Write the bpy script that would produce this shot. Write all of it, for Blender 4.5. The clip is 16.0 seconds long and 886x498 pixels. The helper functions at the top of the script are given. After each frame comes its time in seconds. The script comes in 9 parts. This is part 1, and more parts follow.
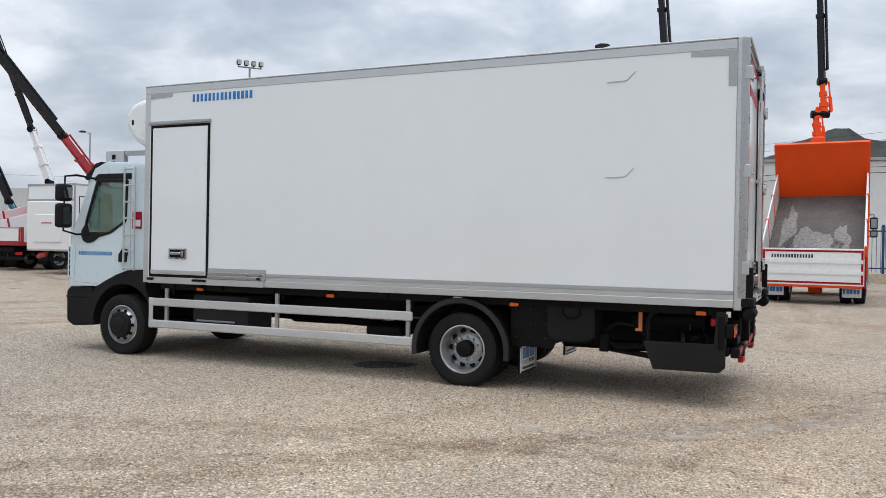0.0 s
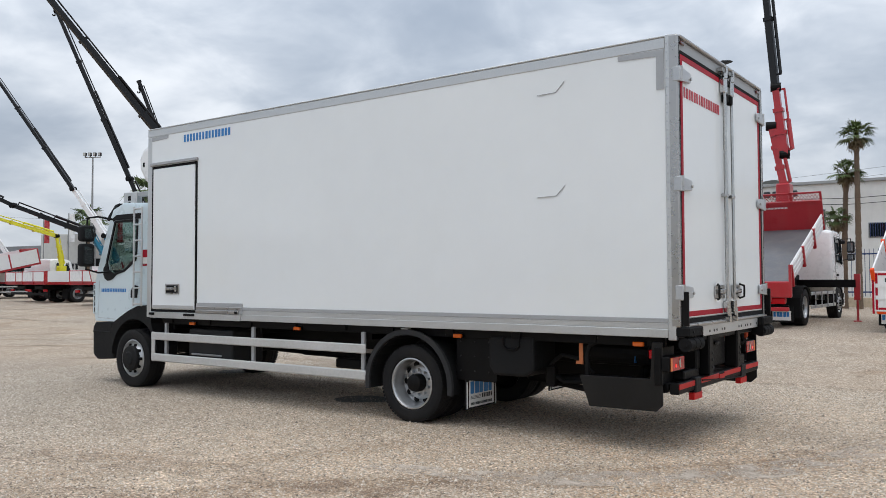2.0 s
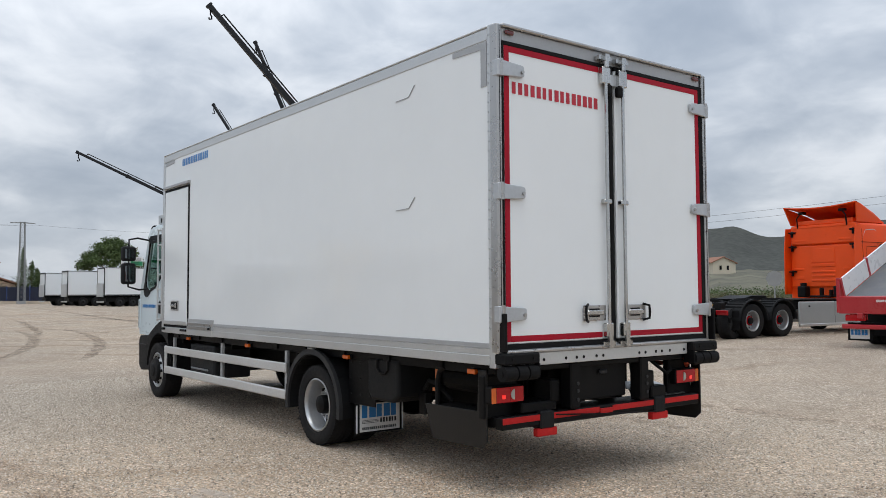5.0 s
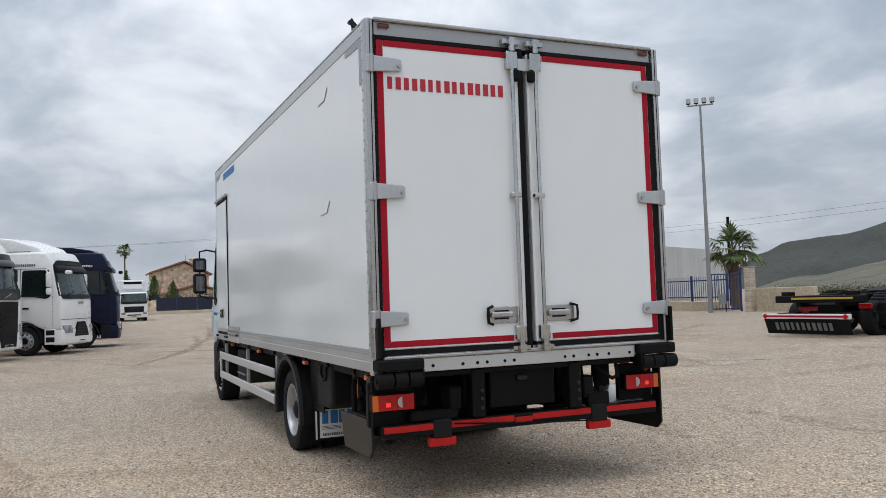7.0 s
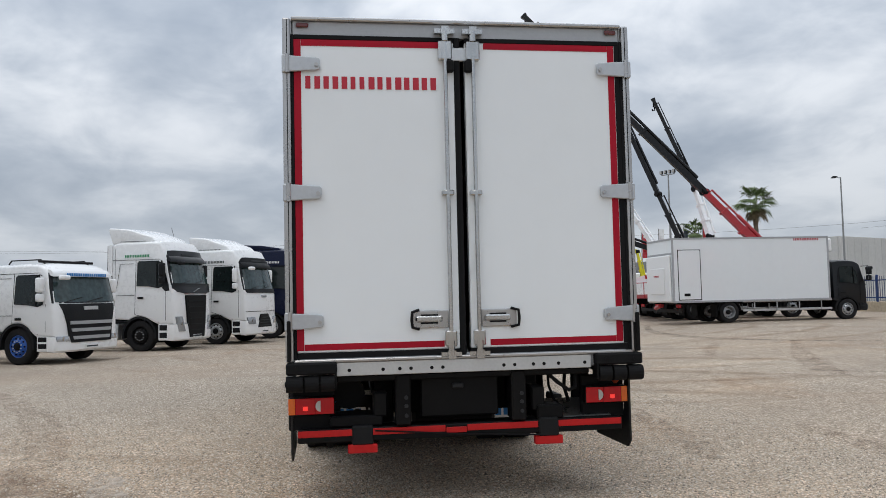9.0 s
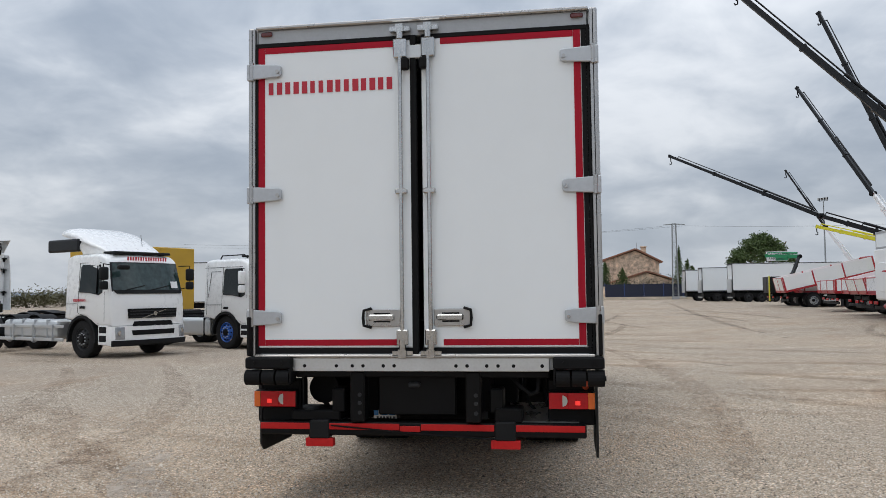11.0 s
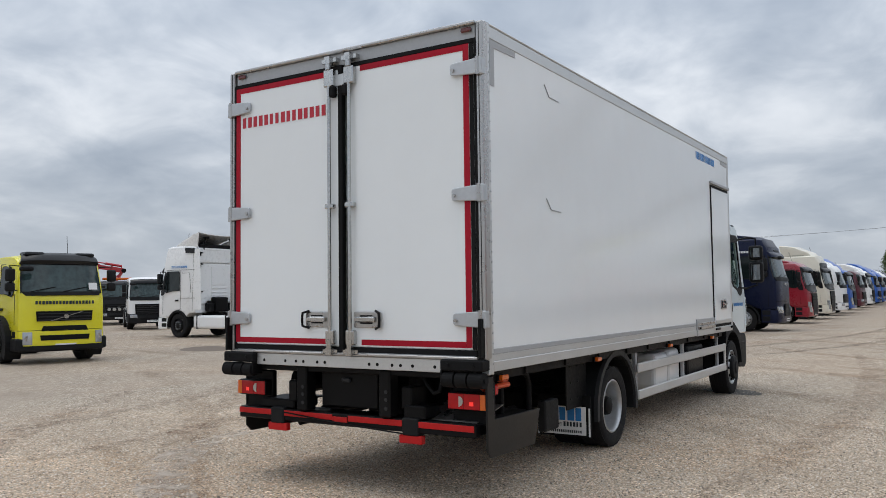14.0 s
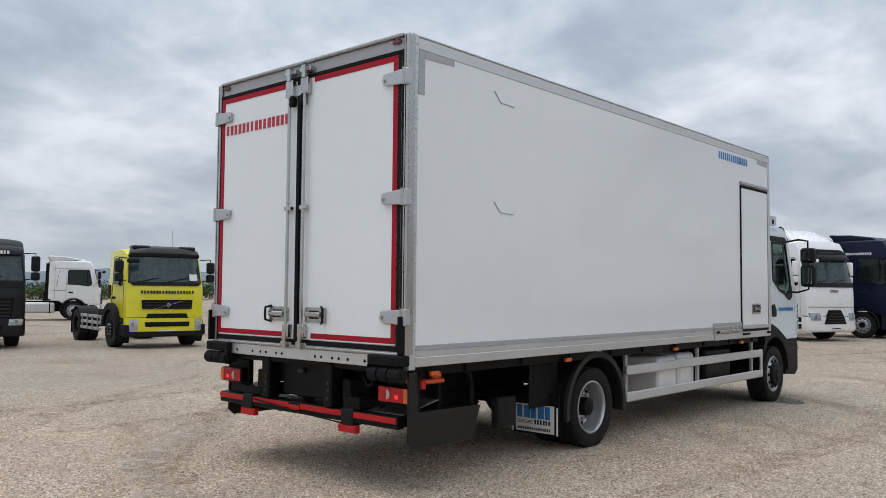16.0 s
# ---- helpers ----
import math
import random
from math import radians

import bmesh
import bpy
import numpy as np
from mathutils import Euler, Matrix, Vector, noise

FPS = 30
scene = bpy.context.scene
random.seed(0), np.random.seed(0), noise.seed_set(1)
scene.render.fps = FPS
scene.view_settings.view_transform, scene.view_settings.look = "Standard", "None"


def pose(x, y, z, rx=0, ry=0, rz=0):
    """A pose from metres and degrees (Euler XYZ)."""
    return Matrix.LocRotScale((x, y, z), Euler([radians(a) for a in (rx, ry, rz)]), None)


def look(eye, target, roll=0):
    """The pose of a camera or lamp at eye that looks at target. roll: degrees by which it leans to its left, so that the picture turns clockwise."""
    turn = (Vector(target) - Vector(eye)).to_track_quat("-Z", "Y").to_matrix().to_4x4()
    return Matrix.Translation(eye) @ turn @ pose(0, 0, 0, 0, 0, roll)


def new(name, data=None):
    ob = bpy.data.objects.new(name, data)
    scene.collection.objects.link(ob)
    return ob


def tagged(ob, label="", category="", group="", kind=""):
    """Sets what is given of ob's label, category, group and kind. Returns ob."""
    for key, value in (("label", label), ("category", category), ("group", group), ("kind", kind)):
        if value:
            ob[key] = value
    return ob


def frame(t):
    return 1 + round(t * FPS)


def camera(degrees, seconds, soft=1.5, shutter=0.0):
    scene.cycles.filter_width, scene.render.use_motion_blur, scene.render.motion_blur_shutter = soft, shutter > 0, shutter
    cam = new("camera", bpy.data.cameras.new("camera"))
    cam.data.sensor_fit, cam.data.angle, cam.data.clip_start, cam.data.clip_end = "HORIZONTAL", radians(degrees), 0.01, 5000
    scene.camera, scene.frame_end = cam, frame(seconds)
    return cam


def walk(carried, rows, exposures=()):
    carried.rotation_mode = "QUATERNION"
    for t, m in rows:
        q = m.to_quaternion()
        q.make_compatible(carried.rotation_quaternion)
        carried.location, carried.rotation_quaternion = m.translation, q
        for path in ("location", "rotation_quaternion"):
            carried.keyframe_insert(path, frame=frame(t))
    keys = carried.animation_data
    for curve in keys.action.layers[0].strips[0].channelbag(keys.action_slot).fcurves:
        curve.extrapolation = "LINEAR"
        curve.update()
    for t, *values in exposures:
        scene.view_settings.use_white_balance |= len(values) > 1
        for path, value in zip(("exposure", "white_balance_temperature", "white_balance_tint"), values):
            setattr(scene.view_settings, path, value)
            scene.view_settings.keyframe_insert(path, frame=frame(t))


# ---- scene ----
cam = camera(56.7, 16.0, soft=0.55)
EXPOSURES = [(0, 0.07), (3, -0.01), (5, -0.07), (9, -0.16), (12.5, -0.17), (16, -0.10)]
PATH = [
    (0, (0.576, -9.665, 1.594), (-0.248, -7.843, 1.587), 1.0),
    (0.5, (1.062, -9.322, 1.549), (0.151, -7.542, 1.573), 0.8),
    (1, (1.545, -8.947, 1.548), (0.548, -7.214, 1.598), 0.2),
    (1.5, (2.01, -8.557, 1.566), (0.924, -6.878, 1.627), -0.1),
    (2, (2.456, -8.134, 1.552), (1.281, -6.518, 1.626), -0.2),
    (2.5, (2.847, -7.69, 1.561), (1.59, -6.136, 1.645), -0.4),
    (3, (3.284, -7.269, 1.573), (1.952, -5.78, 1.668), -0.4),
    (3.5, (3.665, -6.823, 1.582), (2.262, -5.4, 1.679), -0.2),
    (4, (4.058, -6.36, 1.591), (2.588, -5.007, 1.685), -0.2),
    (4.5, (4.342, -5.874, 1.596), (2.811, -4.592, 1.699), -0.2),
    (5, (4.638, -5.37, 1.599), (3.048, -4.162, 1.705), -0.3),
    (5.2, (4.744, -5.177, 1.578), (3.131, -3.999, 1.686), -0.5),
    (7.3, (5.724, -2.895, 1.586), (3.865, -2.165, 1.702), -1.8),
    (7.5, (5.776, -2.677, 1.565), (3.9, -1.996, 1.682), -1.7),
    (8, (5.866, -2.126, 1.567), (3.948, -1.571, 1.681), -1.6),
    (8.5, (5.957, -1.585, 1.575), (4.006, -1.157, 1.689), -1.5),
    (9, (5.981, -1.046, 1.585), (4.006, -0.757, 1.702), -1.3),
    (9.2, (5.972, -0.841, 1.587), (3.988, -0.611, 1.703), -1.2),
    (11.3, (5.912, 1.436, 1.604), (3.954, 1.047, 1.715), -0.7),
    (11.5, (5.901, 1.667, 1.61), (3.954, 1.222, 1.724), -0.7),
    (12, (5.764, 2.2, 1.603), (3.856, 1.616, 1.731), -0.7),
    (12.5, (5.651, 2.765, 1.608), (3.79, 2.046, 1.748), -0.8),
    (13, (5.505, 3.274, 1.605), (3.696, 2.432, 1.74), -1.2),
    (13.5, (5.357, 3.771, 1.61), (3.606, 2.812, 1.733), -1.2),
    (14, (5.216, 4.253, 1.611), (3.527, 3.188, 1.724), -0.7),
    (14.5, (5.039, 4.642, 1.624), (3.404, 3.494, 1.716), -0.1),
    (15, (4.891, 5.064, 1.625), (3.302, 3.852, 1.703), 0.1),
    (15.5, (4.682, 5.407, 1.62), (3.143, 4.133, 1.708), 0.3),
    (16, (4.5, 5.726, 1.632), (3.011, 4.395, 1.736), 0.5),
]
walk(cam, [(t, look(eye, target, roll)) for t, eye, target, roll in PATH], EXPOSURES)


# ---- world and light ----
def sky_world():
    w = bpy.data.worlds.new("overcast")
    scene.world = w
    w.use_nodes = True
    nt = w.node_tree
    nt.nodes.clear()
    n, l = nt.nodes, nt.links
    out, bg = n.new("ShaderNodeOutputWorld"), n.new("ShaderNodeBackground")
    sky = n.new("ShaderNodeTexSky")
    sky.sky_type, sky.sun_disc = "NISHITA", False
    sky.sun_elevation, sky.sun_rotation = radians(80), radians(110)
    sky.dust_density = 3.0
    dim = n.new("ShaderNodeVectorMath")
    dim.operation = "SCALE"
    dim.inputs["Scale"].default_value = 0.1
    l.new(sky.outputs[0], dim.inputs[0])
    tc, sep = n.new("ShaderNodeTexCoord"), n.new("ShaderNodeSeparateXYZ")
    l.new(tc.outputs["Generated"], sep.inputs[0])

    def math_node(op, a, b=None):
        m = n.new("ShaderNodeMath")
        m.operation = op
        for i, v in enumerate((a, b)):
            if v is None:
                continue
            if isinstance(v, (int, float)):
                m.inputs[i].default_value = v
            else:
                l.new(v, m.inputs[i])
        return m.outputs[0]
    up = math_node("MAXIMUM", sep.outputs[2], 0.0)
    den = math_node("ADD", up, 0.30)
    cx, cy = math_node("DIVIDE", sep.outputs[0], den), math_node("DIVIDE", sep.outputs[1], den)
    comb = n.new("ShaderNodeCombineXYZ")
    l.new(cx, comb.inputs[0]), l.new(cy, comb.inputs[1])
    big, small = n.new("ShaderNodeTexNoise"), n.new("ShaderNodeTexNoise")
    for t, s, d, r in ((big, 1.25, 5, 0.52), (small, 4.2, 5, 0.55)):
        t.inputs["Scale"].default_value, t.inputs["Detail"].default_value, t.inputs["Roughness"].default_value = s, d, r
        t.inputs["Distortion"].default_value = 0.35
        l.new(comb.outputs[0], t.inputs["Vector"])
    mixed = math_node("ADD", math_node("MULTIPLY", big.outputs[0], 0.68), math_node("MULTIPLY", small.outputs[0], 0.32))
    ramp = n.new("ShaderNodeValToRGB")
    ramp.color_ramp.interpolation = "B_SPLINE"
    e = ramp.color_ramp.elements
    e[0].position, e[0].color = 0.36, (0.315, 0.375, 0.465, 1)
    e[1].position, e[1].color = 0.62, (0.915, 0.95, 1.0, 1)
    mid = e.new(0.5)
    mid.color = (0.52, 0.58, 0.665, 1)
    l.new(mixed, ramp.inputs[0])
    # the cloud layer is brightest overhead, as under any overcast sky
    rise = math_node("ADD", math_node("MULTIPLY", math_node("POWER", up, 1.3), ZENITH), 0.92)
    glow = n.new("ShaderNodeVectorMath")
    glow.operation = "SCALE"
    l.new(ramp.outputs[0], glow.inputs[0]), l.new(rise, glow.inputs["Scale"])
    # paler towards the horizon
    haze = n.new("ShaderNodeMix")
    haze.data_type = "RGBA"
    haze.inputs["B"].default_value = (0.57, 0.62, 0.685, 1)
    far = math_node("POWER", math_node("SUBTRACT", 1.0, up), 9.0)
    l.new(math_node("MULTIPLY", far, 0.75), haze.inputs["Factor"])
    l.new(glow.outputs[0], haze.inputs["A"])
    both = n.new("ShaderNodeMix")
    both.data_type = "RGBA"
    both.inputs["Factor"].default_value = 0.9
    l.new(dim.outputs[0], both.inputs["A"]), l.new(haze.outputs["Result"], both.inputs["B"])
    l.new(both.outputs["Result"], bg.inputs[0])
    bg.inputs[1].default_value = SKY
    l.new(bg.outputs[0], out.inputs[0])


SKY, ZENITH = 1.04, 1.35
sky_world()
sun = new("sun", bpy.data.lights.new("sun", "SUN"))
sun.data.energy, sun.data.angle, sun.data.color = 0.7, radians(35), (1.0, 0.96, 0.9)
sun.matrix_world = look((0, 0, 0), (-0.16, 0.2, -1.0))


# ---- materials ----
MATS = {}


def mat(name, color, rough=0.5, metal=0.0, vary=0.12, scale=6.0, bump=0.0, bscale=60.0, coat=0.0, spec=0.5, emit=None, per_piece=0.0, dirt=0.0):
    if name in MATS:
        return MATS[name]
    m = bpy.data.materials.new(name)
    m.use_nodes = True
    n, l = m.node_tree.nodes, m.node_tree.links
    p = n["Principled BSDF"]
    p.inputs["Roughness"].default_value, p.inputs["Metallic"].default_value = rough, metal
    p.inputs["Coat Weight"].default_value = coat
    p.inputs["Coat Roughness"].default_value = 0.06
    p.inputs["Specular IOR Level"].default_value = spec
    tc = n.new("ShaderNodeTexCoord")
    a, b = n.new("ShaderNodeTexNoise"), n.new("ShaderNodeTexNoise")
    a.inputs["Scale"].default_value, a.inputs["Detail"].default_value = scale * 0.25, 4
    b.inputs["Scale"].default_value, b.inputs["Detail"].default_value = scale * 6, 5
    l.new(tc.outputs["Object"], a.inputs["Vector"]), l.new(tc.outputs["Object"], b.inputs["Vector"])
    add = n.new("ShaderNodeMath")
    add.operation = "ADD"
    l.new(a.outputs[0], add.inputs[0]), l.new(b.outputs[0], add.inputs[1])
    rng = n.new("ShaderNodeMapRange")
    rng.inputs["From Min"].default_value, rng.inputs["From Max"].default_value = 0.7, 1.3
    rng.inputs["To Min"].default_value, rng.inputs["To Max"].default_value = 1 - vary, 1 + vary * 0.6
    l.new(add.outputs[0], rng.inputs[0])
    last = rng.outputs[0]
    if per_piece:
        info = n.new("ShaderNodeObjectInfo")
        r2, mul = n.new("ShaderNodeMapRange"), n.new("ShaderNodeMath")
        r2.inputs["To Min"].default_value, r2.inputs["To Max"].default_value = 1 - per_piece, 1 + per_piece
        mul.operation = "MULTIPLY"
        l.new(info.outputs["Random"], r2.inputs[0]), l.new(last, mul.inputs[0]), l.new(r2.outputs[0], mul.inputs[1])
        last = mul.outputs[0]
    sc = n.new("ShaderNodeVectorMath")
    sc.operation = "SCALE"
    sc.inputs[0].default_value = color[:3]
    l.new(last, sc.inputs["Scale"])
    col = sc.outputs[0]
    if dirt:
        # dusty film in streaky patches
        mp, d = n.new("ShaderNodeMapping"), n.new("ShaderNodeTexNoise")
        mp.inputs["Scale"].default_value = (1.6, 1.6, 0.28)
        d.inputs["Scale"].default_value, d.inputs["Detail"].default_value = 1.7, 6
        l.new(tc.outputs["Object"], mp.inputs[0]), l.new(mp.outputs[0], d.inputs["Vector"])
        dr, mx = n.new("ShaderNodeMapRange"), n.new("ShaderNodeMix")
        dr.inputs["From Min"].default_value, dr.inputs["From Max"].default_value = 0.45, 0.8
        dr.inputs["To Max"].default_value = dirt
        mx.data_type = "RGBA"
        mx.inputs["B"].default_value = (0.30, 0.27, 0.22, 1)
        l.new(d.outputs[0], dr.inputs[0]), l.new(dr.outputs[0], mx.inputs["Factor"]), l.new(col, mx.inputs["A"])
        col = mx.outputs["Result"]
    l.new(col, p.inputs["Base Color"])
    rr = n.new("ShaderNodeMapRange")
    rr.inputs["From Min"].default_value, rr.inputs["From Max"].default_value = 0.7, 1.3
    rr.inputs["To Min"].default_value, rr.inputs["To Max"].default_value = max(0.02, rough * 0.8), min(1, rough * 1.2)
    l.new(add.outputs[0], rr.inputs[0]), l.new(rr.outputs[0], p.inputs["Roughness"])
    if bump:
        bn, bt = n.new("ShaderNodeBump"), n.new("ShaderNodeTexNoise")
        bt.inputs["Scale"].default_value, bt.inputs["Detail"].default_value = bscale, 4
        bn.inputs["Strength"].default_value, bn.inputs["Distance"].default_value = bump, 0.01
        l.new(tc.outputs["Object"], bt.inputs["Vector"]), l.new(bt.outputs[0], bn.inputs["Height"]), l.new(bn.outputs[0], p.inputs["Normal"])
    if emit:
        p.inputs["Emission Color"].default_value, p.inputs["Emission Strength"].default_value = (*emit[0], 1), emit[1]
    MATS[name] = m
    return m


WHITE_GRP = mat("white_gelcoat_panel", (0.82, 0.848, 0.857), 0.11, vary=0.015, scale=0.7, bump=0.02, bscale=1.3, dirt=0.018)
WHITE_PAINT = mat("white_vehicle_paint", (0.84, 0.84, 0.83), 0.3, vary=0.02, scale=1.5, coat=0.4)
PALE_BLUE = mat("pale_blue_white_paint", (0.66, 0.76, 0.80), 0.3, vary=0.012, scale=1.2, coat=0.6, dirt=0.02)
ALU = mat("anodised_aluminium", (0.60, 0.61, 0.61), 0.42, 0.75, vary=0.08, scale=9, bump=0.03, bscale=40)
ALU_DULL = mat("dull_grey_profile", (0.42, 0.43, 0.44), 0.55, 0.4, vary=0.1, scale=8)
STEEL = mat("brushed_stainless_steel", (0.46, 0.45, 0.44), 0.3, 0.9, vary=0.06, scale=2.0)
CHROME = mat("galvanised_lock_metal", (0.52, 0.52, 0.51), 0.18, 0.95, vary=0.22, scale=14)
GALV = mat("galvanised_grey_hinge", (0.50, 0.52, 0.54), 0.45, 0.5, vary=0.1, bump=0.05)
RUBBER = mat("black_rubber", (0.009, 0.009, 0.0095), 0.75, vary=0.25, bump=0.1, bscale=90, spec=0.15)
TYRE = mat("tyre_rubber", (0.013, 0.013, 0.014), 0.8, vary=0.3, bump=0.15, bscale=70, dirt=0.04, spec=0.2)
BLACK = mat("black_painted_steel", (0.005, 0.005, 0.0055), 0.5, vary=0.3, bump=0.06, dirt=0.012, spec=0.14)
PLASTIC = mat("black_textured_plastic", (0.010, 0.0105, 0.0115), 0.6, vary=0.2, bump=0.12, bscale=120, dirt=0.02, spec=0.18)
GREY_PLASTIC = mat("dark_grey_plastic", (0.028, 0.029, 0.031), 0.55, vary=0.15, bump=0.06, dirt=0.03, spec=0.22)
RIM = mat("silver_wheel_paint", (0.46, 0.47, 0.48), 0.36, 0.75, vary=0.12, dirt=0.08)
RED_TAPE = mat("red_reflective_tape", (0.37, 0.005, 0.020), 0.5, vary=0.12, spec=0.2)
RED_STRIP = mat("red_reflective_strip", (0.48, 0.012, 0.012), 0.45, vary=0.15, spec=0.25)
RED_PAINT = mat("red_vehicle_paint", (0.42, 0.014, 0.022), 0.32, vary=0.1, coat=0.4, dirt=0.06)
ORANGE = mat("orange_vehicle_paint", (0.93, 0.085, 0.004), 0.45, vary=0.08, coat=0.06, spec=0.35)
YELLOW = mat("yellow_vehicle_paint", (0.76, 0.69, 0.015), 0.32, vary=0.06, coat=0.5, dirt=0.05)
NAVY = mat("navy_vehicle_paint", (0.004, 0.008, 0.032), 0.3, vary=0.05, coat=0.04, spec=0.2, dirt=0.003)
BLUE = mat("blue_vehicle_paint", (0.015, 0.10, 0.42), 0.32, vary=0.1, coat=0.3, dirt=0.03)
TEAL = mat("teal_crane_paint", (0.02, 0.22, 0.34), 0.4, vary=0.1)
GREEN = mat("green_crane_paint", (0.02, 0.25, 0.10), 0.4, vary=0.1)
BLACK_PAINT = mat("black_vehicle_paint", (0.006, 0.0065, 0.008), 0.4, vary=0.1, coat=0.12, dirt=0.008, spec=0.3)
BLUE_VINYL = mat("blue_vinyl_lettering", (0.02, 0.19, 0.50), 0.4, vary=0.05)
RED_VINYL = mat("red_vinyl_lettering", (0.46, 0.012, 0.03), 0.4, vary=0.05)
DARK_VINYL = mat("dark_vinyl_lettering", (0.02, 0.03, 0.035), 0.4, vary=0.05)
WHITE_VINYL = mat("white_vinyl_lettering", (0.75, 0.75, 0.74), 0.4, vary=0.05)
AMBER = mat("amber_marker_lens", (0.72, 0.13, 0.01), 0.2, vary=0.1, coat=0.5)
RED_LENS = mat("red_lamp_lens", (0.46, 0.005, 0.010), 0.2, vary=0.15, coat=0.25, spec=0.3)
CLEAR_LENS = mat("clear_lamp_lens", (0.46, 0.45, 0.42), 0.14, vary=0.12, coat=0.6)
BRAKE_ON = mat("lit_tail_lamp", (0.9, 0.05, 0.03), 0.3, vary=0.02, emit=((1, 0.03, 0.03), 0.7))
HEADLIGHT = mat("headlamp_lens", (0.42, 0.44, 0.46), 0.1, 0.5, vary=0.2, scale=20, coat=1)
GLASS = mat("dark_cab_glass", (0.012, 0.018, 0.018), 0.04, vary=0.3, scale=2, spec=0.4)
SCREEN = mat("teal_windscreen_glass", (0.035, 0.058, 0.058), 0.05, vary=0.7, scale=1.3, spec=0.5)
SILVER_BED = mat("worn_steel_bed", (0.15, 0.155, 0.165), 0.5, 0.3, vary=0.3, scale=3, bump=0.1, bscale=12, dirt=0.3)

PLATE = mat("satin_black_steel_plate", (0.008, 0.008, 0.0085), 0.36, vary=0.25, bump=0.03, dirt=0.02, spec=0.32)
MIRROR_GLASS = mat("mirror_glass", (0.30, 0.31, 0.32), 0.04, 0.95, vary=0.02)


def clear_glass():
    m = bpy.data.materials.new("clear_green_glass")
    m.use_nodes = True
    n, l = m.node_tree.nodes, m.node_tree.links
    n.clear()
    out, mixn = n.new("ShaderNodeOutputMaterial"), n.new("ShaderNodeMixShader")
    tr, gl = n.new("ShaderNodeBsdfTransparent"), n.new("ShaderNodeBsdfGlossy")
    tr.inputs[0].default_value = (0.62, 0.70, 0.67, 1)
    gl.inputs["Roughness"].default_value = 0.02
    mixn.inputs[0].default_value = 0.07
    l.new(tr.outputs[0], mixn.inputs[1]), l.new(gl.outputs[0], mixn.inputs[2])
    l.new(mixn.outputs[0], out.inputs[0])
    return m


CLEAR = clear_glass()

# ---- mesh tools ----
def bx(bm, x0, x1, y0, y1, z0, z1):
    m = Matrix.Translation(((x0 + x1) / 2, (y0 + y1) / 2, (z0 + z1) / 2)) @ Matrix.Diagonal((abs(x1 - x0), abs(y1 - y0), abs(z1 - z0), 1))
    return bmesh.ops.create_cube(bm, size=1, matrix=m)["verts"]


def rounded(w, *spans, seg=1):
    """A new bmesh of boxes with bevelled edges."""
    bm = bmesh.new()
    for s in spans:
        bx(bm, *s)
    if w:
        bmesh.ops.bevel(bm, geom=bm.edges[:], offset=w, segments=seg, affect="EDGES", profile=0.5, clamp_overlap=True)
    return bm


def prism(bm, pts, y0, y1):
    """A polygon of (x, z) points drawn out from y0 to y1."""
    a, b = [bm.verts.new((x, y0, z)) for x, z in pts], [bm.verts.new((x, y1, z)) for x, z in pts]
    bm.faces.new(a), bm.faces.new(b[::-1])
    for i in range(len(pts)):
        bm.faces.new((a[i], b[i], b[i - 1], a[i - 1]))
    return a + b


def solid(pts, y0, y1, bevel=0.0, seg=2):
    bm = bmesh.new()
    prism(bm, pts, y0, y1)
    bmesh.ops.recalc_face_normals(bm, faces=bm.faces[:])
    if bevel:
        bmesh.ops.bevel(bm, geom=bm.edges[:], offset=bevel, segments=seg, affect="EDGES", profile=0.5, clamp_overlap=True)
    return bm


def cyl(bm, p, q, r, seg=14, r2=None):
    p, q = Vector(p), Vector(q)
    d = q - p
    m = Matrix.Translation((p + q) / 2) @ d.to_track_quat("Z", "Y").to_matrix().to_4x4()
    bmesh.ops.create_cone(bm, cap_ends=True, segments=seg, radius1=r, radius2=r if r2 is None else r2, depth=d.length, matrix=m)
    return bm


def tube(pts, r, seg=8):
    """A bent round bar swept through the points."""
    bm = bmesh.new()
    p = [Vector(q) for q in pts]
    dirs = [(b - a).normalized() for a, b in zip(p, p[1:])]
    side = dirs[0].orthogonal().normalized()
    rings = []
    for i, q in enumerate(p):
        d = dirs[0] if i == 0 else dirs[-1] if i == len(p) - 1 else (dirs[i - 1] + dirs[i]).normalized()
        side = (side - d * side.dot(d)).normalized()
        up = d.cross(side)
        rings.append([bm.verts.new(q + (side * math.cos(2 * math.pi * k / seg) + up * math.sin(2 * math.pi * k / seg)) * r) for k in range(seg)])
    for a, b in zip(rings, rings[1:]):
        for k in range(seg):
            bm.faces.new((a[k - 1], a[k], b[k], b[k - 1]))
    bm.faces.new(rings[0][::-1]), bm.faces.new(rings[-1])
    bmesh.ops.recalc_face_normals(bm, faces=bm.faces[:])
    return bm


def beam(bm, p, q, w, h):
    """A square bar from p to q, w wide and h high."""
    p, q = Vector(p), Vector(q)
    d = q - p
    m = Matrix.Translation((p + q) / 2) @ d.to_track_quat("X", "Z").to_matrix().to_4x4() @ Matrix.Diagonal((d.length, w, h, 1))
    bmesh.ops.create_cube(bm, size=1, matrix=m)
    return bm


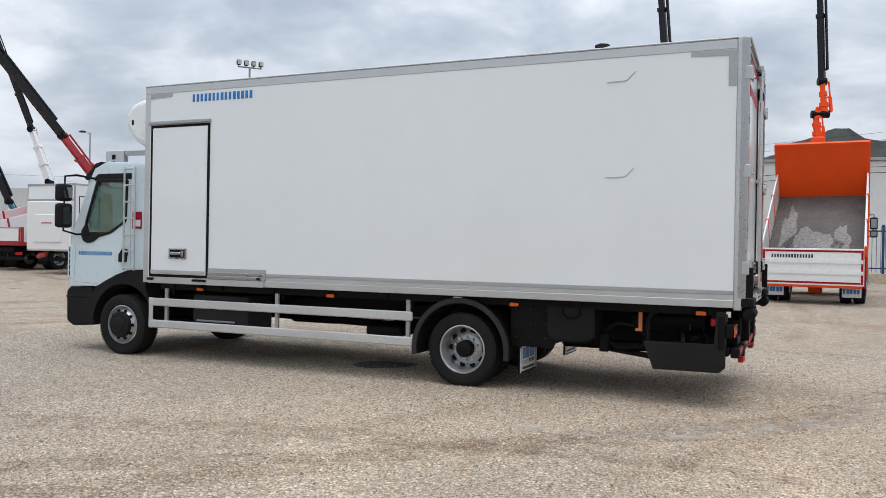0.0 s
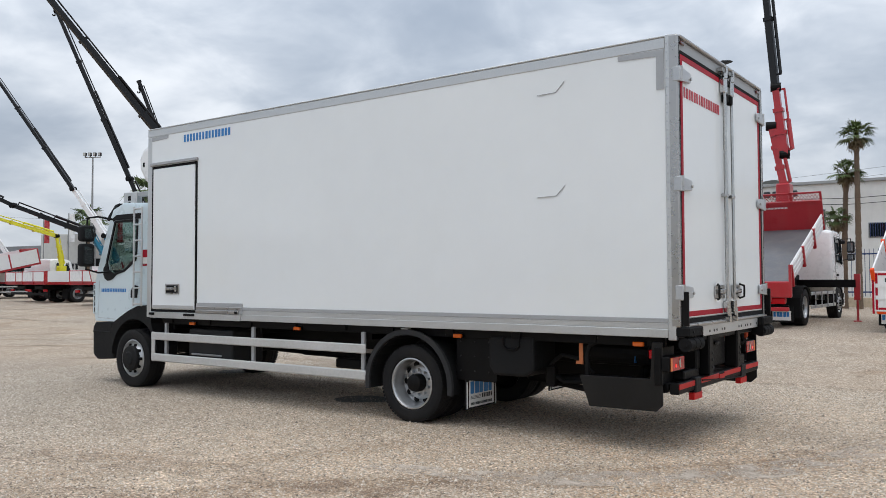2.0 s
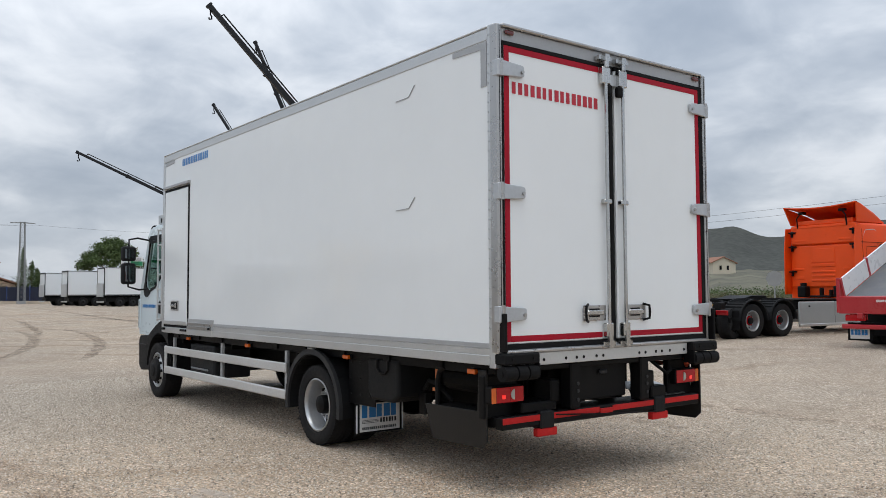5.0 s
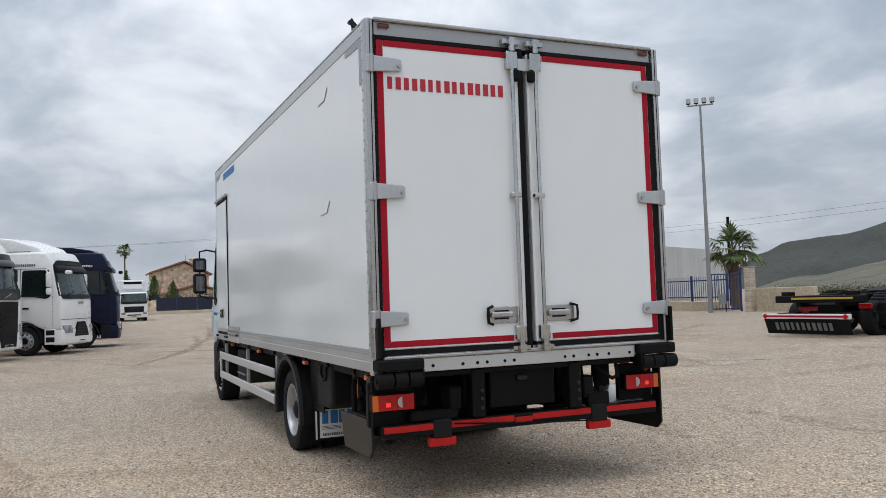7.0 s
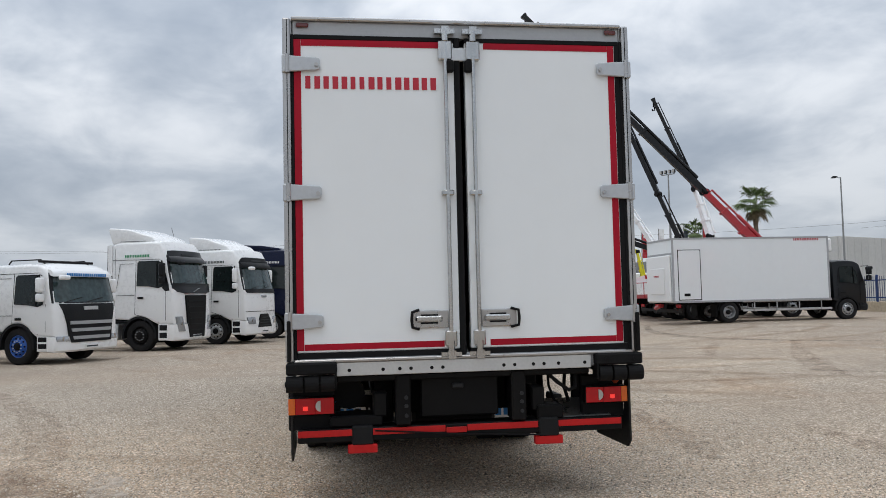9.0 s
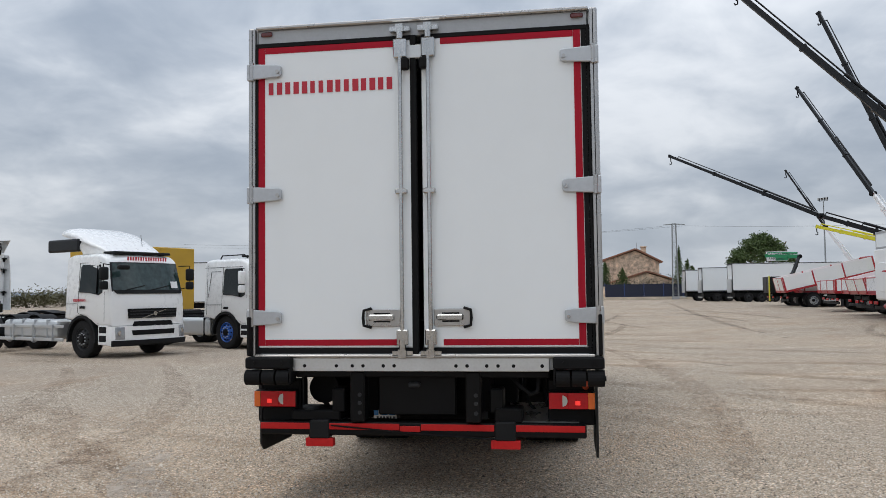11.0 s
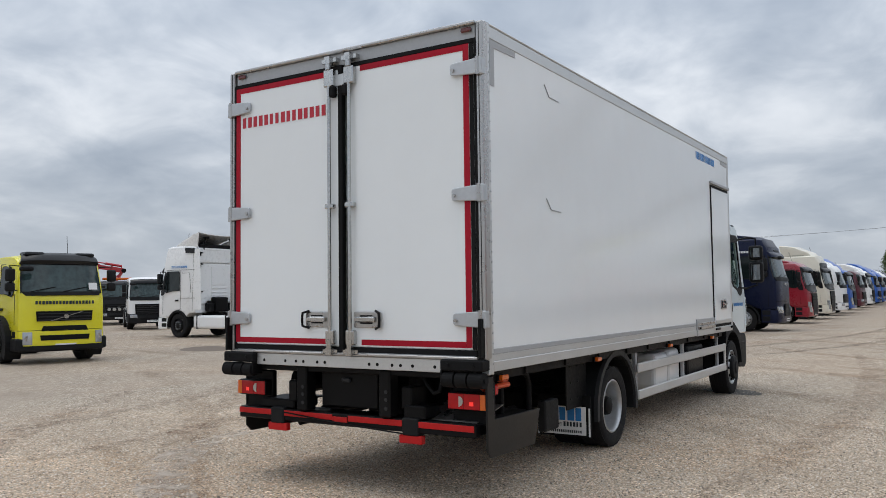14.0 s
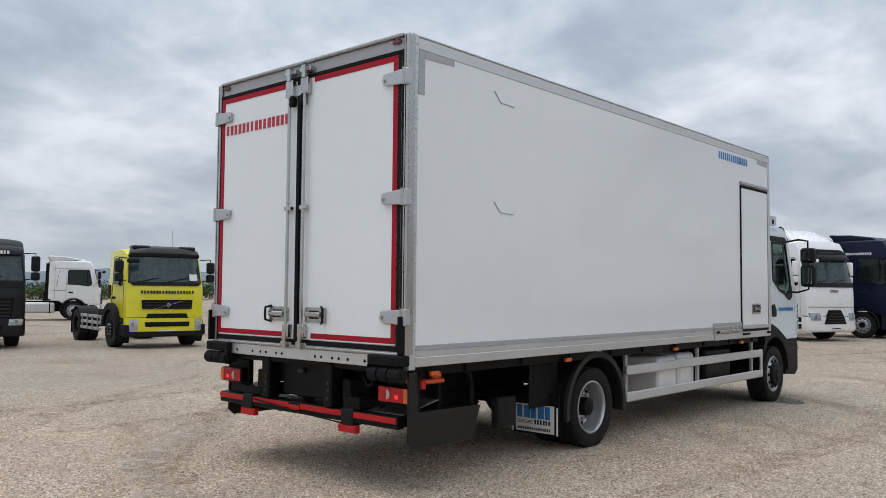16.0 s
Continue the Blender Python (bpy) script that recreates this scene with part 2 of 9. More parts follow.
def lathe(prof, seg=32):
    """A profile of (radius, y) turned about the y axis."""
    bm = bmesh.new()
    rings = []
    for r, y in prof:
        rings.append([bm.verts.new((r * math.cos(2 * math.pi * i / seg), y, r * math.sin(2 * math.pi * i / seg))) for i in range(seg)])
    for a, b in zip(rings, rings[1:]):
        for i in range(seg):
            j = (i + 1) % seg
            bm.faces.new((a[i], a[j], b[j], b[i]))
    bmesh.ops.recalc_face_normals(bm, faces=bm.faces[:])
    return bm


def as_mesh(bm, name, material, smooth=None):
    me = bpy.data.meshes.new(name)
    bm.normal_update()
    if smooth is not None:
        for f in bm.faces:
            f.smooth = True
        for e in bm.edges:
            if len(e.link_faces) == 2 and e.calc_face_angle(0) > radians(smooth):
                e.smooth = False
    bm.to_mesh(me)
    bm.free()
    me.materials.append(material)
    return me


def part(name, bm, material, parent, label="", m=None, smooth=None):
    me = bm if isinstance(bm, bpy.types.Mesh) else as_mesh(bm, name, material, smooth)
    ob = new(name, me)
    ob.parent = parent
    if m is not None:
        ob.matrix_basis = m
    if label:
        ob["label"] = label
    return ob


def thing(name, label, category, m=None, group="", kind=""):
    ob = new(name)
    ob.empty_display_size = 0.3
    if m is not None:
        ob.matrix_basis = m
    return tagged(ob, label, category, group, kind)


def blocks(length, height, count, depth=0.003, seed=1, ratio=0.7):
    """A line of plain upright letter-sized bars in the xz plane, facing -y, from the origin along x."""
    rnd = random.Random(seed)
    bm = bmesh.new()
    pitch = length / count
    for i in range(count):
        x = i * pitch
        w = pitch * ratio
        bx(bm, x, x + w * rnd.uniform(0.75, 1.0), -depth, 0, 0, height)
    return bm


def smooth(a, b, v):
    t = max(0.0, min(1.0, (v - a) / (b - a)))
    return t * t * (3 - 2 * t)


def gz(x, y):
    """Height of the yard: level round the truck, rising a little to the north and far to the west."""
    north = 0.33 * smooth(5, 15, y)
    west = 0.2 * smooth(45, 80, -x) + 0.15 * smooth(85, 118, -x)
    # the truck's own stand lies a little proud
    stand = 0.035 * (1 - smooth(12, 18, -x)) * (1 - smooth(4, 10, x)) * (1 - smooth(8, 14, abs(y)))
    return north + west - north * west / 0.35 + stand


def ring_arc(cx, cz, r0, r1, a0, a1, y0, y1, n=18):
    """A curved strip between two radii, drawn out from y0 to y1."""
    bm = bmesh.new()
    out = [(cx + r1 * math.cos(radians(a0 + (a1 - a0) * i / (n - 1))), cz + r1 * math.sin(radians(a0 + (a1 - a0) * i / (n - 1)))) for i in range(n)]
    inn = [(cx + r0 * math.cos(radians(a0 + (a1 - a0) * i / (n - 1))), cz + r0 * math.sin(radians(a0 + (a1 - a0) * i / (n - 1)))) for i in range(n)]
    o0, o1 = [bm.verts.new((x, y0, z)) for x, z in out], [bm.verts.new((x, y1, z)) for x, z in out]
    i0, i1 = [bm.verts.new((x, y0, z)) for x, z in inn], [bm.verts.new((x, y1, z)) for x, z in inn]
    for k in range(n - 1):
        for a, b in ((o0, o1), (o1, i1), (i1, i0), (i0, o0)):
            bm.faces.new((a[k], a[k + 1], b[k + 1], b[k]))
    for k in (0, n - 1):
        bm.faces.new((o0[k], o1[k], i1[k], i0[k]))
    bmesh.ops.recalc_face_normals(bm, faces=bm.faces[:])
    return bm


# ---- ground ----
def gravel_material():
    m = bpy.data.materials.new("compacted_gravel")
    m.use_nodes = True
    n, l = m.node_tree.nodes, m.node_tree.links
    p = n["Principled BSDF"]
    p.inputs["Roughness"].default_value, p.inputs["Specular IOR Level"].default_value = 0.85, 0.25
    tc = n.new("ShaderNodeTexCoord")

    def noise_at(scale, detail=4, rough=0.5, stretch=None):
        t = n.new("ShaderNodeTexNoise")
        t.inputs["Scale"].default_value, t.inputs["Detail"].default_value, t.inputs["Roughness"].default_value = scale, detail, rough
        src = tc.outputs["Object"]
        if stretch:
            mp = n.new("ShaderNodeMapping")
            mp.inputs["Rotation"].default_value, mp.inputs["Scale"].default_value = (0, 0, stretch[0]), stretch[1]
            l.new(src, mp.inputs[0])
            src = mp.outputs[0]
        l.new(src, t.inputs["Vector"])
        return t.outputs[0]

    def ramp(src, stops):
        r = n.new("ShaderNodeValToRGB")
        e = r.color_ramp.elements
        e[0].position, e[0].color = stops[0]
        e[1].position, e[1].color = stops[-1]
        for pos, c in stops[1:-1]:
            e.new(pos).color = c
        l.new(src, r.inputs[0])
        return r.outputs[0]

    def mix(kind, fac, a, b):
        x = n.new("ShaderNodeMix")
        x.data_type, x.blend_type = "RGBA", kind
        for key, v in (("Factor", fac), ("A", a), ("B", b)):
            if isinstance(v, (int, float)):
                x.inputs[key].default_value = v
            elif isinstance(v, tuple):
                x.inputs[key].default_value = v
            else:
                l.new(v, x.inputs[key])
        return x.outputs["Result"]
    stones = n.new("ShaderNodeTexVoronoi")
    stones.inputs["Scale"].default_value = 48
    l.new(tc.outputs["Object"], stones.inputs["Vector"])
    grit = n.new("ShaderNodeTexVoronoi")
    grit.inputs["Scale"].default_value = 100
    l.new(tc.outputs["Object"], grit.inputs["Vector"])
    sep, sep2 = n.new("ShaderNodeSeparateColor"), n.new("ShaderNodeSeparateColor")
    l.new(stones.outputs["Color"], sep.inputs[0]), l.new(grit.outputs["Color"], sep2.inputs[0])
    stone_col = ramp(sep.outputs[0], [(0.0, (0.085, 0.065, 0.05, 1)), (0.28, (0.30, 0.237, 0.182, 1)), (0.75, (0.54, 0.455, 0.37, 1)), (1.0, (0.92, 0.84, 0.74, 1))])
    grit_col = ramp(sep2.outputs[1], [(0.0, (0.20, 0.155, 0.115, 1)), (0.5, (0.40, 0.325, 0.255, 1)), (1.0, (0.72, 0.64, 0.55, 1))])
    # grey loose chippings here, reddish trodden fines there
    patch = ramp(noise_at(0.16, 6, 0.65), [(0.42, (0, 0, 0, 1)), (0.60, (1, 1, 1, 1))])
    worn = mix("MIX", patch, (0.40, 0.345, 0.29, 1), (0.48, 0.365, 0.27, 1))
    loose = mix("MIX", ramp(noise_at(0.9, 5, 0.65), [(0.35, (0.25, 0.25, 0.25, 1)), (0.65, (0.85, 0.85, 0.85, 1))]), grit_col, stone_col)
    col = mix("MIX", 0.74, worn, loose)
    # shade between stones painted in: colour darkens towards the cell edges
    gap_shade = ramp(stones.outputs["Distance"], [(0.35, (1.12, 1.12, 1.12, 1)), (0.75, (0.66, 0.645, 0.63, 1))])
    col = mix("MULTIPLY", 1.0, col, gap_shade)
    fine = ramp(noise_at(34, 5, 0.7), [(0.34, (0.76, 0.755, 0.75, 1)), (0.66, (1.24, 1.24, 1.24, 1))])
    col = mix("MULTIPLY", 1.0, col, fine)
    clump = ramp(noise_at(5.0, 5, 0.65), [(0.32, (0.90, 0.89, 0.87, 1)), (0.68, (1.08, 1.08, 1.09, 1))])
    col = mix("MULTIPLY", 1.0, col, clump)
    broad = ramp(noise_at(0.45, 5, 0.62), [(0.32, (0.88, 0.865, 0.85, 1)), (0.5, (1.0, 0.99, 0.98, 1)), (0.68, (1.05, 1.06, 1.065, 1))])
    col = mix("MULTIPLY", 1.0, col, broad)
    rust = ramp(noise_at(0.30, 6, 0.7, (0.5, (0.6, 1.5, 1))), [(0.56, (1, 1, 1, 1)), (0.68, (0.88, 0.75, 0.64, 1))])
    col = mix("MULTIPLY", 0.6, col, rust)

    # colour lightened along the north side of the parked truck to offset its shade
    sp = n.new("ShaderNodeSeparateXYZ")
    l.new(tc.outputs["Object"], sp.inputs[0])

    def span(src, a, b):
        r = n.new("ShaderNodeMapRange")
        r.interpolation_type = "SMOOTHSTEP"
        r.inputs["From Min"].default_value, r.inputs["From Max"].default_value = a, b
        l.new(src, r.inputs["Value"])
        return r.outputs["Result"]
    pale = mix("MULTIPLY", 1.0, mix("MULTIPLY", 1.0, span(sp.outputs["Y"], -2.0, 2.0), span(sp.outputs["Y"], 15.0, 7.0)), span(sp.outputs["X"], 6.0, 1.0))
    pale = mix("MULTIPLY", 1.0, pale, ramp(noise_at(0.25, 4, 0.6), [(0.3, (0.45, 0.45, 0.45, 1)), (0.6, (1, 1, 1, 1))]))
    col = mix("MULTIPLY", 1.0, col, mix("MIX", pale, (1, 1, 1, 1), (1.10, 1.09, 1.07, 1)))

    # trodden tan fines round the parked truck's tail; colour lightened to offset its shadow
    spot = n.new("ShaderNodeVectorMath")
    spot.operation = "DISTANCE"
    spot.inputs[1].default_value = (-0.6, -1.6, 0)
    l.new(tc.outputs["Object"], spot.inputs[0])
    near = mix("MULTIPLY", 1.0, span(spot.outputs["Value"], 7.5, 2.5), ramp(noise_at(0.55, 5, 0.65), [(0.3, (0.55, 0.55, 0.55, 1)), (0.6, (1, 1, 1, 1))]))
    col = mix("MULTIPLY", 1.0, col, mix("MIX", near, (1, 1, 1, 1), (1.27, 1.20, 1.12, 1)))

    # sweeping wheel marks
    def sweep(place, scale, lo, hi, tint, mask_scale):
        mp, w = n.new("ShaderNodeMapping"), n.new("ShaderNodeTexWave")
        mp.inputs["Location"].default_value = place
        w.wave_type, w.rings_direction = "RINGS", "Z"
        for key, v in (("Scale", scale), ("Distortion", 2.2), ("Detail", 3), ("Detail Scale", 0.35), ("Detail Roughness", 0.6)):
            w.inputs[key].default_value = v
        l.new(tc.outputs["Object"], mp.inputs[0]), l.new(mp.outputs[0], w.inputs["Vector"])
        line = ramp(w.outputs["Fac"], [(lo, (0, 0, 0, 1)), (hi, (1, 1, 1, 1))])
        mask = ramp(noise_at(mask_scale, 4, 0.6), [(0.48, (0, 0, 0, 1)), (0.60, (1, 1, 1, 1))])
        both = mix("MULTIPLY", 1.0, line, mask)
        rough = mix("MULTIPLY", 1.0, both, ramp(noise_at(3.0, 5, 0.7), [(0.35, (0.25, 0.25, 0.25, 1)), (0.6, (1, 1, 1, 1))]))
        return mix("MIX", rough, (1, 1, 1, 1), tint)
    for args in (((-18, 22, 0), 0.11, 0.90, 0.99, (0.66, 0.61, 0.56, 1), 0.10), ((25, -9, 0), 0.13, 0.90, 0.99, (0.72, 0.66, 0.60, 1), 0.13), ((-40, -16, 0), 0.09, 0.86, 0.98, (1.18, 1.17, 1.15, 1), 0.09)):
        col = mix("MULTIPLY", 1.0, col, sweep(*args))
    col = mix("MULTIPLY", 1.0, col, (0.995, 1.0, 0.985, 1))
    l.new(col, p.inputs["Base Color"])
    b1, b2 = n.new("ShaderNodeBump"), n.new("ShaderNodeBump")
    b1.inputs["Strength"].default_value, b1.inputs["Distance"].default_value = 0.8, 0.012
    b2.inputs["Strength"].default_value, b2.inputs["Distance"].default_value = 0.5, 0.006
    b1.invert = b2.invert = True
    l.new(stones.outputs["Distance"], b1.inputs["Height"]), l.new(grit.outputs["Distance"], b2.inputs["Height"])
    l.new(b1.outputs[0], b2.inputs["Normal"]), l.new(b2.outputs[0], p.inputs["Normal"])
    return m


GRAVEL = gravel_material()


def build_ground():
    xs = [-4000, -900, -300, -140] + [-100 + 4 * i for i in range(36)] + [60, 140, 400, 1500, 4000]
    ys = [-4000, -900, -300, -140] + [-80 + 4 * i for i in range(36)] + [90, 200, 500, 1500, 4000]
    bm = bmesh.new()
    grid = [[bm.verts.new((x, y, gz(x, y))) for y in ys] for x in xs]
    for i in range(len(xs) - 1):
        for j in range(len(ys) - 1):
            bm.faces.new((grid[i][j], grid[i + 1][j], grid[i + 1][j + 1], grid[i][j + 1]))
    ob = new("ground", as_mesh(bm, "ground", GRAVEL, 60))
    tagged(ob, "pale beige compacted gravel yard with wheel marks", "ground", kind="structure")


build_ground()


# ---- loose stones lying on the yard round the truck ----
def build_pebbles(x0, x1, y0, y1, count, seed):
    rng = np.random.default_rng(seed)
    px, py = rng.uniform(x0, x1, count), rng.uniform(y0, y1, count)
    size = 0.0055 + 0.0085 * rng.random(count) ** 1.7 + 0.008 * (rng.random(count) > 0.99)
    n = 4
    turn = rng.uniform(0, 2 * math.pi, (count, 1)) + np.arange(n) * 2 * math.pi / n
    rad = size[:, None] * rng.uniform(0.75, 1.25, (count, n))
    v = np.zeros((count, n + 1, 3), dtype=np.float32)
    v[:, :n, 0] = px[:, None] + rad * np.cos(turn)
    v[:, :n, 1] = py[:, None] + rad * np.sin(turn)
    rise = np.clip((py - 5) / 10, 0, 1)
    base = 0.035 + 0.33 * rise ** 2 * (3 - 2 * rise)
    v[:, :n, 2] = base[:, None] - 0.002
    v[:, n, 0], v[:, n, 1] = px + size * rng.uniform(-0.3, 0.3, count), py + size * rng.uniform(-0.3, 0.3, count)
    v[:, n, 2] = base + size * rng.uniform(0.5, 1.0, count)
    first = np.arange(count, dtype=np.int32)[:, None] * (n + 1)
    tri = np.stack([first + np.arange(n), first + (np.arange(n) + 1) % n, first + n + np.zeros(n, dtype=np.int32)], axis=2).astype(np.int32)
    me = bpy.data.meshes.new("pebbles")
    me.vertices.add(count * (n + 1)), me.loops.add(count * n * 3), me.polygons.add(count * n)
    me.vertices.foreach_set("co", v.ravel())
    me.loops.foreach_set("vertex_index", tri.ravel())
    me.polygons.foreach_set("loop_start", np.arange(count * n, dtype=np.int32) * 3)
    me.update(calc_edges=True)
    m = bpy.data.materials.new("loose_limestone_chippings")
    m.use_nodes = True
    nn, l = m.node_tree.nodes, m.node_tree.links
    p = nn["Principled BSDF"]
    p.inputs["Roughness"].default_value, p.inputs["Specular IOR Level"].default_value = 0.9, 0.2
    geo, r = nn.new("ShaderNodeNewGeometry"), nn.new("ShaderNodeValToRGB")
    e = r.color_ramp.elements
    e[0].position, e[0].color = 0.0, (0.14, 0.115, 0.092, 1)
    e[1].position, e[1].color = 1.0, (0.70, 0.635, 0.55, 1)
    e.new(0.35).color = (0.39, 0.33, 0.265, 1)
    e.new(0.8).color = (0.53, 0.46, 0.375, 1)
    l.new(geo.outputs["Random Per Island"], r.inputs[0]), l.new(r.outputs[0], p.inputs["Base Color"])
    me.materials.append(m)
    tagged(new("pebbles", me), "loose pale stone chippings scattered over the yard", "gravel", kind="stuff")


build_pebbles(-11.5, 3.5, -8.0, 6.5, 320000, 11)

# ---- wheels shared by all vehicles ----
WHEELS = {}


def wheel_meshes(r, w, rim_ratio, deep):
    key = (r, w, rim_ratio, deep)
    if key in WHEELS:
        return WHEELS[key]
    rr, h = r * rim_ratio, w / 2
    tyre = lathe([(rr, -h * 0.75), (rr + 0.02, -h * 0.95), (r * 0.86, -h * 1.04), (r * 0.95, -h * 0.97), (r * 0.985, -h * 0.84), (r, -h * 0.7), (r, -h * 0.45), (r * 0.982, -h * 0.43), (r * 0.982, -h * 0.39),
                  (r, -h * 0.37), (r, -h * 0.03), (r * 0.982, -h * 0.02), (r * 0.982, h * 0.02), (r, h * 0.03), (r, h * 0.37), (r * 0.982, h * 0.39), (r * 0.982, h * 0.43), (r, h * 0.45), (r, h * 0.7),
                  (r * 0.985, h * 0.84), (r * 0.95, h * 0.97), (r * 0.86, h * 1.04), (rr + 0.02, h * 0.95), (rr, h * 0.75)], 40)
    # shoulder lugs
    for i in range(64):
        a = 2 * math.pi * i / 64
        for s in (-1, 1):
            m = Matrix.Rotation(-a, 4, "Y") @ Matrix.Translation((r * 0.984, s * h * 0.83, 0)) @ Matrix.Diagonal((0.012, h * 0.22, r * 0.055, 1))
            bmesh.ops.create_cube(tyre, size=1, matrix=m)
    tyre = as_mesh(tyre, "tyre", TYRE, 40)
    # the outer face of the wheel points to -y
    d = h * (0.42 if deep else -0.55)
    rim = lathe([(rr * 1.02, -h * 0.9), (rr * 0.97, -h * 0.93), (rr * 0.94, -h * 0.86), (rr * 0.9, -h * 0.6), (rr * 0.87, d), (rr * 0.8, d + 0.02 if deep else d - 0.03), (rr * 0.62, d - 0.02 if deep else d - 0.07), (rr * 0.42, d - 0.03 if deep else d - 0.075), (0.005, d - 0.03 if deep else d - 0.075)], 40)
    rim = as_mesh(rim, "rim", RIM, 35)
    hb = bmesh.new()
    for i in range(10):
        a = 2 * math.pi * i / 10
        c = Vector((math.cos(a), 0, math.sin(a)))
        if deep:
            q = c * rr * 0.72
            cyl(hb, (q.x, d - 0.006, q.z), (q.x, d + 0.01, q.z), rr * 0.1, 10)
        else:
            q = c * rr * 0.74
            cyl(hb, (q.x, d - 0.062, q.z), (q.x, d - 0.04, q.z), rr * 0.085, 10)
    holes = as_mesh(hb, "hand_holes", BLACK)
    nb = bmesh.new()
    for i in range(10):
        a = 2 * math.pi * (i + 0.5) / 10
        c = Vector((math.cos(a), 0, math.sin(a))) * rr * 0.5
        cyl(nb, (c.x, d - 0.11 if not deep else d - 0.065, c.z), (c.x, d - 0.02, c.z), 0.016, 6)
    nuts = as_mesh(nb, "wheel_nuts", GALV)
    hub = lathe([(rr * 0.36, d + 0.02), (rr * 0.36, d - (0.1 if deep else 0.09)), (rr * 0.33, d - (0.13 if deep else 0.11)), (rr * 0.15, d - (0.15 if deep else 0.12)), (0.004, d - (0.15 if deep else 0.12))], 24)
    hub = as_mesh(hub, "hub", BLACK, 35)
    WHEELS[key] = (tyre, rim, holes, nuts, hub)
    return WHEELS[key]


def wheel(parent, x, y, z, r=0.5, w=0.3, side=-1, ratio=0.6, deep=False, nuts=True, rim_mat=None):
    """A wheel whose outer face looks to -y (side -1) or +y (side 1)."""
    tyre, rim, holes, nut, hub = wheel_meshes(r, w, ratio, deep)
    if rim_mat:
        rim = rim.copy()
        rim.materials[0] = rim_mat
    ob = part("wheel", tyre, None, parent, m=pose(x, y, z, 0, 0, 0 if side < 0 else 180))
    part("rim", rim, None, ob)
    part("hub", hub, None, ob)
    if nuts == "each":
        rr, h = r * ratio, w / 2
        d = h * (0.42 if deep else -0.55)
        for i in range(10):
            a, b = 2 * math.pi * i / 10, 2 * math.pi * (i + 0.5) / 10
            q = Vector((math.cos(a), 0, math.sin(a))) * rr * (0.72 if deep else 0.74)
            part("hand_hole", cyl(bmesh.new(), (q.x, d - 0.006 if deep else d - 0.062, q.z), (q.x, d + 0.01 if deep else d - 0.04, q.z), rr * (0.125 if deep else 0.085), 10), BLACK, ob)
            q = Vector((math.cos(b), 0, math.sin(b))) * rr * 0.5
            part("wheel_nut", cyl(bmesh.new(), (q.x, d - 0.065 if deep else d - 0.11, q.z), (q.x, d - 0.02, q.z), 0.016, 6), GALV, ob)
    elif nuts:
        tagged(part("hand_holes", holes, None, ob), kind="stuff")
        tagged(part("wheel_nuts", nut, None, ob), kind="stuff")
    return ob


# ---- the refrigerated box truck in the middle ----
XF, ZB, ZT, YS = -7.60, 1.045, 3.66, 1.29


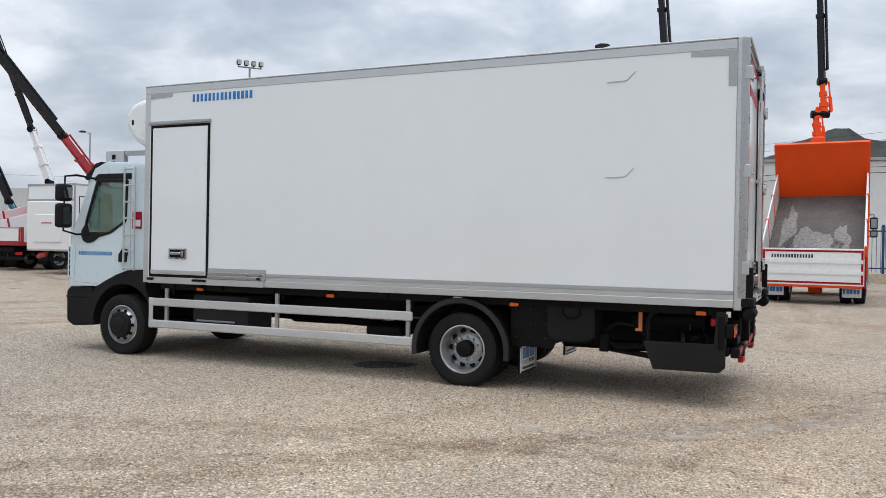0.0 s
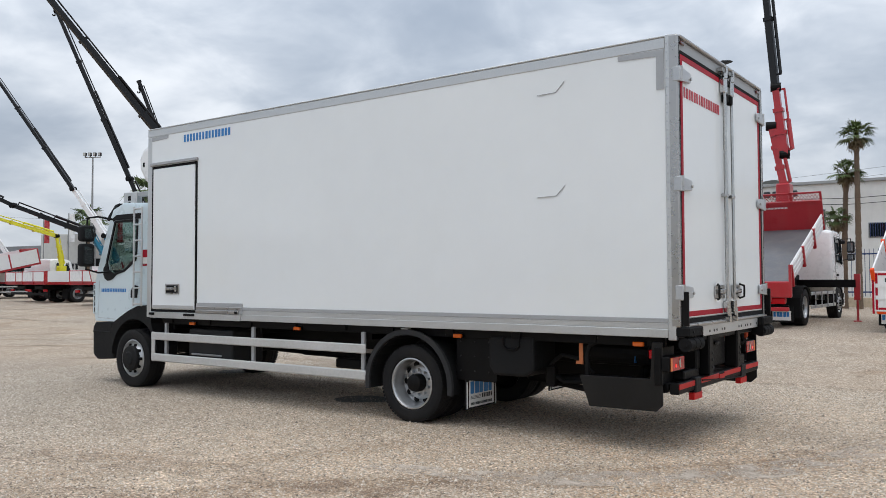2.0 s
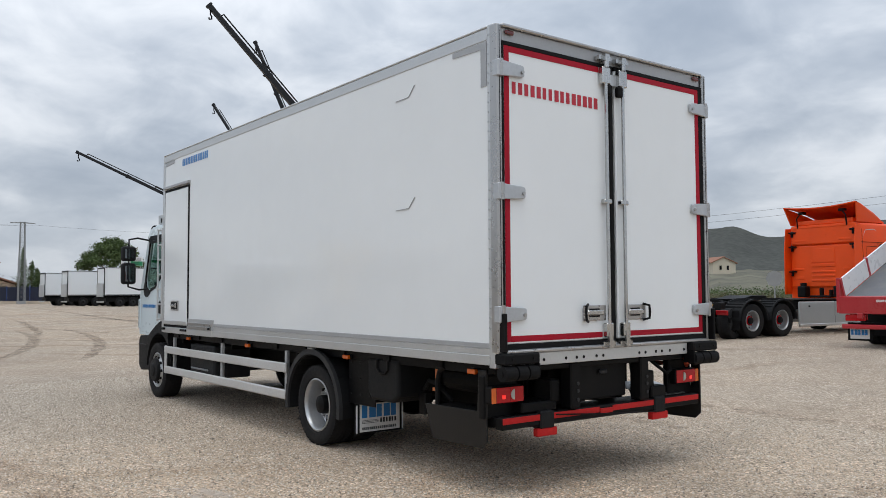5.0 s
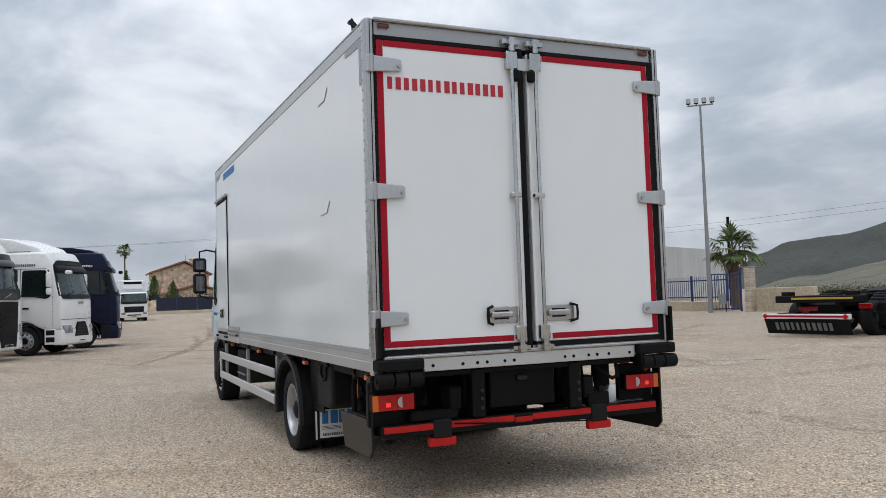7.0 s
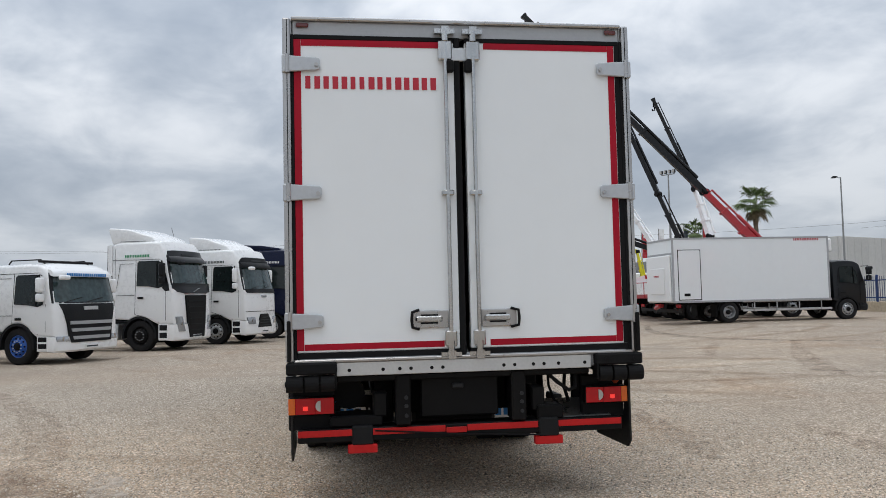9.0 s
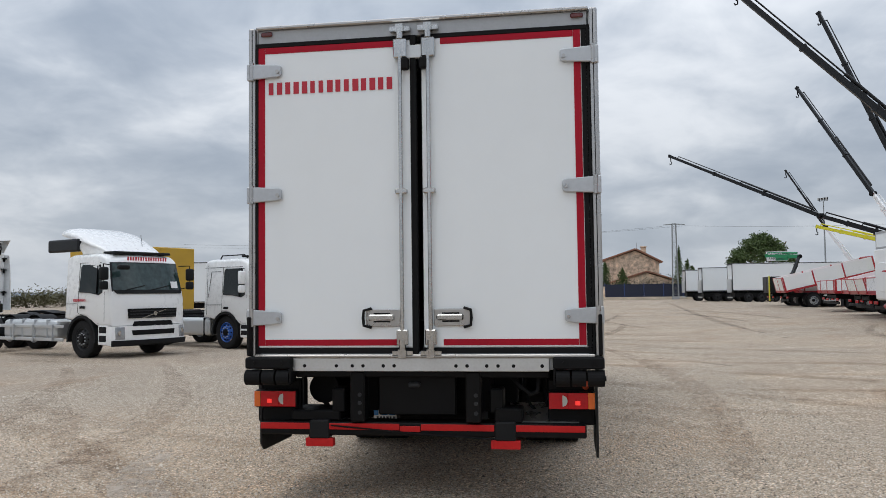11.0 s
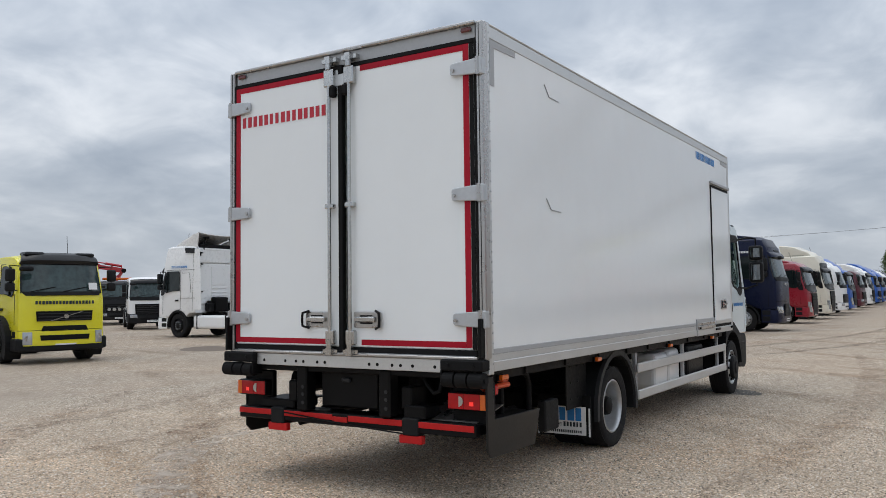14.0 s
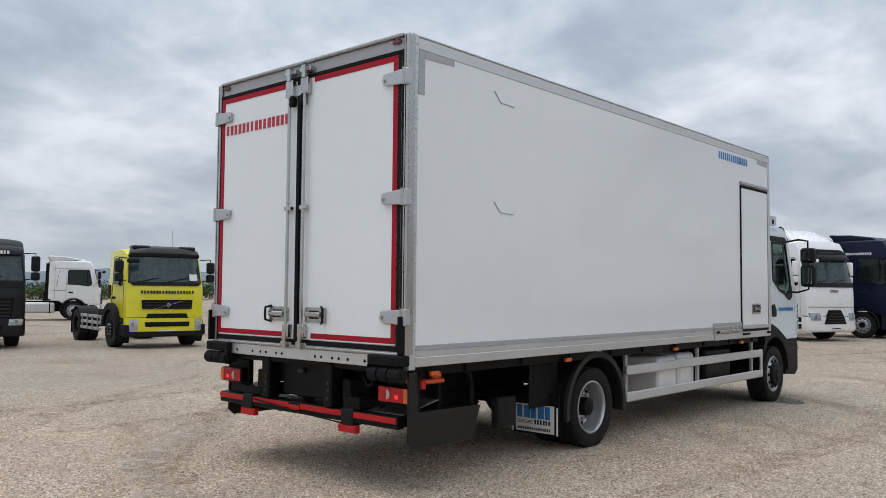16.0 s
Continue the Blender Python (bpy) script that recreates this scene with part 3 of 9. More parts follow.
def hero_truck():
    T = thing("box_truck", "white refrigerated box truck with pale blue cab, parked on gravel", "truck", Matrix.Diagonal((1, 1.014, 1, 1)))
    # --- cargo body
    for s, nm in ((-1, "left"), (1, "right")):
        y = s * YS
        part("side_panel", rounded(0.004, (XF + 0.06, -0.127, min(y, y - s * 0.08), max(y, y - s * 0.08), ZB + 0.02, ZT - 0.02)), WHITE_GRP, T, "smooth white side panel")
        o = (lambda a, b: (min(y + s * a, y + s * b), max(y + s * a, y + s * b)))
        part("top_rail", rounded(0.005, (XF, -0.127, *o(-0.06, 0.006), ZT - 0.115, ZT - 0.02)), ALU, T, "aluminium top rail")
        part("roof_edge", rounded(0.006, (XF, -0.127, *o(-0.06, 0.009), ZT - 0.018, ZT)), ALU, T)
        part("lower_rail", rounded(0.004, (-5.62, -0.127, *o(-0.06, 0.008), ZB, ZB + 0.075)), ALU, T, "light aluminium lower rail")
        part("lower_rail_groove", rounded(0.003, (-5.62, -0.127, *o(-0.06, 0.004), ZB + 0.077, ZB + 0.125)), ALU, T)
        part("lower_rail_lip", rounded(0.003, (-5.62, -0.127, *o(-0.06, 0.006), ZB + 0.127, ZB + 0.168)), ALU_DULL, T, "dull grey strip over the lower rail")
        part("front_post", rounded(0.006, (XF, XF + 0.09, *o(-0.06, 0.006), ZB, ZT - 0.117)), ALU, T)
        # grey gusset plates at the upper corners
        part("corner_plate", solid([(-0.135, ZT - 0.12), (-0.56, ZT - 0.12), (-0.56, ZT - 0.165), (-0.205, ZT - 0.175), (-0.205, ZT - 0.47), (-0.135, ZT - 0.47)], y, y + s * 0.006), ALU_DULL, T)
        part("corner_plate", solid([(XF + 0.092, ZT - 0.12), (XF + 0.46, ZT - 0.12), (XF + 0.46, ZT - 0.165), (XF + 0.092, ZT - 0.18)], y, y + s * 0.006), ALU_DULL, T)
        # rear corner post with rivets
        post = part("rear_post", rounded(0.006, (-0.125, -0.052, *o(-0.055, 0.012), ZB - 0.02, ZT)), ALU, T, "riveted aluminium rear corner post")
        part("post_column", rounded(0.014, (-0.10, -0.012, *o(-0.045, 0.013), ZB + 0.09, ZT - 0.004), seg=2), STEEL, post, "stainless steel column beside the rear door")
        part("column_groove", rounded(0.0, (-0.0125, -0.0105, *o(-0.022, -0.016), ZB + 0.10, ZT - 0.02)), BLACK, post)
        rv = as_mesh(cyl(bmesh.new(), (-0.108, y + s * 0.010, 0), (-0.108, y + s * 0.017, 0), 0.007, 8), "rivet", GALV)
        for i in range(34):
            part("rivet", rv, None, post, m=pose(0, 0, ZB + 0.06 + i * 0.075))
        # side door towards the cab
        x0, x1, z0, z1 = -7.49, -6.505, 1.125, 3.125
        door = part("side_door", rounded(0.012, (x0 + 0.035, x1 - 0.035, *o(-0.03, 0.022), z0 + 0.035, z1 - 0.035)), WHITE_GRP, T, "white insulated side door")
        for a in ((x0, x0 + 0.034, *o(-0.02, 0.012), z0, z1), (x1 - 0.034, x1, *o(-0.02, 0.012), z0, z1), (x0 + 0.034, x1 - 0.034, *o(-0.02, 0.012), z1 - 0.034, z1), (x0 + 0.034, x1 - 0.034, *o(-0.02, 0.012), z0, z0 + 0.034)):
            part("door_seal", rounded(0.003, a), RUBBER, T, "black rubber door seal")
        part("drip_rail", rounded(0.006, (x0 - 0.03, x1 + 0.02, *o(0.001, 0.035), z1 + 0.01, z1 + 0.05)), ALU_DULL, T)
        part("kick_plate", rounded(0.002, (x0 + 0.04, x1 - 0.04, *o(0.0225, 0.027), z0 + 0.045, z0 + 0.092)), ALU, door)
        lock = part("door_lock", rounded(0.012, (-7.14, -6.84, *o(0.0225, 0.034), 1.365, 1.505)), STEEL, door, "recessed steel door lock")
        part("lock_recess", rounded(0.008, (-7.115, -6.865, *o(0.0345, 0.037), 1.385, 1.485)), BLACK, lock)
        part("lock_lever", rounded(0.008, (-7.10, -6.93, *o(0.0375, 0.055), 1.42, 1.455), (-6.925, -6.88, *o(0.0375, 0.05), 1.40, 1.475)), CHROME, lock)
        part("door_hinge", rounded(0.006, (x0 - 0.01, x0 + 0.09, *o(0.013, 0.045), z0 - 0.045, z0 - 0.012)), BLACK, T)
        part("door_hinge", rounded(0.006, (x1 - 0.24, x1 - 0.02, *o(0.013, 0.04), z0 - 0.045, z0 - 0.015)), BLACK, T)
        # folding step rail under the door
        part("step_rail", rounded(0.004, (-7.50, -5.625, *o(-0.05, 0.02), ZB - 0.005, ZB + 0.075)), ALU, T)
        part("step_runner", rounded(0.004, (-6.50, -5.66, *o(0.0, 0.028), ZB + 0.08, ZB + 0.12), (-6.50, -5.62, *o(0.0, 0.022), ZB + 0.13, ZB + 0.165)), STEEL, T)
        part("step_back", rounded(0.002, (-6.50, -5.60, *o(-0.02, 0.014), ZB + 0.077, ZB + 0.215)), ALU_DULL, T)
        part("step_latch", rounded(0.006, (-5.72, -5.66, *o(0.03, 0.045), ZB + 0.085, ZB + 0.115)), BLACK, T)
        # raised arrow-like parallelogram plates
        for zz in (3.30, 2.325):
            k = 0 if s < 0 else -0.02
            a = bmesh.new()
            pts = [(-1.39, zz), (-1.19, zz + 0.005), (-1.10, zz + 0.095), (-1.30, zz + 0.09)]
            prism(a, pts, y + s * 0.0005, y + s * 0.004)
            pl = part("embossed_plate", a, WHITE_GRP, T, "faint raised white parallelogram")
            e = bmesh.new()
            for (ax, az), (bx_, bz) in ((pts[0], pts[1]), (pts[1], pts[2])):
                beam(e, (ax, y + s * 0.004, az), (bx_, y + s * 0.004, bz), 0.006, 0.006)
            part("plate_edge", e, ALU_DULL, pl)
        # blue lettering near the front
        tx = -6.80 if s < 0 else -5.83
        part("lettering", blocks(0.97, 0.098, 15, seed=3), BLUE_VINYL, T, "line of blue vinyl lettering", m=pose(tx, y + s * 0.001, 3.405, 0, 0, 0 if s < 0 else 180))
        # amber side markers
        for mx in (-6.69, -4.71, -2.38, -0.43):
            mk = part("side_marker", rounded(0.006, (mx - 0.05, mx + 0.05, *o(-0.09, -0.055), 0.955, 0.995)), AMBER, T, "amber side marker lamp")
            part("marker_base", rounded(0.004, (mx - 0.055, mx + 0.055, *o(-0.115, -0.091), 0.95, 1.0)), BLACK, mk)
    part("roof", rounded(0.01, (XF + 0.01, -0.05, -YS + 0.062, YS - 0.062, ZT - 0.06, ZT - 0.004)), WHITE_GRP, T)
    part("front_wall", rounded(0.01, (XF, XF + 0.08, -YS + 0.062, YS - 0.062, ZB + 0.02, ZT - 0.062)), WHITE_GRP, T)
    part("floor", rounded(0.01, (XF + 0.02, -0.02, -YS + 0.082, YS - 0.082, ZB + 0.0, ZB + 0.13)), ALU_DULL, T)
    rear_end(T)
    undercarriage(T)
    hero_cab(T)
    # --- refrigeration unit over the cab
    F = part("refrigeration_unit", solid([(XF - 0.003, 2.84), (-7.80, 2.84), (-8.08, 2.98), (-8.22, 3.16), (-8.24, 3.36), (-8.12, 3.50), (-7.92, 3.56), (XF - 0.003, 3.56)], -1.04, 1.04, 0.09, 3), WHITE_PAINT, T, "white rounded refrigeration unit")
    part("vent_grille", rounded(0.004, *[(-8.26, -8.18, -0.6, 0.6, 3.06 + 0.05 * i, 3.085 + 0.05 * i) for i in range(7)]), GREY_PLASTIC, F)
    for s in (-1, 1):
        part("side_latch", rounded(0.008, (-7.84, -7.78, min(s * 1.03, s * 1.048), max(s * 1.03, s * 1.048), 3.17, 3.25), (-8.1, -8.06, min(s * 1.03, s * 1.048), max(s * 1.03, s * 1.048), 3.2, 3.27)), BLACK, F)
    return T


def rear_end(T):
    # frame round the two doors
    part("rear_header", rounded(0.008, (-0.12, -0.004, -YS + 0.05, YS - 0.05, ZT - 0.024, ZT + 0.004)), STEEL, T, "stainless steel rear header")
    part("header_face", rounded(0.004, (-0.12, -0.035, -YS + 0.06, YS - 0.06, ZT - 0.13, ZT - 0.024)), ALU_DULL, T)
    for s in (-1, 1):
        part("header_lamp", rounded(0.008, (-0.034, -0.012, s * 1.16 - 0.045, s * 1.16 + 0.045, ZT - 0.075, ZT - 0.04)), mat("dark_red_lens", (0.10, 0.008, 0.008), 0.25, coat=0.6), T)
    # doors
    zb, zt = 1.205, ZT - 0.162
    for s in (-1, 1):
        y0, y1 = sorted((s * 0.028, s * 1.222))
        D = part("rear_door", rounded(0.008, (-0.10, -0.02, y0, y1, zb, zt)), WHITE_GRP, T, "white insulated rear door with red border")
        for a in ((-0.09, -0.018, min(s * 1.222, s * 1.244), max(s * 1.222, s * 1.244), zb - 0.045, zt + 0.035), (-0.09, -0.018, y0, y1, zt, zt + 0.034), (-0.09, -0.018, y0, y1, zb - 0.045, zb)):
            part("door_seal", rounded(0.004, a), RUBBER, D, "black rubber seal")
        e0, e1 = sorted((s * (1.152 - 0.02 * s), s * (1.202 - 0.02 * s)))
        f0, f1 = sorted((s * 0.17, s * (1.150 - 0.02 * s)))
        for a in ((e0, e1, zb + 0.017, zt - 0.003), (f0, f1, zt - 0.05, zt - 0.003), (f0, f1, zb + 0.017, zb + 0.062)):
            part("red_border", rounded(0.0, (-0.0195, -0.0165, *a)), RED_TAPE, D, "red reflective border tape")
        if s > 0:
            part("door_seal", rounded(0.0, (-0.0195, -0.0165, 1.186, 1.2215, zb + 0.004, zt - 0.003)), RUBBER, D)
        # hinges
        for zc in (3.31, 2.365, 1.435):
            h = solid([(s * 1.262, zc - 0.062), (s * 1.262, zc + 0.058), (s * 1.22, zc + 0.055), (s * 1.06, zc + 0.045), (s * 1.04, zc + 0.038), (s * 1.035, zc + 0.025), (s * 1.035, zc - 0.03), (s * 1.04, zc - 0.043), (s * 1.06, zc - 0.05), (s * 1.22, zc - 0.060)], 0, 0.024, 0.007)
            # the outline above lies in (y, z)
            h.transform(Matrix(((0, 1, 0, -0.012), (1, 0, 0, 0), (0, 0, 1, 0), (0, 0, 0, 1))))
            bmesh.ops.recalc_face_normals(h, faces=h.faces[:])
            H = part("hinge", h, GALV, D, "grey galvanised strap hinge")
            pin = bmesh.new()
            cyl(pin, (0.004, s * 1.268, zc - 0.068), (0.004, s * 1.268, zc + 0.066), 0.018, 12)
            part("hinge_pin", pin, STEEL, H)
            part("hinge_block", rounded(0.008, (-0.060, 0.012, s * 1.291 - 0.016, s * 1.291 + 0.016, zc - 0.068, zc + 0.062)), GALV, H, "grey hinge block round the corner")
            for yy in (1.062,):
                part("hinge_bolt", cyl(bmesh.new(), (0.012, s * yy, zc - 0.01), (0.026, s * yy, zc - 0.01), 0.014, 10), STEEL, H)
        # lock rod with its keepers and handle
        yr = s * 0.104 - 0.02
        rod = bmesh.new()
        cyl(rod, (0.02, yr, 1.16), (0.02, yr, 3.59), 0.0155, 14)
        R = part("lock_rod", rod, CHROME, D, "galvanised lock rod")
        for hw, za, zb_ in ((0.045, 2.335, 2.375), (0.05, 3.35, 3.495), (0.042, 1.225, 1.34)):
            part("rod_bracket", rounded(0.008, (-0.018, 0.034, yr - hw, yr + hw, za, zb_)), CHROME, R)
        for zc in (3.572, 1.165):
            cams = bmesh.new()
            bx(cams, -0.03, 0.045, yr - 0.028, yr + 0.028, zc - 0.03, zc + 0.03)
            bx(cams, -0.03, 0.02, yr - 0.075, yr + 0.075, zc - 0.018, zc + 0.018)
            cyl(cams, (0.025, yr, zc - 0.08 if zc > 2 else zc), (0.025, yr, zc if zc > 2 else zc + 0.1), 0.026, 12)
            part("rod_cam", cams, CHROME, R)
        part("rubber_buffer", rounded(0.012, (-0.016, 0.04, s * 0.068 - 0.02 - 0.03, s * 0.068 - 0.02 + 0.03, 3.26, 3.35)), RUBBER, D)
        # recessed pull handle
        hy0, hy1 = sorted((s * 0.12 - 0.016, s * 0.385 - 0.016))
        P = part("handle_dish", rounded(0.02, (-0.018, -0.004, hy0, hy1, 1.36, 1.49), seg=2), STEEL, D, "oblong steel handle dish")
        part("handle_recess", rounded(0.008, (-0.0035, -0.0015, hy0 + 0.06, hy1 - 0.08, 1.392, 1.462)), BLACK, P, "dark hollow of the handle")
        part("handle_lever", rounded(0.01, (-0.003, 0.028, hy0 + 0.02, hy1 - 0.05, 1.405, 1.45)), CHROME, P)
        yb = s * 0.37 - 0.016
        part("handle_loop", tube([(0.0, yb - s * 0.03, 1.355), (0.03, yb + s * 0.02, 1.37), (0.03, yb + s * 0.025, 1.425), (0.03, yb + s * 0.02, 1.48), (0.0, yb - s * 0.03, 1.495)], 0.011, 8), BLACK, P)
    part("centre_seal", rounded(0.006, (-0.06, -0.008, -0.056, -0.010, 1.16, 3.53)), RUBBER, T, "black rubber seal between the doors")
    part("top_bracket", rounded(0.008, (-0.02, -0.006, -0.12, 0.08, 3.35, 3.455)), ALU, T)
    part("lettering", blocks(0.975, 0.092, 15, seed=3), RED_VINYL, T, "line of red vinyl lettering", m=pose(-0.0185, -1.142, 3.13, 0, 0, 90))
    # sill with holes
    part("sill_lip", rounded(0.006, (-0.06, 0.02, -1.24, 1.24, 1.135, 1.158)), STEEL, T)
    S = part("rear_sill", rounded(0.004, (-0.05, 0.005, -0.97, 0.92, 1.035, 1.133)), ALU, T, "aluminium rear sill with bolt holes")
    for yy in (-0.86, -0.62, -0.50, -0.42, -0.27, -0.19, 0.26, 0.34, 0.48, 0.56, 0.67, 0.87):
        part("bolt_hole", cyl(bmesh.new(), (0.0045, yy, 1.075), (0.0075, yy, 1.075), 0.013, 10), BLACK, S)
    for s in (-1, 1):
        y0, y1 = sorted((s * 0.945, s * 1.30))
        b = part("dock_bumper", rounded(0.012, (-0.10, 0.06, y0, y1, 1.055, 1.14)), RUBBER, T, "black rubber dock bumper")
        for yy in (1.02, 1.23):
            part("bumper_bolt", cyl(bmesh.new(), (0.068, s * yy, 1.1), (0.074, s * yy, 1.1), 0.012, 8), BLACK, b)
        rl = bmesh.new()
        for a0, a1 in ((0.965, 1.06), (1.075, 1.17), (1.185, 1.30)):
            cyl(rl, (0.02, s * a0, 0.99), (0.02, s * a1, 0.99), 0.058, 18)
        cyl(rl, (0.02, s * 0.95, 0.99), (0.02, s * 1.31, 0.99), 0.02, 8)
        part("bumper_roller", rl, RUBBER, b, "ribbed black rubber roller")
        part("roller_hanger", rounded(0.004, (-0.06, 0.06, s * 0.955 - 0.008, s * 0.955 + 0.008, 0.95, 1.06)), BLACK, b)
        part("post_foot", rounded(0.006, (-0.1, 0.05, s * 1.277 - 0.013, s * 1.277 + 0.013, 1.15, 1.44)), BLACK, T)


def half_moon(yc, zc, r, s):
    """A half-round lens on the face of a tail lamp, its round side away from the middle."""
    bm = bmesh.new()
    arc_ = [(yc + s * r * 0.9 * math.cos(radians(a)), zc + r * math.sin(radians(a))) for a in range(-90, 91, 18)]
    a, b = ([bm.verts.new((x, y, z)) for y, z in arc_] for x in (-0.1085, -0.1035))
    bm.faces.new(a), bm.faces.new(b)
    for i in range(len(arc_)):
        bm.faces.new((a[i - 1], a[i], b[i], b[i - 1]))
    bmesh.ops.recalc_face_normals(bm, faces=bm.faces[:])
    return bm


def undercarriage(T):
    # chassis rails and cross members
    for s in (-1, 1):
        part("chassis_rail", rounded(0.006, (-9.0, -0.35, s * 0.43 - 0.04, s * 0.43 + 0.04, 0.70, 0.97)), BLACK, T, "black chassis rail")
    for x in (-7.2, -6.4, -5.6, -4.8, -4.0, -3.3, -2.5, -1.7, -0.9):
        part("cross_member", rounded(0.004, (x - 0.05, x + 0.05, -1.2, 1.2, 0.972, 1.04)), BLACK, T)
    for s in (-1, 1):
        part("body_bearer", rounded(0.005, (-7.4, -0.2, s * 1.16 - 0.02, s * 1.16 + 0.02, 0.955, 1.043)), BLACK, T)
    ax = bmesh.new()
    cyl(ax, (-3.0, -0.9, 0.46), (-3.0, 0.9, 0.46), 0.09, 14)
    bmesh.ops.create_uvsphere(ax, u_segments=16, v_segments=10, radius=0.24, matrix=Matrix.Translation((-3.0, 0, 0.47)))
    part("rear_axle", ax, BLACK, T)
    fx = bmesh.new()
    beam(fx, (-8.06, -0.95, 0.4), (-8.06, 0.95, 0.4), 0.12, 0.1)
    part("front_axle", fx, BLACK, T)
    part("prop_shaft", tube([(-6.9, 0, 0.6), (-3.2, 0, 0.5)], 0.05, 10), BLACK, T)
    part("gearbox", solid([(-8.3, 0.45), (-7.2, 0.45), (-6.7, 0.55), (-6.7, 0.85), (-8.3, 0.95)], -0.32, 0.32, 0.05), BLACK, T)
    for s in (-1, 1):
        part("leaf_spring", tube([(-3.75, s * 0.5, 0.66), (-3.4, s * 0.5, 0.6), (-3.0, s * 0.5, 0.57), (-2.6, s * 0.5, 0.6), (-2.25, s * 0.5, 0.68)], 0.045, 8), BLACK, T)
        # wheels
        k = 0.0 if s < 0 else -0.09
        fw = wheel(T, -8.05, s * (1.08 + k * 0.5), 0.446, 0.412, 0.27, s, 0.63, nuts="each")
        part("hub_cover", lathe([(0.178, -0.12), (0.178, -0.165), (0.165, -0.182), (0.10, -0.19), (0.085, -0.205), (0.004, -0.21)], 24), PLASTIC, fw, "black plastic hub cover", smooth=30)
        wheel(T, -2.985, s * (1.10 + k), 0.446, 0.412, 0.25, s, 0.65, deep=True, nuts="each")
        wheel(T, -2.985, s * (0.80 + k), 0.446, 0.412, 0.25, -s, 0.6, nuts=False, rim_mat=BLACK)
        # rear mudguard: arch and inner panel
        pts, inner = [], []
        for i in range(15):
            a = radians(188 - i * 196 / 14)
            pts.append((-3.0 + 0.565 * math.cos(a), 0.44 + 0.555 * math.sin(a)))
            inner.append((-3.0 + 0.525 * math.cos(a), 0.44 + 0.52 * math.sin(a)))
        y0, y1 = sorted((s * 0.66, s * (1.25 + k)))
        arch = bmesh.new()
        prism(arch, pts + inner[::-1], y0, y1)
        bmesh.ops.recalc_face_normals(arch, faces=arch.faces[:])
        mg = part("mudguard", arch, PLASTIC, T, "black plastic rear mudguard")
        lip = ring_arc(-3.0, 0.44, 0.53, 0.585, -8, 188, s * (1.235 + k), s * (1.275 + k))
        part("mudguard_lip", lip, GREY_PLASTIC, mg)
        part("mudguard_clip", rounded(0.004, (-3.08, -2.98, s * (1.25 + k) - 0.028, s * (1.25 + k) + 0.028, 1.022, 1.034)), GALV, mg)
        # side skirt behind the wheel, with flap
        part("splash_panel", rounded(0.006, (-2.44, -1.95, s * (1.15 + k) - 0.006, s * (1.15 + k) + 0.006, 0.52, 1.0)), BLACK, T)
        for i in range(9):
            xr, zr = -2.38 + 0.17 * (i % 3), 0.62 + 0.15 * (i // 3)
            part("panel_rivet", cyl(bmesh.new(), (xr, s * (1.156 + k), zr), (xr, s * (1.166 + k), zr), 0.008, 6), GREY_PLASTIC, T)
        fy = s * 0.87
        fl = part("mud_flap", rounded(0.005, (-2.345, -2.325, fy - 0.28, fy + 0.28, 0.215, 0.62)), RUBBER, T, "black mud flap with printed plate")
        pl = part("flap_plate", rounded(0.003, (-2.3245, -2.318, fy - 0.232, fy + 0.232, 0.235, 0.51)), WHITE_VINYL, fl, "white plate with blue lettering")
        part("plate_lettering", blocks(0.42, 0.125, 5, seed=8, ratio=0.9), BLUE_VINYL, pl, "large blue lettering", m=pose(-2.3178, fy - 0.21, 0.372, 0, 0, 90))
        part("plate_lettering", blocks(0.2, 0.045, 6, seed=9), DARK_VINYL, pl, "small dark lettering", m=pose(-2.3178, fy - 0.0, 0.315, 0, 0, 90))
        part("plate_stripe", rounded(0, (-2.3178, -2.3165, fy - 0.21, fy - 0.02, 0.318, 0.323), (-2.3178, -2.3165, fy - 0.21, fy - 0.02, 0.331, 0.336), (-2.3178, -2.3165, fy - 0.21, fy - 0.02, 0.344, 0.348)), DARK_VINYL, pl)
        part("plate_lettering", blocks(0.40, 0.026, 18, seed=10), DARK_VINYL, pl, "tiny dark lettering", m=pose(-2.3178, fy - 0.205, 0.255, 0, 0, 90))
        for e_ in (-0.266, 0.266):
            part("flap_edge", rounded(0.003, (-2.3245, -2.316, fy + e_ - 0.0085, fy + e_ + 0.0085, 0.225, 0.50)), WHITE_VINYL, fl)
        # side guard
        gy = s * (1.27 + k * 0.9)
        G = part("side_guard", rounded(0.012, (-7.51, -3.58, gy - 0.015, gy + 0.02, 0.735, 0.84), (-7.51, -3.58, gy - 0.015, gy + 0.02, 0.445, 0.55), (-7.51, -7.44, gy - 0.012, gy + 0.017, 0.44, 0.845)), mat("grey_guard_paint", (0.56, 0.56, 0.55), 0.4, 0.2, vary=0.1, dirt=0.15), T, "light grey two-bar side guard")
        for px in (-7.25, -5.48, -3.66):
            part("guard_post", rounded(0.006, (px - 0.025, px + 0.025, gy - s * 0.055 - 0.02, gy - s * 0.055 + 0.02, 0.455, 0.97)), ALU_DULL, G)
            part("guard_bracket", rounded(0.004, (px - 0.02, px + 0.02, min(s * 0.46, s * 1.1), max(s * 0.46, s * 1.1), 0.88, 0.94)), BLACK, G)
        # tail lift side plate
        py, xr = (1.27, -0.19) if s < 0 else (1.245, -0.10)
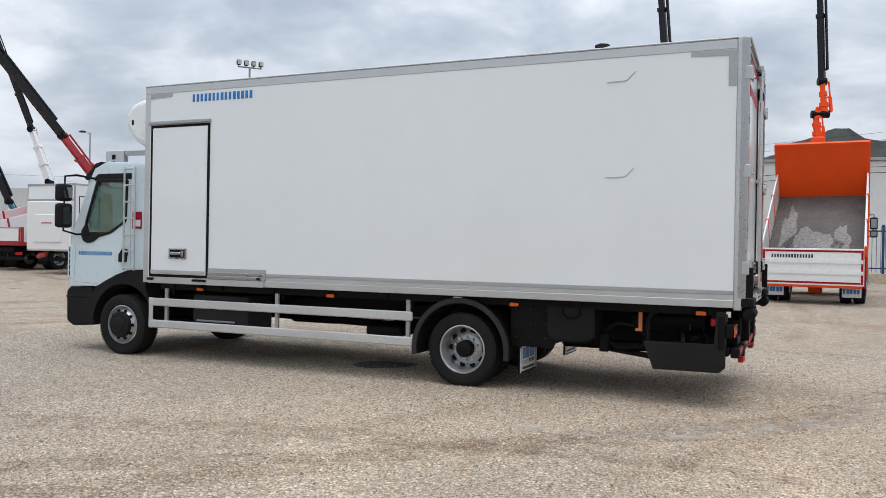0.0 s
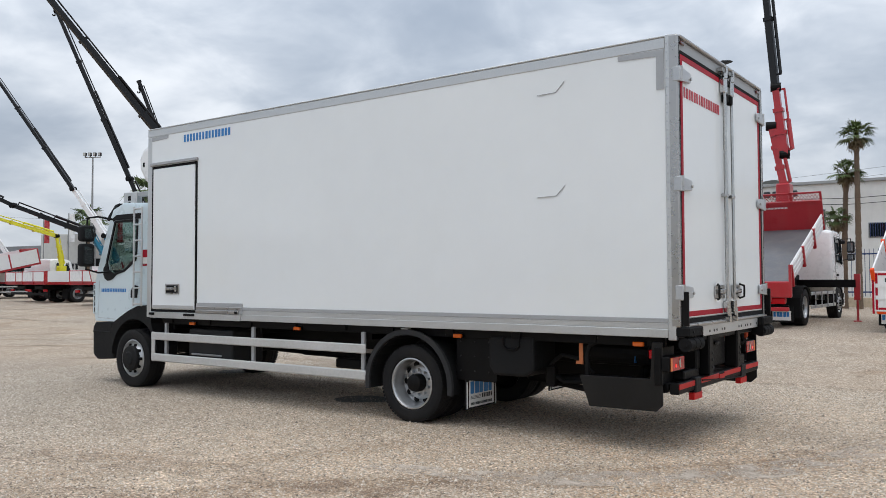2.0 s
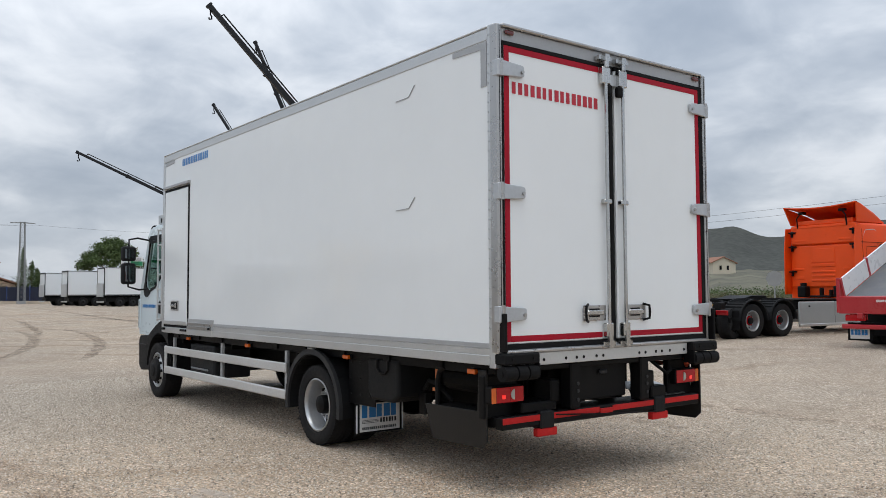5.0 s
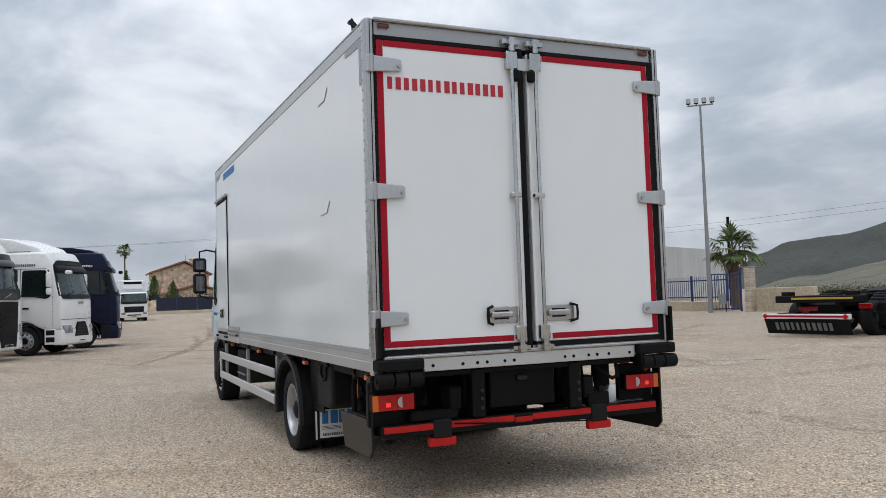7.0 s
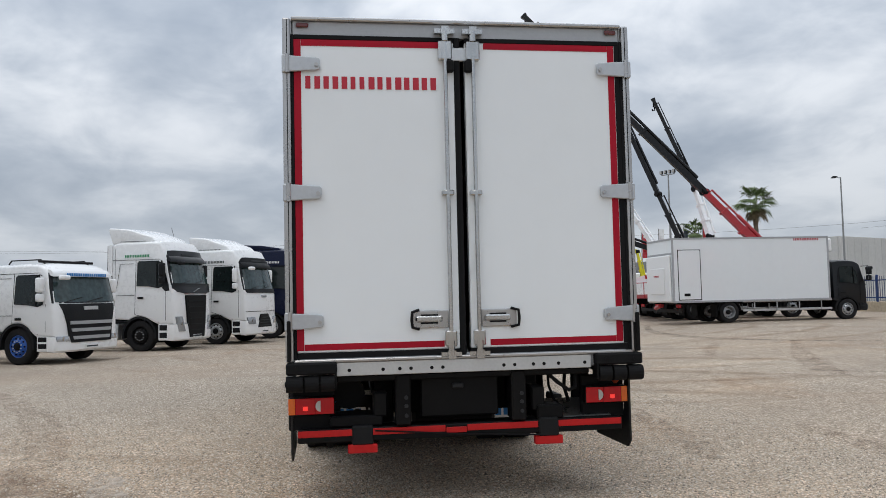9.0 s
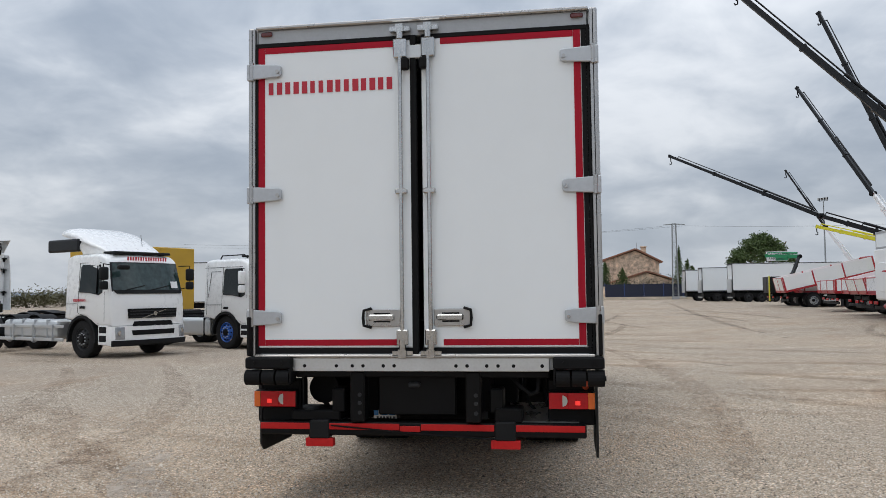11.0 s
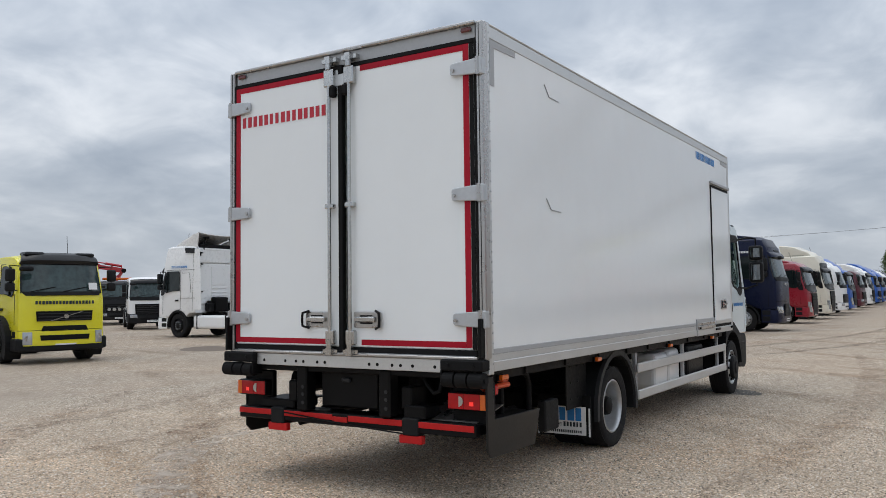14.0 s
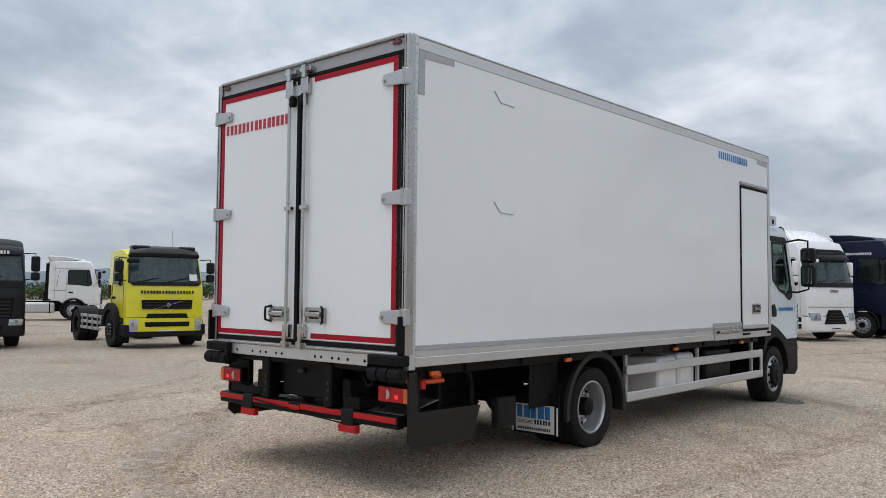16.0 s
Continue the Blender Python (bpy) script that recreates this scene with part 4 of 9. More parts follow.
        sp = solid([(-0.98, 0.675), (xr - 0.11, 0.685), (xr - 0.09, 1.0), (xr, 1.0), (xr, 0.46), (xr - 0.06, 0.405), (-0.88, 0.40)], s * py - 0.009, s * py + 0.009, 0.004)
        part("side_plate", sp, PLATE, T, "black steel side plate under the rear")
        part("plate_ledge", rounded(0.006, (-0.98, -0.24, min(s * 1.0, s * 1.19), max(s * 1.0, s * 1.19), 0.645, 0.66)), BLACK, T)
        part("bent_stay", tube([(-0.95, s * 1.17, 0.66), (-0.95, s * 1.17, 0.86), (-0.92, s * 1.17, 0.94), (-0.85, s * 1.17, 0.98)], 0.024, 8), BLACK, T)
        # tail lamp
        y0, y1 = sorted((s * (0.93 - 0.03 * s), s * (1.265 - 0.03 * s)))
        bk = part("lamp_bracket", rounded(0.008, (-0.26, -0.20, y0, y1, 0.63, 0.96)), BLACK, T)
        lamp = part("tail_lamp", rounded(0.012, (-0.199, -0.113, y0 + 0.005, y1 - 0.005, 0.748, 0.882)), BLACK, T, "red and amber tail lamp cluster")
        def seg(nm, a, b, m_, lab=""):
            u0, u1 = sorted((s * (a - 0.03 * s), s * (b - 0.03 * s)))
            part(nm, rounded(0.003, (-0.1125, -0.1085, u0, u1, 0.757, 0.873)), m_, lamp, lab)
        seg("amber_lens", 1.215, 1.262, AMBER)
        seg("red_lens", 1.075, 1.213, RED_LENS, "lit red lens")
        seg("red_lens", 0.94, 1.073, RED_LENS)
        yc = s * (1.035 - 0.03 * s)
        part("clear_lens", half_moon(yc, 0.815, 0.04, s), CLEAR_LENS, lamp, "clear half-moon reversing lens")
        u0, u1 = sorted((s * (1.125 - 0.03 * s), s * (1.16 - 0.03 * s)))
        part("lit_bulb", rounded(0.012, (-0.1078, -0.1055, u0, u1, 0.785, 0.815)), BRAKE_ON, lamp)
        sm = part("red_marker", rounded(0.01, (-0.34, -0.28, s * 1.19 - 0.03, s * 1.19 + 0.03, 0.85, 0.93)), RED_LENS, T)
        part("marker_stem", rounded(0.004, (-0.33, -0.29, s * 1.17 - 0.02, s * 1.17 + 0.02, 0.93, 1.0)), BLACK, sm)
    # left: valve box and hanging strap, hoses
    part("plastic_tank", solid([(-2.02, 0.99), (-1.50, 0.99), (-1.50, 0.66), (-1.60, 0.60), (-1.96, 0.60), (-2.02, 0.68)], -1.20, -0.75, 0.03), PLASTIC, T, "black moulded plastic box")
    part("box_recess", tube([(-1.84, -1.205, 0.98), (-1.84, -1.205, 0.90), (-1.80, -1.205, 0.865), (-1.75, -1.205, 0.86), (-1.70, -1.205, 0.865), (-1.66, -1.205, 0.90), (-1.66, -1.205, 0.98)], 0.014, 6), BLACK, T)
    part("strap", rounded(0.003, (-1.06, -1.02, -1.12, -1.11, 0.78, 0.99), (-1.09, -1.02, -1.125, -1.105, 0.755, 0.785)), mat("orange_webbing", (0.6, 0.2, 0.08), 0.8, vary=0.2), T, "hanging orange strap")
    part("air_hose", tube([(-1.45, -0.95, 0.72), (-1.3, -1.0, 0.82), (-1.1, -1.05, 0.8), (-0.98, -1.0, 0.68), (-1.05, -0.95, 0.58), (-1.3, -0.95, 0.55), (-1.45, -0.92, 0.62)], 0.02, 8), RUBBER, T)
    part("lift_arm", tube([(-1.5, -0.75, 0.56), (-0.65, -0.75, 0.58)], 0.045, 10), BLACK, T)
    part("lift_arm", tube([(-1.5, 0.75, 0.56), (-0.65, 0.75, 0.58)], 0.045, 10), BLACK, T)
    part("diagonal_stay", tube([(-1.45, -0.8, 0.52), (-0.6, -1.0, 0.45)], 0.03, 8), BLACK, T)
    part("hydraulic_unit", rounded(0.03, (-2.1, -0.75, -0.34, 0.34, 0.45, 0.95)), BLACK, T)
    part("front_hanger", rounded(0.01, (-1.5, -1.4, -0.98, -0.9, 0.5, 0.7)), BLACK, T)
    part("air_tank", tube([(-1.15, -0.85, 0.86), (-0.45, -0.85, 0.86)], 0.12, 16), BLACK, T)
    # right: white reservoir, fuel tank, small lift box
    part("fuel_tank", rounded(0.07, (-6.6, -5.75, 0.62, 1.12, 0.42, 0.92), seg=3), BLACK, T, "black fuel tank")
    part("reservoir", rounded(0.06, (-5.5, -5.05, 0.65, 1.1, 0.45, 0.9), (-5.0, -4.5, 0.65, 1.1, 0.45, 0.88), seg=3), WHITE_PAINT, T, "white plastic reservoir")
    part("battery_box", rounded(0.03, (-6.9, -6.0, -1.12, -0.6, 0.46, 0.9), seg=2), GREY_PLASTIC, T)
    part("battery_strap", rounded(0.008, (-6.82, -6.2, -1.14, -1.12, 0.55, 0.575)), ALU_DULL, T)
    part("spare_carrier", rounded(0.02, (-4.4, -3.9, -0.9, 0.3, 0.5, 0.62)), BLACK, T)
    part("control_box", rounded(0.012, (-1.70, -1.42, 1.02, 1.10, 0.40, 0.67)), PLASTIC, T)
    part("orange_lever", rounded(0.012, (-0.60, -0.18, 1.15, 1.19, 0.885, 0.925), (-0.55, -0.45, 1.14, 1.20, 0.93, 0.985), (-0.24, -0.17, 1.14, 1.2, 0.90, 0.985)), mat("orange_handle_plastic", (0.65, 0.09, 0.03), 0.4), T, "orange tail lift lever")
    # tail lift frame seen from behind
    part("lift_plate", rounded(0.01, (-0.16, -0.13, -0.34, 0.24, 0.70, 1.0)), BLACK, T, "black steel plate in the middle")
    part("plate_latch", rounded(0.01, (-0.128, -0.10, -0.11, -0.02, 0.905, 0.945)), GREY_PLASTIC, T)
    part("lift_top", rounded(0.01, (-0.3, -0.05, -0.95, 0.92, 0.985, 1.034)), BLACK, T)
    for s, yy in ((-1, -0.475), (1, 0.375)):
        up = part("lift_upright", rounded(0.012, (-0.16, -0.03, yy - 0.055, yy + 0.055, 0.66, 1.03)), BLACK, T)
        for z in (0.73, 0.80, 0.86):
            part("upright_bolt", cyl(bmesh.new(), (-0.029, yy + 0.02, z), (-0.022, yy + 0.02, z), 0.015, 8), GREY_PLASTIC, up)
        part("lift_box", rounded(0.012, (-0.3, -0.1, yy + s * 0.16 - 0.05, yy + s * 0.16 + 0.05, 0.72, 0.9)), BLACK, T)
    part("inner_panel", rounded(0.01, (-0.66, -0.62, -0.66, -0.5, 0.60, 1.03)), BLACK, T, "black panel behind the lamps")
    part("inner_panel", rounded(0.01, (-0.66, -0.62, 0.42, 0.66, 0.60, 1.03)), BLACK, T)
    part("inner_panel", rounded(0.01, (-0.66, -0.62, 0.95, 1.10, 0.60, 1.03)), BLACK, T)
    part("hanging_cable", tube([(-0.5, 0.72, 1.02), (-0.48, 0.72, 0.86), (-0.46, 0.76, 0.74), (-0.45, 0.80, 0.70)], 0.012, 6), RUBBER, T)
    part("hanging_cable", tube([(-0.55, 0.88, 1.02), (-0.53, 0.86, 0.84), (-0.5, 0.90, 0.68)], 0.016, 6), RUBBER, T)
    part("step_box", rounded(0.012, (-0.42, -0.10, -1.0, -0.62, 0.655, 0.735)), BLACK, T, "black step box on the platform")
    part("step_box", rounded(0.012, (-0.30, -0.08, 0.52, 0.72, 0.655, 0.76)), BLACK, T, "black step box on the platform")
    part("cable_loop", tube([(-0.2, 0.62, 1.0), (-0.15, 0.7, 0.92), (-0.12, 0.78, 0.86), (-0.12, 0.83, 0.88), (-0.15, 0.84, 0.98)], 0.016, 8), RUBBER, T)
    part("back_panel", rounded(0.01, (-0.62, -0.58, -0.5, 0.42, 0.68, 1.03)), BLACK, T)
    # folded lift platform and underrun bar with red strips
    part("platform_tray", solid([(-0.62, 0.60), (-0.17, 0.645), (-0.155, 0.60), (-0.17, 0.565), (-0.62, 0.52)], -1.22, 1.16, 0.01), BLACK, T, "black folded lift platform")
    part("tray_top", solid([(-0.60, 0.735), (-0.60, 0.742), (-0.18, 0.655), (-0.18, 0.648)], 0.60, 1.12), STEEL, T, "bright metal plate of the folded platform")
    bar = part("underrun_bar", rounded(0.01, (-0.15, -0.066, -1.23, 1.17, 0.555, 0.652)), BLACK, T, "black underrun bar with red strips")
    for a, b_ in ((-1.225, -0.84), (-0.70, -0.17), (-0.01, 0.52), (0.67, 1.16)):
        part("red_strip", rounded(0.003, (-0.0655, -0.06, a, b_, 0.598, 0.645)), RED_STRIP, bar)
    part("red_strip", rounded(0.003, (-0.0655, -0.054, -0.165, -0.015, 0.588, 0.63)), RED_STRIP, bar)
    for yy in (-0.77, 0.60):
        part("bar_clamp", rounded(0.01, (-0.16, -0.05, yy - 0.075, yy + 0.075, 0.53, 0.668)), PLASTIC, bar)
        part("red_flap", rounded(0.005, (-0.11, -0.055, yy - 0.105, yy + 0.105, 0.472, 0.535)), RED_STRIP, bar, "red folded warning flap")
    part("thin_cable", tube([(-0.05, -0.68, 0.63), (-0.045, 0.0, 0.575), (-0.05, 0.55, 0.545)], 0.006, 6), BLACK, T)
    part("blue_sticker", rounded(0, (-0.57, -0.565, -0.98, -0.9, 0.78, 0.84)), BLUE_VINYL, T)


# ---- cab-over truck cabs ----
def quad_plate(pts, thick):
    """A plate with the given corners, thick along its own normal."""
    bm = bmesh.new()
    a = [Vector(p) for p in pts]
    nrm = (a[1] - a[0]).cross(a[2] - a[0]).normalized() * thick
    lo, hi = [bm.verts.new(p) for p in a], [bm.verts.new(p + nrm) for p in a]
    bm.faces.new(lo[::-1]), bm.faces.new(hi)
    for i in range(len(a)):
        bm.faces.new((lo[i - 1], lo[i], hi[i], hi[i - 1]))
    bmesh.ops.recalc_face_normals(bm, faces=bm.faces[:])
    return bm


def arc(cx, cz, r, a0, a1, n=9):
    return [(cx + r * math.cos(radians(a0 + (a1 - a0) * i / (n - 1))), cz + r * math.sin(radians(a0 + (a1 - a0) * i / (n - 1)))) for i in range(n)]


def long_prism(prof, ys):
    """A solid with the given outline in x and z, cut into slices at ys."""
    bm = bmesh.new()
    rings = [[bm.verts.new((x, y, z)) for x, z in prof] for y in ys]
    n = len(prof)
    for a, b in zip(rings, rings[1:]):
        for i in range(n):
            bm.faces.new((a[i - 1], a[i], b[i], b[i - 1]))
    bm.faces.new(rings[0][::-1]), bm.faces.new(rings[-1])
    bmesh.ops.recalc_face_normals(bm, faces=bm.faces[:])
    return bm


def round_caps(bm, h, off, seg=3):
    caps = [e for e in bm.edges if abs(abs(e.verts[0].co.y) - h) < 1e-5 and abs(e.verts[0].co.y - e.verts[1].co.y) < 1e-5 and e.calc_length() > 0.04]
    bmesh.ops.bevel(bm, geom=caps, offset=off, segments=seg, affect="EDGES", profile=0.5, clamp_overlap=True)


def cab(T, paint, roof=2.9, back=-1.0, nose=1.35, sill=1.0, w=2.42, ws=(1.85, 2.62), r=0.5, grille=BLACK, bumper=None, visor=None, letter=None, mirror=PLASTIC, wide_grille=True, mark=True, style="plain"):
    """A cab whose front axle is at x 0 and which looks to +x. ws: the heights of the windscreen's foot and top."""
    bumper = bumper or paint
    h = w / 2
    z0, z1 = ws
    xt = nose - 0.10 - (z1 - z0) * 0.22
    lean = nose - 0.06
    slices = [h * k for k in (-1, -0.94, -0.86, -0.76, -0.6, -0.4, -0.2, 0, 0.2, 0.4, 0.6, 0.76, 0.86, 0.94, 1)]
    modern = style in ("tall", "slim", "band")

    def bend(p):
        f = smooth(nose - 1.0, nose - 0.1, p.x)
        t = min(1.2, abs(p.y) / h)
        x = p.x - (0.15 if modern else 0.20) * f * t ** (4.5 if modern else 3.2)
        y = p.y * (1 - 0.035 * f) * (1 - 0.055 * smooth(z0, roof, p.z))
        z = p.z - 0.07 * t ** 4 * smooth(z1, roof, p.z)
        return Vector((x, y, z))

    def bent(bm):
        for v in bm.verts:
            v.co = bend(v.co)
        bmesh.ops.recalc_face_normals(bm, faces=bm.faces[:])
        return bm

    def patch(rows, thick=0.012, n=12):
        """A skin on the cab's front through rows of (x, z, half width)."""
        bm = bmesh.new()
        lo, hi = [], []
        for x, z, hw in rows:
            pts = [Vector((x, -hw + 2 * hw * i / n, z)) for i in range(n + 1)]
            lo.append([bm.verts.new(bend(p) - Vector((0.03, 0, 0))) for p in pts])
            hi.append([bm.verts.new(bend(p) + Vector((thick, 0, 0.25 * thick))) for p in pts])
        m = len(rows)
        for k in range(m - 1):
            for i in range(n):
                bm.faces.new((hi[k][i], hi[k][i + 1], hi[k + 1][i + 1], hi[k + 1][i]))
            bm.faces.new((lo[k][0], hi[k][0], hi[k + 1][0], lo[k + 1][0]))
            bm.faces.new((lo[k][n], lo[k + 1][n], hi[k + 1][n], hi[k][n]))
        for i in range(n):
            bm.faces.new((lo[0][i], lo[0][i + 1], hi[0][i + 1], hi[0][i]))
            bm.faces.new((lo[m - 1][i], hi[m - 1][i], hi[m - 1][i + 1], lo[m - 1][i + 1]))
        bmesh.ops.recalc_face_normals(bm, faces=bm.faces[:])
        return bm

    arch = arc(0, r, r + 0.12, 0, 180, 11)
    sb = sill - 0.22
    prof = [(back, sill - 0.02), (back, roof - 0.14), (back + 0.05, roof - 0.05), (back + 0.22, roof), (xt - 0.62, roof), (xt - 0.30, roof - 0.04), (xt - 0.10, z1 + 0.5 * (roof - z1)), (xt - 0.02, z1 + 0.05), (lean, z0), (nose - 0.01, z0 - 0.2), (nose, sill + 0.25), (nose, sb), (nose - 0.25, sb), (r + 0.18, sb)]
    prof += [p for p in arch if p[1] > sb + 0.03] + [(-r - 0.2, sill - 0.05)]
    bm = long_prism(prof, slices)
    round_caps(bm, h, 0.07)
    body = part("cab_body", bent(bm), paint, T, "glossy painted cab shell", smooth=40)

    def yat(x, z):
        return bend(Vector((x, h, z))).y
    hw0, hw1 = h * 0.93, h * 0.90
    wsn = part("windscreen", patch([(lean + 0.004, z0 + 0.02, hw0), ((lean + xt) / 2 + 0.004, (z0 + z1) / 2, (hw0 + hw1) / 2), (xt + 0.004, z1 + 0.02, hw1)], 0.008), SCREEN, body, "teal-tinted windscreen", smooth=40)
    k_ = 0.985 if modern else 0.955
    part("screen_surround", patch([(lean, z0 - 0.01, h * k_), ((lean + xt) / 2, (z0 + z1) / 2, h * (k_ - 0.005)), (xt, z1 + 0.05, h * (k_ - 0.015))], 0.004), BLACK_PAINT, body, "glossy black windscreen surround", smooth=40)
    for s_ in (-0.85, -0.05):
        part("wiper", cyl(bmesh.new(), (lean + 0.03, s_, z0 + 0.03), (lean - 0.01, s_ + 0.62, z0 + 0.15), 0.011, 6), BLACK, wsn)
    for s in (-1, 1):
        xb, xf = -0.08 if modern or style == "low" else -0.28, lean - 0.34
        zt = z1 - 0.02
        pts = [(xb, z0 + 0.0), (xb + 0.02, zt - 0.06), (xb + 0.08, zt), (xt - 0.36, zt), (xt - 0.30, zt - 0.04), (xf, z0 + 0.1), (xf - 0.02, z0 - 0.02), (xf - 0.22, z0 - 0.08), (xb + 0.45, z0 - 0.02)]
        g = [bend(Vector((x, s * h, z))) + Vector((0, s * 0.002, 0)) for x, z in pts]
        mid_ = sum(g, Vector()) / len(g)
        e_ = [mid_ + (p_ - mid_) * 1.045 - Vector((0, s * 0.003, 0)) for p_ in g]
        part("window_rubber", quad_plate(e_ if s < 0 else e_[::-1], 0.008), RUBBER, body, "black window rubber")
        part("side_window", quad_plate(g if s < 0 else g[::-1], 0.008), GLASS, body, "dark side window")
        part("window_pillar", beam(bmesh.new(), tuple(bend(Vector((xf - 0.28, s * h, z0 - 0.06))) + Vector((0, s * 0.012, 0))), tuple(bend(Vector((xf - 0.30, s * h, zt - 0.02))) + Vector((0, s * 0.012, 0))), 0.012, 0.035), BLACK, body)
        for (ax, az), (cx, cz) in (((xb - 0.09, sill + 0.12), (xb - 0.06, zt + 0.07)), ((xf + 0.12, sill - 0.1), (xf + 0.12, z0 - 0.02)), ((xb - 0.06, zt + 0.07), (xt - 0.28, zt + 0.07)), ((back + 0.02, z0 - 0.32), (xb - 0.09, z0 - 0.32)), ((xb - 0.09, sill + 0.12), (r + 0.3, sill - 0.16))) + ((((back + 0.16, sill + 0.05), (back + 0.16, roof - 0.2)), ((back + 0.02, z1 + 0.05), (xb - 0.06, z1 + 0.05)), ((back + 0.24, z0 - 0.1), (back + 0.36, z1 - 0.08)), ((back + 0.36, z1 - 0.08), (xb - 0.16, z1 - 0.08))) if back < -0.9 else ()):
            p, q = bend(Vector((ax, s * h, az))), bend(Vector((cx, s * h, cz)))
            part("door_gap", beam(bmesh.new(), tuple(p), tuple(q), 0.006, 0.012), BLACK, body)
        dh = yat(xb, z0 - 0.4)
        part("door_handle", rounded(0.008, (xb + 0.02, xb + 0.24, min(s * dh, s * (dh + 0.02)), max(s * dh, s * (dh + 0.02)), z0 - 0.45, z0 - 0.38)), PLASTIC, body)
        if style == "tall":
            pl = [(xf - 0.03, z0 - 0.10), (xf + 0.02, z0 + 0.1), (xt - 0.27, zt - 0.04), (xt - 0.16, zt), (lean - 0.09, z0 + 0.02), (lean - 0.06, z0 - 0.2), (xf + 0.1, z0 - 0.2)]
            q = [bend(Vector((x, s * h, z))) + Vector((0, s * 0.004, 0)) for x, z in pl]
            part("pillar_panel", quad_plate(q if s < 0 else q[::-1], 0.006), BLACK_PAINT, body, "black panel below the mirror")
        # mirrors
        my = s * (h + (0.13 if modern else 0.17))
        mx = xt - (0.20 if modern else -0.02)
        arm = part("mirror_arm", tube([(mx - 0.12, s * (h - 0.1), z1 - 0.02), (mx + 0.02, my, z1 - 0.01), (mx + 0.04, my, z0 + 0.1), (mx - 0.1, s * (h - 0.06), z0 + 0.06)], 0.016, 6), BLACK, T)
        mr = part("mirror", rounded(0.05, (mx - 0.04, mx + 0.12, my - 0.11, my + 0.11, z0 + 0.29, z1 - 0.09), seg=3), mirror, arm, "rear-view mirror housing", smooth=50)
        m2 = part("mirror", rounded(0.05, (mx - 0.04, mx + 0.11, my - 0.11, my + 0.11, z0 + 0.04, z0 + 0.265), seg=3), mirror, arm, "wide-angle mirror housing", smooth=50)
        part("mirror_glass", rounded(0.0, (mx - 0.046, mx - 0.041, my - 0.08, my + 0.08, z0 + 0.34, z1 - 0.14)), MIRROR_GLASS, mr)
        part("mirror_glass", rounded(0.0, (mx - 0.046, mx - 0.041, my - 0.08, my + 0.08, z0 + 0.08, z0 + 0.22)), MIRROR_GLASS, m2)
        if s < 0:
            part("front_mirror", rounded(0.05, (lean + 0.02, lean + 0.18, s * 0.98 - 0.16, s * 0.98 + 0.16, z1 - 0.16, z1 - 0.03), seg=3), mirror, body, "kerb mirror", smooth=50)
        # entry steps behind the bumper corner
        y0, y1 = sorted((s * (h - 0.3), s * (h - 0.03)))
        st = part("cab_step", rounded(0.02, (r + 0.17, nose - 0.32, y0, y1, 0.36, sb + 0.01)), bumper, T)
        ya, yb = sorted((s * (h - 0.04), s * (h - 0.024)))
        for za in (0.44, 0.44 + (sb - 0.4) * 0.5):
            part("step_tread", rounded(0.005, (r + 0.22, nose - 0.36, ya, yb, za, za + (sb - 0.4) * 0.36)), PLASTIC, st)
        part("wheel_arch", ring_arc(0, r, r + 0.06, r + 0.13, -8, 188, s * (h - 0.3), s * (h + 0.012)), PLASTIC, T, "dark plastic wheel arch")
    # bumper
    bb = long_prism([(nose - 0.34, 0.36), (nose - 0.02, 0.33), (nose + 0.04, 0.38), (nose + 0.055, 0.5), (nose + 0.03, sb - 0.012), (nose - 0.34, sb - 0.012)], slices)
    round_caps(bb, h, 0.04, 2)
    B = part("bumper", bent(bb), bumper, T, "front bumper", smooth=40)
    pb = part("number_plate", rounded(0.004, (nose + 0.055, nose + 0.068, -0.26, 0.26, 0.40, 0.51)), WHITE_VINYL, B)
    part("plate_bar", rounded(0.0, (nose + 0.0685, nose + 0.07, -0.2, 0.22, 0.435, 0.475)), DARK_VINYL, pb)

    def lamp(ya, yb, za, zb, thick=0.03):
        for s in (-1, 1):
            bm = bmesh.new()
            rows = [(nose + 0.01, za, s * ya[0], s * yb[0]), (nose + 0.01, (za + zb) / 2, s * (ya[0] + ya[1]) / 2, s * (yb[0] + yb[1]) / 2), (nose - 0.005, zb, s * ya[1], s * yb[1])]
            vs = [[bm.verts.new(bend(Vector((x, a + (b - a) * k / 4, z))) + Vector((thick + 0.02, 0, 0))) for k in range(5)] for x, z, a, b in rows]
            for k in range(2):
                for i in range(4):
                    bm.faces.new((vs[k][i], vs[k][i + 1], vs[k + 1][i + 1], vs[k + 1][i]))
            geo = bmesh.ops.extrude_face_region(bm, geom=bm.faces[:])
            for v in geo["geom"]:
                if isinstance(v, bmesh.types.BMVert):
                    v.co.x -= 0.08
            bmesh.ops.recalc_face_normals(bm, faces=bm.faces[:])
            L = part("headlamp", bm, HEADLIGHT, T, "clear headlamp")
            c = bend(Vector((nose, s * (ya[0] + yb[0]) / 2, (za + zb) / 2))) + Vector((thick + 0.03, 0, 0))
            part("lamp_bowl", cyl(bmesh.new(), tuple(c - Vector((0.03, 0, 0))), tuple(c), min(0.07, (zb - za) * 0.42), 14), CHROME, L)

    gb = ALU_DULL if grille is not BLACK else GREY_PLASTIC
